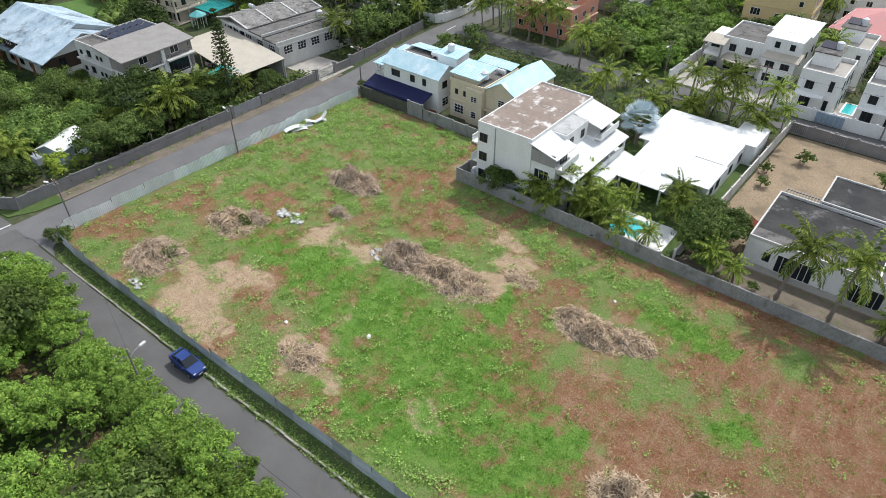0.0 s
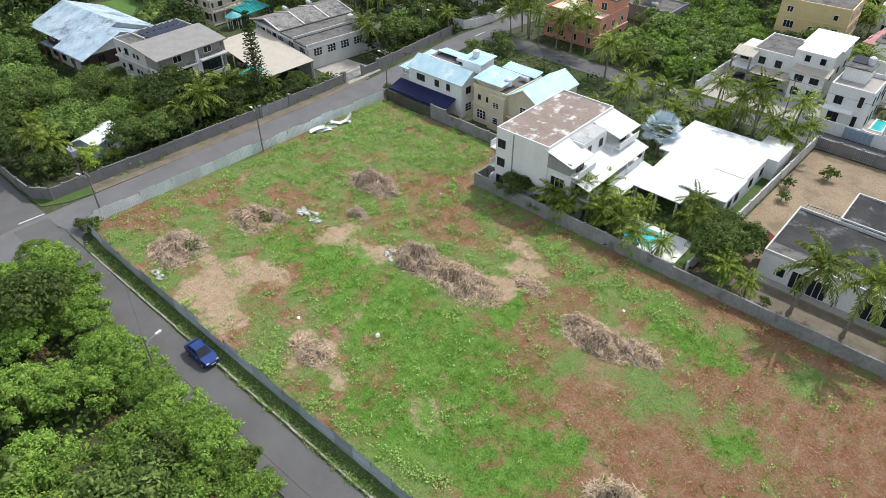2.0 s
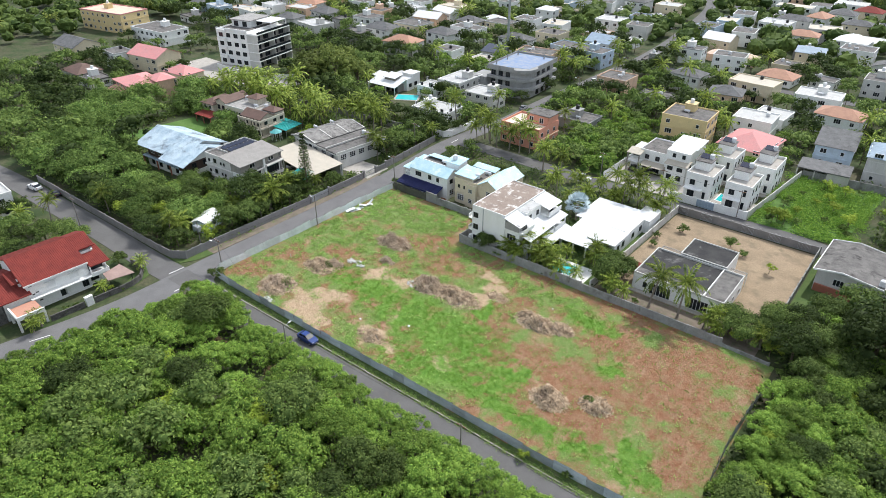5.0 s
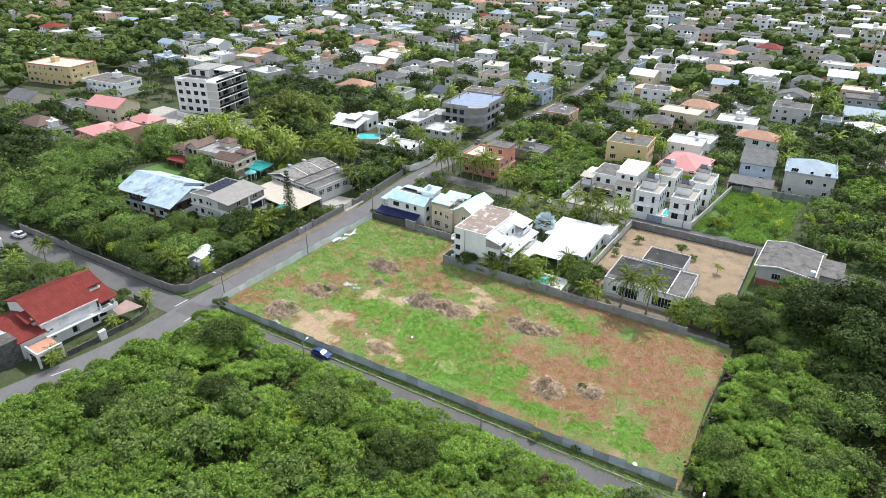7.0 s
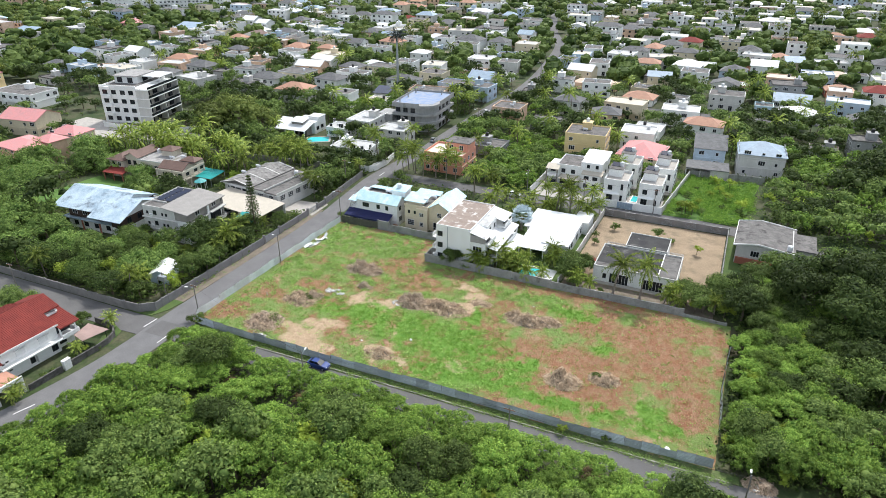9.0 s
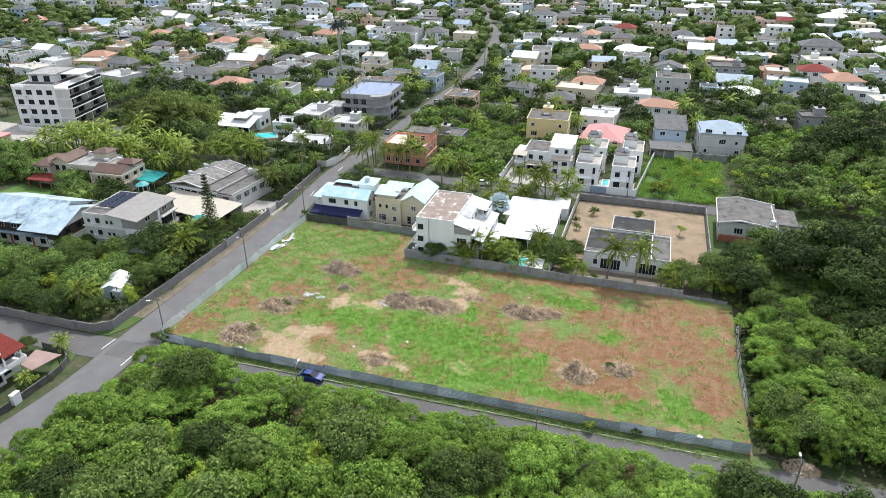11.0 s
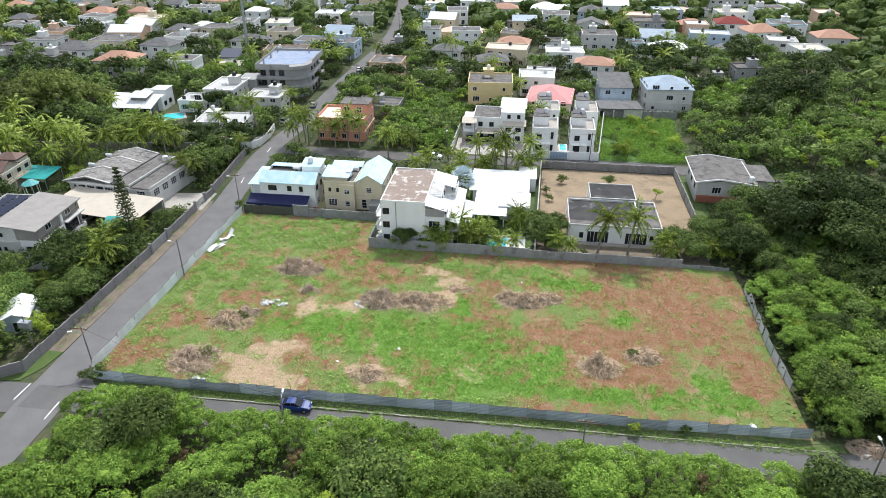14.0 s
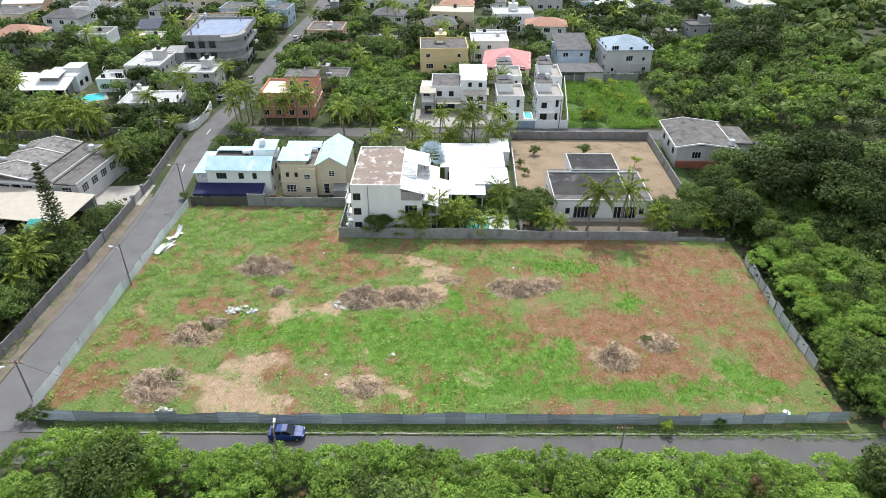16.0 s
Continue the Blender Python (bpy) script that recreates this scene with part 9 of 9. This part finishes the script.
def brush_pile(x, y, rx, ry, h, sticks, material, label, length=1.2, rz=0, weeds=None):
    """A heap of cut brush: a lumpy mound of old leaves under hundreds of crossed twigs."""
    g = np.random.default_rng(int(x * 31 + y * 17))
    r = root("brush_pile", label, "brush pile", pose(x, y, 0, 0, 0, rz), "brush piles")

    def rise(px_, py_):
        a = math.atan2(py_ / ry, px_ / rx)
        q = math.hypot(px_ / rx, py_ / ry) / (1.0 + 0.5 * noise.noise((x + 1.3 * math.cos(a), y + 1.3 * math.sin(a), 3.0)))
        lump = 0.62 + 1.3 * noise.noise((x + px_ * 0.62, y + py_ * 0.62, 1.0)) + 0.5 * noise.noise((px_ * 1.9, y + py_ * 1.9, 5.0))
        return h * 1.05 * max(0.0, 1 - q ** 2.4) * min(1.2, max(0.16, lump))

    V, F, n = [], [], 0
    for i in range(int(sticks * 2.1)):
        a, q = g.uniform(0, math.tau), g.uniform(0, 1) ** 0.6 * 1.12
        px_, py_ = rx * q * math.cos(a), ry * q * math.sin(a)
        z = rise(px_, py_) * g.uniform(0.8, 1.12) + 0.05
        e = 0.25
        slope = np.array([(rise(px_ + e, py_) - rise(px_ - e, py_)) / (2 * e), (rise(px_, py_ + e) - rise(px_, py_ - e)) / (2 * e)])
        d = g.normal(0, 1, 3) * (1, 1, 0.25)
        d[2] += 0.8 * float(slope @ d[:2])
        d /= np.linalg.norm(d)
        L, w = length * g.uniform(0.35, 1.2), g.uniform(0.02, 0.065)
        u = np.cross(d, (0.3, 0.2, 1.0))
        u /= np.linalg.norm(u)
        v2 = np.cross(d, u)
        c = np.array([px_, py_, z])
        a0, b0 = c - d * L / 2, c + d * L / 2
        m = c + g.normal(0, 0.12, 3)
        ring = [u, -0.5 * u + 0.87 * v2, -0.5 * u - 0.87 * v2]
        pts = [a0 + k * w for k in ring] + [m + k * w * 0.8 for k in ring] + [b0 + k * w * 0.35 for k in ring]
        V += [np.maximum(p, (-99, -99, 0.0)) for p in pts]
        for s in (0, 3):
            for k in range(3):
                F.append([n + s + k, n + s + (k + 1) % 3, n + s + 3 + (k + 1) % 3, n + s + 3 + k])
        n += 9
    part("brushwood", array_mesh("brushwood", np.array(V), np.array(F), material), None, r)
    bark = BARK if g.random() < 0.6 else WOODPOLE
    for i in range(int(6 + rx * 3.2)):
        a, q = g.uniform(0, math.tau), g.uniform(0, 1) ** 0.6
        px_, py_ = rx * q * math.cos(a), ry * q * math.sin(a)
        d = g.normal(0, 1, 2)
        d /= np.linalg.norm(d)
        L = g.uniform(0.8, 2.1) * min(1.0, h + 0.2)
        z = rise(px_, py_) + g.uniform(0.04, 0.16)
        part("branch", tube(bmesh.new(), [(px_ - d[0] * L / 2, py_ - d[1] * L / 2, max(0.06, rise(px_ - d[0] * L / 2, py_ - d[1] * L / 2) + 0.05)), (px_, py_, z), (px_ + d[0] * L / 2, py_ + d[1] * L / 2, max(0.06, z * g.uniform(0.6, 1.3)))], g.uniform(0.035, 0.09), 0.02, 5), bark, r)
    if weeds:
        k = 160
        a, q = g.uniform(0, math.tau, k), np.sqrt(g.uniform(0, 1, k))
        c = np.column_stack([weeds[0] + weeds[2] * q * np.cos(a), weeds[1] + weeds[2] * q * np.sin(a), np.zeros(k)])
        c[:, 2] = [rise(p[0], p[1]) + 0.1 + g.uniform(0, 0.25) for p in c]
        part("weed_tuft", array_mesh("weed_tuft", *leaf_cards(c, np.tile((0.0, -0.3, 1.0), (k, 1)), 0.3, g, 0.6), MIDLEAF), None, r)
    vs, fs = [], []
    K, J = 26, 9
    for j in range(J):
        q = j / (J - 1) * 1.25
        for k in range(K):
            a = k * math.tau / K
            px_, py_ = rx * q * math.cos(a), ry * q * math.sin(a)
            vs.append((px_, py_, rise(px_, py_) * 0.86 - 0.03 * (q > 1.2)))
    for j in range(J - 1):
        for k in range(K):
            fs.append((j * K + k, (j + 1) * K + k, (j + 1) * K + (k + 1) % K, j * K + (k + 1) % K))
    part("mound", flat("mound", vs, fs, LEAFMOULD), None, r)
    return r


brush_pile(20.9, 32.3, 4.2, 2.4, 1.95, 620, DARKBRUSH, "round heap of grey-brown dry brush", 1.7)
brush_pile(25.2, 25.6, 1.6, 0.9, 0.91, 160, DARKBRUSH, "small heap of dark dry twigs")
brush_pile(15.0, 15.4, 3.6, 2.5, 1.17, 360, DEADWOOD, "low heap of pale cut brush", weeds=(1.8, 0.9, 0.8))
brush_pile(17.3, 17.8, 1.8, 1.2, 1.04, 170, DARKBRUSH, "small dark heap of brush beside rubbish")
brush_pile(13.4, 4.8, 3.7, 3.4, 1.56, 480, DARKBRUSH, "heap of dark brush and leaves by the zinc fence", weeds=(1.4, 1.4, 1.1))
brush_pile(14.6, 2.8, 2.0, 1.3, 0.78, 200, DEADWOOD, "low spread of pale brush by the zinc fence")
brush_pile(38.0, 23.9, 3.4, 2.4, 1.82, 480, DARKBRUSH, "big heap of dark cut brush")
brush_pile(44.6, 24.4, 5.4, 2.8, 1.43, 760, DEADWOOD, "wide heap of pale dry brush")
brush_pile(62.2, 27.2, 4.4, 2.2, 1.69, 560, DEADWOOD, "long heap of brown dry brush")
brush_pile(66.4, 28.3, 2.6, 1.7, 1.3, 300, DEADWOOD, "end of a long heap of pale brush")
brush_pile(74.3, 11.1, 3.0, 2.2, 1.82, 480, DEADWOOD, "round heap of pale straw-like brush", 1.5)
brush_pile(81.0, 14.4, 2.5, 1.9, 1.3, 340, DEADWOOD, "heap of pale brush with green weeds", weeds=(-1.6, 0.6, 0.9))
brush_pile(40.2, 4.9, 2.7, 1.6, 0.91, 300, DEADWOOD, "low heap of dry brush by the lane")
brush_pile(51.5, 29.5, 2.2, 1.3, 0.45, 170, DEADWOOD, "thin scatter of dry brush")
brush_pile(106.8, -0.9, 2.0, 1.4, 0.9, 240, DARKBRUSH, "heap of cleared brush beside the lane")


def rubbish(x, y, rx, ry, count, label):
    g = random.Random(int(x * 7 + y))
    r = root("rubbish_heap", label, "rubbish", pose(x, y, 0))
    for i in range(count):
        a, q = g.uniform(0, math.tau), math.sqrt(g.random())
        bm = bmesh.new()
        s = g.uniform(0.12, 0.38)
        prism(bm, [(-s, -s * 0.6), (s * 0.8, -s * 0.7), (s, s * 0.5), (-s * 0.7, s * 0.7)], 0, [s * g.uniform(0.2, 0.7) for _ in range(4)])
        part("debris", bm, RUBBISH, r, m=pose(rx * q * math.cos(a), ry * q * math.sin(a), 0.05 + 0.25 * (1 - q), g.uniform(-25, 25), g.uniform(-25, 25), g.uniform(0, 360)))


rubbish(20.2, 20.9, 2.4, 1.0, 46, "scatter of pale plastic and rubble")
rubbish(16.6, 0.6, 1.6, 0.5, 22, "pale rubbish along the zinc fence")
rubbish(35.2, 22.4, 1.6, 0.9, 16, "pale rubble beside the brush")
rubbish(106.2, -1.6, 0.9, 0.6, 7, "dumped pale boards by the lane")
for x, y, s in ((43.8, 11.4, 0.34), (35.1, 7.3, 0.26), (39.2, 26.0, 0.34), (58.0, 39.0, 0.2), (93.5, 1.4, 0.5), (62.0, 33.0, 0.2), (30.0, 37.0, 0.2)):
    g = root("litter", "white plastic bag lying on the ground", "litter", pose(x, y, 0.06, 0, 0, x * 40), "litter")
    bm = bmesh.new()
    bmesh.ops.create_icosphere(bm, subdivisions=2, radius=s)
    for v in bm.verts:
        v.co = Vector((v.co.x * 1.3, v.co.y, max(0, v.co.z * 0.6))) * (0.8 + 0.4 * noise.noise(v.co * 5 + Vector((x, y, 0))))
    part("bag", bm, FRAMEWHITE, g)
r = root("scrap_sheet", "crumpled white metal sheets lying inside the fence", "scrap", pose(2.6, 39.6, 0))
for i, (x0, y0, x1, y1, w, z) in enumerate(((-0.9, -3.6, 0.2, 1.2, 1.1, 0.5), (-0.2, 0.4, 0.8, 4.2, 0.9, 0.9), (-0.6, -2.6, 0.9, -0.4, 0.8, 0.25), (0.4, 1.8, 1.0, 3.8, 0.7, 0.4))):
    k = 8
    vs, fs = [], []
    for j in range(k + 1):
        u = j / k
        cx, cy = x0 + (x1 - x0) * u, y0 + (y1 - y0) * u
        for s in (-1, 0, 1):
            vs.append((cx + s * w / 2, cy - s * 0.2, 0.08 + z * (0.5 + 0.5 * math.sin(u * 5 + i * 2)) * (0.4 + 0.6 * abs(s)) + (0.7 * u ** 4 if i == 1 else 0)))
    b0 = len(vs)
    vs += [(a, b, c + 0.02) for a, b, c in vs]
    for j in range(k):
        for s in (0, 1):
            q = j * 3 + s
            fs += [(q, q + 1, q + 4, q + 3), (b0 + q + 3, b0 + q + 4, b0 + q + 1, b0 + q)]
    part("sheet", flat("sheet", vs, fs, WHITEROOF), None, r)
r = root("old_post", "short white post standing in the weeds", "post", pose(7.6, 13.6, 0, 8, 5, 0))
part("stake", boxes((-0.05, 0.05, -0.05, 0.05, 0, 1.1)), FRAMEWHITE, r)

# weeds, grass and straw of the plot
rng = np.random.default_rng(8)
cw, cg, cd = [], [], []
for i in range(95000):
    x, y = rng.uniform(0.6, 100.2), rng.uniform(-0.8, 52.9)
    if not plot_inside(x, y):
        continue
    u = rng.random()
    b = spot("bare", x, y)
    if u < 0.5:
        w = spot("weed", x, y)
        base = 0.5 if x < 40 and y > 18 else (0.26 if x < 60 else 0.035)
        clump = noise.noise((x * 0.45, y * 0.45, 6.0)) + 0.6 * noise.noise((x * 1.4, y * 1.4, 2.0))
        if rng.random() < max(base, 0.95 * w) * (1 - 0.8 * b) * (1 - 0.6 * spot("grass", x, y)) and clump > 0.14 - 0.16 * w:
            cw.append((x, y))
    elif u < 0.84:
        g = spot("grass", x, y)
        if rng.random() < max(0.16, g) * (1 - b):
            cg.append((x, y))
    elif spot("grass", x, y) < 0.3:
        cd.append((x, y))


def scatter(points, each, spread, size, up, lift, slim, name, label, material):
    p = np.repeat(np.array(points), each, 0)
    k = len(p)
    c = np.column_stack([p + rng.normal(0, spread, (k, 2)), 0.05 + lift * rng.uniform(0.15, 1.0, k)])
    nrm = rng.normal(0, 1, (k, 3)) * (1, 1, 0.2) if not up else np.column_stack([rng.normal(0, 0.3, (k, 2)), np.ones(k)])
    v, f = leaf_cards(c, nrm / np.linalg.norm(nrm, axis=1)[:, None], size, rng, slim)
    v[:, 2] = np.maximum(v[:, 2], 0.01)
    tagged(new(name, array_mesh(name, v, f, material)), label, "plants", kind="stuff")


scatter(cw, 12, 0.26, 0.21, True, 0.34, 0.75, "weeds", "creeping broad-leaved weeds over the red soil", WEEDLEAF)
scatter(cg, 5, 0.24, 0.30, False, 0.16, 0.25, "grass", "short bright green grass in patches", GRASSBLADE)
scatter(cd, 2, 0.35, 0.5, True, 0.05, 0.1, "dry_straw", "pale dry straw lying on the soil", DRYBLADE)
pts = [(x, y) for x, y in ((rng.uniform(80.5, 103), rng.uniform(94, 128)) for i in range(3400)) if noise.noise((x * 0.16, y * 0.16, 3.0)) + 0.5 * noise.noise((x * 0.6, y * 0.6, 1.0)) > -0.22]
scatter(pts, 9, 0.6, 0.42, True, 1.0, 0.5, "rank_weeds", "tall rank weeds of the overgrown plot", RANKBLADE)
pts = [(rng.uniform(4, 103), rng.uniform(-2.9, -1.6)) for i in range(900)] + [(rng.uniform(-10.9, -8.4), rng.uniform(5, 60)) for i in range(160)]
scatter(pts, 7, 0.2, 0.24, True, 0.22, 0.5, "verge_weeds", "weeds growing along the road verges", WEEDLEAF)
pts = [p for p in ((rng.uniform(-8, 122), rng.uniform(-64, -9.5)) for i in range(5200)) if south_wood(p[0] - 1.5, p[1])]
scatter(pts, 7, 0.7, 0.6, True, 1.6, 0.6, "undergrowth", "green undergrowth filling the gaps of the thicket", SCRUB)
pts = [(rng.uniform(101.5, 170), rng.uniform(0, 84)) for i in range(5200) ]
pts = [p for p in pts if not (98 < p[0] < 118 and 68 < p[1] < 88)]
scatter(pts, 7, 0.8, 0.7, True, 1.8, 0.6, "wood_undergrowth", "dark undergrowth below the eastern trees", DARKLEAF)
pts = []
while len(pts) < 14000:
    x, y = (rng.uniform(-120, 150), rng.uniform(0, 180)) if len(pts) < 9000 else (rng.uniform(-112, -10), rng.uniform(0, 96))
    if free(x, y, 0.6, 0.0):
        pts.append((x, y))
scatter(pts, 6, 0.9, 0.7, True, 1.3, 0.6, "garden_shrubs", "low shrubs and hedges between the houses", MIDLEAF)

# ---- cars, poles and wires ----
CARGLASS = mat("car_glass", (0.015, 0.02, 0.028), 0.22, spec=0.2, amount=0.05, bump=0)
PAINTS = {"blue": mat("blue_car_paint", (0.02, 0.05, 0.2), 0.42, spec=0.3, bump=0, amount=0.05), "white": mat("white_car_paint", (0.75, 0.76, 0.77), 0.3, spec=0.5, bump=0, amount=0.05),
          "silver": mat("silver_car_paint", (0.42, 0.43, 0.45), 0.3, metal=0.5, bump=0, amount=0.05), "dark": mat("dark_car_paint", (0.03, 0.032, 0.035), 0.25, spec=0.6, bump=0, amount=0.05)}
TYRE = mat("tyre_rubber", (0.02, 0.02, 0.02), 0.85, bump=0)
LAMPGLASS = mat("lamp_glass", (0.7, 0.7, 0.68), 0.1, spec=0.7, bump=0)
TAILGLASS = mat("tail_glass", (0.35, 0.02, 0.02), 0.2, spec=0.6, bump=0)


def loft(sections):
    """A closed skin through rings of equal length."""
    bm = bmesh.new()
    rings = [[bm.verts.new(p) for p in ring] for ring in sections]
    k = len(rings[0])
    for a, b in zip(rings, rings[1:]):
        for i in range(k):
            bm.faces.new((a[i], a[(i + 1) % k], b[(i + 1) % k], b[i]))
    bm.faces.new(rings[0][::-1]), bm.faces.new(rings[-1])
    bmesh.ops.recalc_face_normals(bm, faces=bm.faces)
    return bm


def car(x, y, rz, paint, label, z=0.03, s=1.0):
    r = root("car", label, "car", pose(x, y, z, 0, 0, rz) @ Matrix.Diagonal((s, s, s, 1)), "parked cars")
    rows = ((-2.05, 0.62, 0.45, 0.85), (-1.95, 0.78, 0.32, 1.0), (-1.2, 0.86, 0.25, 1.02), (0.3, 0.87, 0.24, 1.0), (1.2, 0.85, 0.25, 0.96), (1.85, 0.76, 0.3, 0.82), (2.05, 0.6, 0.4, 0.68))
    part("body", loft([[(px_, -w, lo), (px_, w, lo), (px_, w * 1.02, (lo + hi) / 2), (px_, w * 0.93, hi), (px_, -w * 0.93, hi), (px_, -w * 1.02, (lo + hi) / 2)] for px_, w, lo, hi in rows]), PAINTS[paint], r)
    cab = ((-1.75, 0.74, 1.0, 1.03), (-1.1, 0.68, 1.0, 1.38), (-0.5, 0.66, 1.0, 1.44), (0.1, 0.66, 0.98, 1.4), (1.0, 0.76, 0.94, 0.98))
    part("glasshouse", loft([[(px_, -w - 0.03, lo), (px_, w + 0.03, lo), (px_, w * 0.9, hi - 0.03), (px_, -w * 0.9, hi - 0.03)] for px_, w, lo, hi in cab]), CARGLASS, r)
    part("roof", loft([[(px_, -w * 0.9, hi - 0.08), (px_, w * 0.9, hi - 0.08), (px_, w * 0.84, hi), (px_, -w * 0.84, hi)] for px_, w, lo, hi in cab[1:4]]), PAINTS[paint], r)
    for px_ in (-0.45,):
        for sy in (-1, 1):
            part("pillar", boxes((px_ - 0.04, px_ + 0.04, sy * 0.69 - 0.05, sy * 0.69 + 0.05, 0.98, 1.5)), PAINTS[paint], r)
    for wx in (-1.25, 1.3):
        for sy in (-1, 1):
            t = part("wheel", tube(bmesh.new(), [(wx, sy * 0.7, 0.32), (wx, sy * 0.9, 0.32)], 0.32, 0.32, 16), TYRE, r)
            part("rim", tube(bmesh.new(), [(wx, sy * 0.88, 0.32), (wx, sy * 0.915, 0.32)], 0.2, 0.19, 12), METAL, t)
    for sy in (-1, 1):
        part("headlight", boxes((1.82, 2.0, sy * 0.56 - 0.14, sy * 0.56 + 0.14, 0.62, 0.76)), LAMPGLASS, r)
        part("tail_light", boxes((-2.05, -1.93, sy * 0.6 - 0.12, sy * 0.6 + 0.12, 0.72, 0.92)), TAILGLASS, r)
        part("mirror", boxes((0.62, 0.74, sy * 0.93 - 0.09, sy * 0.93 + 0.09, 0.98, 1.1)), PAINTS[paint], r)
    part("bumper", boxes((1.98, 2.1, -0.6, 0.6, 0.3, 0.42)), TYRE, r)
    part("number_plate", boxes((2.1, 2.115, -0.25, 0.25, 0.44, 0.54)), FRAMEWHITE, r)
    return r


car(32.3, -3.25, 1, "blue", "dark blue compact car parked beside the zinc fence", 0.05, 1.03)
car(38.0, 90.0, -6, "white", "white hatchback standing on the back street")
car(45.6, 104.6, 92, "dark", "dark car under the townhouse carport")
car(50.0, 104.4, 92, "dark", "dark car before the townhouse doors")
car(-9.6, 112.0, 80, "white", "white car parked beside the road")
car(-6.0, 128.0, 100, "silver", "silver car parked along the road")
car(-64.0, -4.6, 186, "dark", "dark car parked on the side road")
car(-72.0, -6.0, 186, "white", "white van-like car on the side road", 0.03, 1.15)
car(-2.0, 172.0, 95, "white", "white car on the far road")
car(-30, 46, 90, "silver", "silver car under the beige carport")


def utility_pole(x, y, h, label, arm=None, cross=0, lean=(0, 0), transformer=False):
    r = root("utility_pole", label, "utility pole", pose(x, y, 0, lean[0], lean[1], 0), "utility poles")
    part("pole", tube(bmesh.new(), [(0, 0, -0.2), (0, 0, h)], 0.13, 0.085, 9), WOODPOLE, r)
    if cross:
        part("crossarm", boxes((-0.9, 0.9, -0.05, 0.05, h - 0.5, h - 0.38)), WOOD, r)
        for k in (-0.8, -0.3, 0.3, 0.8):
            part("insulator", tube(bmesh.new(), [(k, 0, h - 0.38), (k, 0, h - 0.2)], 0.045, 0.03, 6), FRAMEWHITE, r)
    if arm is not None:
        a = radians(arm)
        dx, dy = math.cos(a), math.sin(a)
        part("lamp_arm", tube(bmesh.new(), [(0, 0, h - 1.0), (dx * 0.7, dy * 0.7, h - 0.75), (dx * 1.4, dy * 1.4, h - 0.7)], 0.035, 0.03, 6), METAL, r)
        part("lamp_head", boxes((-0.32, 0.32, -0.13, 0.13, -0.07, 0.07)), FRAMEWHITE, r, m=pose(dx * 1.6, dy * 1.6, h - 0.7, 0, 0, arm))
    if transformer:
        part("transformer", boxes((-0.9, 0.9, -0.45, 0.45, h - 2.0, h - 1.0)), METAL, r)
        for k in range(5):
            part("insulator", tube(bmesh.new(), [(-0.8 + k * 0.4, 0, h - 1.0), (-0.8 + k * 0.4, 0, h - 0.6)], 0.06, 0.04, 6), FRAMEWHITE, r)
    return r


utility_pole(1.0, 27.2, 7.8, "grey roadside pole with a lamp arm", 170)
utility_pole(-1.0, 1.9, 7.0, "grey pole at the junction with a lamp arm", 200, 1)
utility_pole(-0.1, 55.6, 8.2, "grey roadside pole with crossarm", 180, 1)
utility_pole(-12.4, 4.4, 6.0, "pole carrying a transformer at the garden corner", None, 0, (0, 0), True)
utility_pole(32.6, -8.2, 7.0, "dark lamp pole standing in the roadside scrub", 100)
utility_pole(70.5, -7.6, 7.2, "dark pole in the roadside scrub", None, 1)
utility_pole(104.6, -7.0, 7.0, "lamp pole by the lane", 90)
utility_pole(-42.0, -8.6, 8.0, "pole beside the side road", None, 1)
utility_pole(-12.2, 78.0, 8.0, "pole beside the road bend", 0, 1)
utility_pole(41.0, 93.6, 7.5, "pole on the back street", -90, 1)
utility_pole(58.0, 93.3, 7.5, "pole on the back street", None, 1)
utility_pole(77.5, 93.2, 7.5, "pole before the white villas", None, 1)
utility_pole(3.0, 150.0, 8.0, "pole along the far road", 180, 1)
utility_pole(4.2, 186.0, 8.0, "pole along the far road", 180, 1)
utility_pole(-1.0, 246.0, 8.0, "pole along the far road", 180, 1)
utility_pole(-11.4, 20.5, 2.6, "thin dark post at the garden wall")


def wire(points, label, sag=0.5):
    bm = bmesh.new()
    for (x0, y0, z0), (x1, y1, z1) in zip(points, points[1:]):
        pts = [(x0 + (x1 - x0) * u, y0 + (y1 - y0) * u, z0 + (z1 - z0) * u - sag * 4 * u * (1 - u)) for u in np.linspace(0, 1, 9)]
        tube(bm, pts, 0.018, 0.018, 4)
    return tagged(part("power_line", bm, CABLE), label, "cable")


wire([(-1.0, 1.9, 6.7), (1.0, 27.2, 7.4), (-0.1, 55.6, 7.8), (-12.2, 78.0, 7.6)], "black overhead cable along the road")
wire([(-1.8, 1.9, 6.6), (-42.8, -8.6, 7.7)], "black overhead cable along the side road", 0.9)
wire([(-1.0, 1.9, 6.7), (32.6, -8.2, 6.6), (70.5, -7.6, 6.8), (104.6, -7.0, 6.6)], "black overhead cable along the lane", 0.9)
wire([(0.7, 55.6, 7.8), (41.0, 93.6, 7.2), (58.0, 93.3, 7.2), (77.5, 93.2, 7.2)], "black overhead cable over the back street", 0.6)
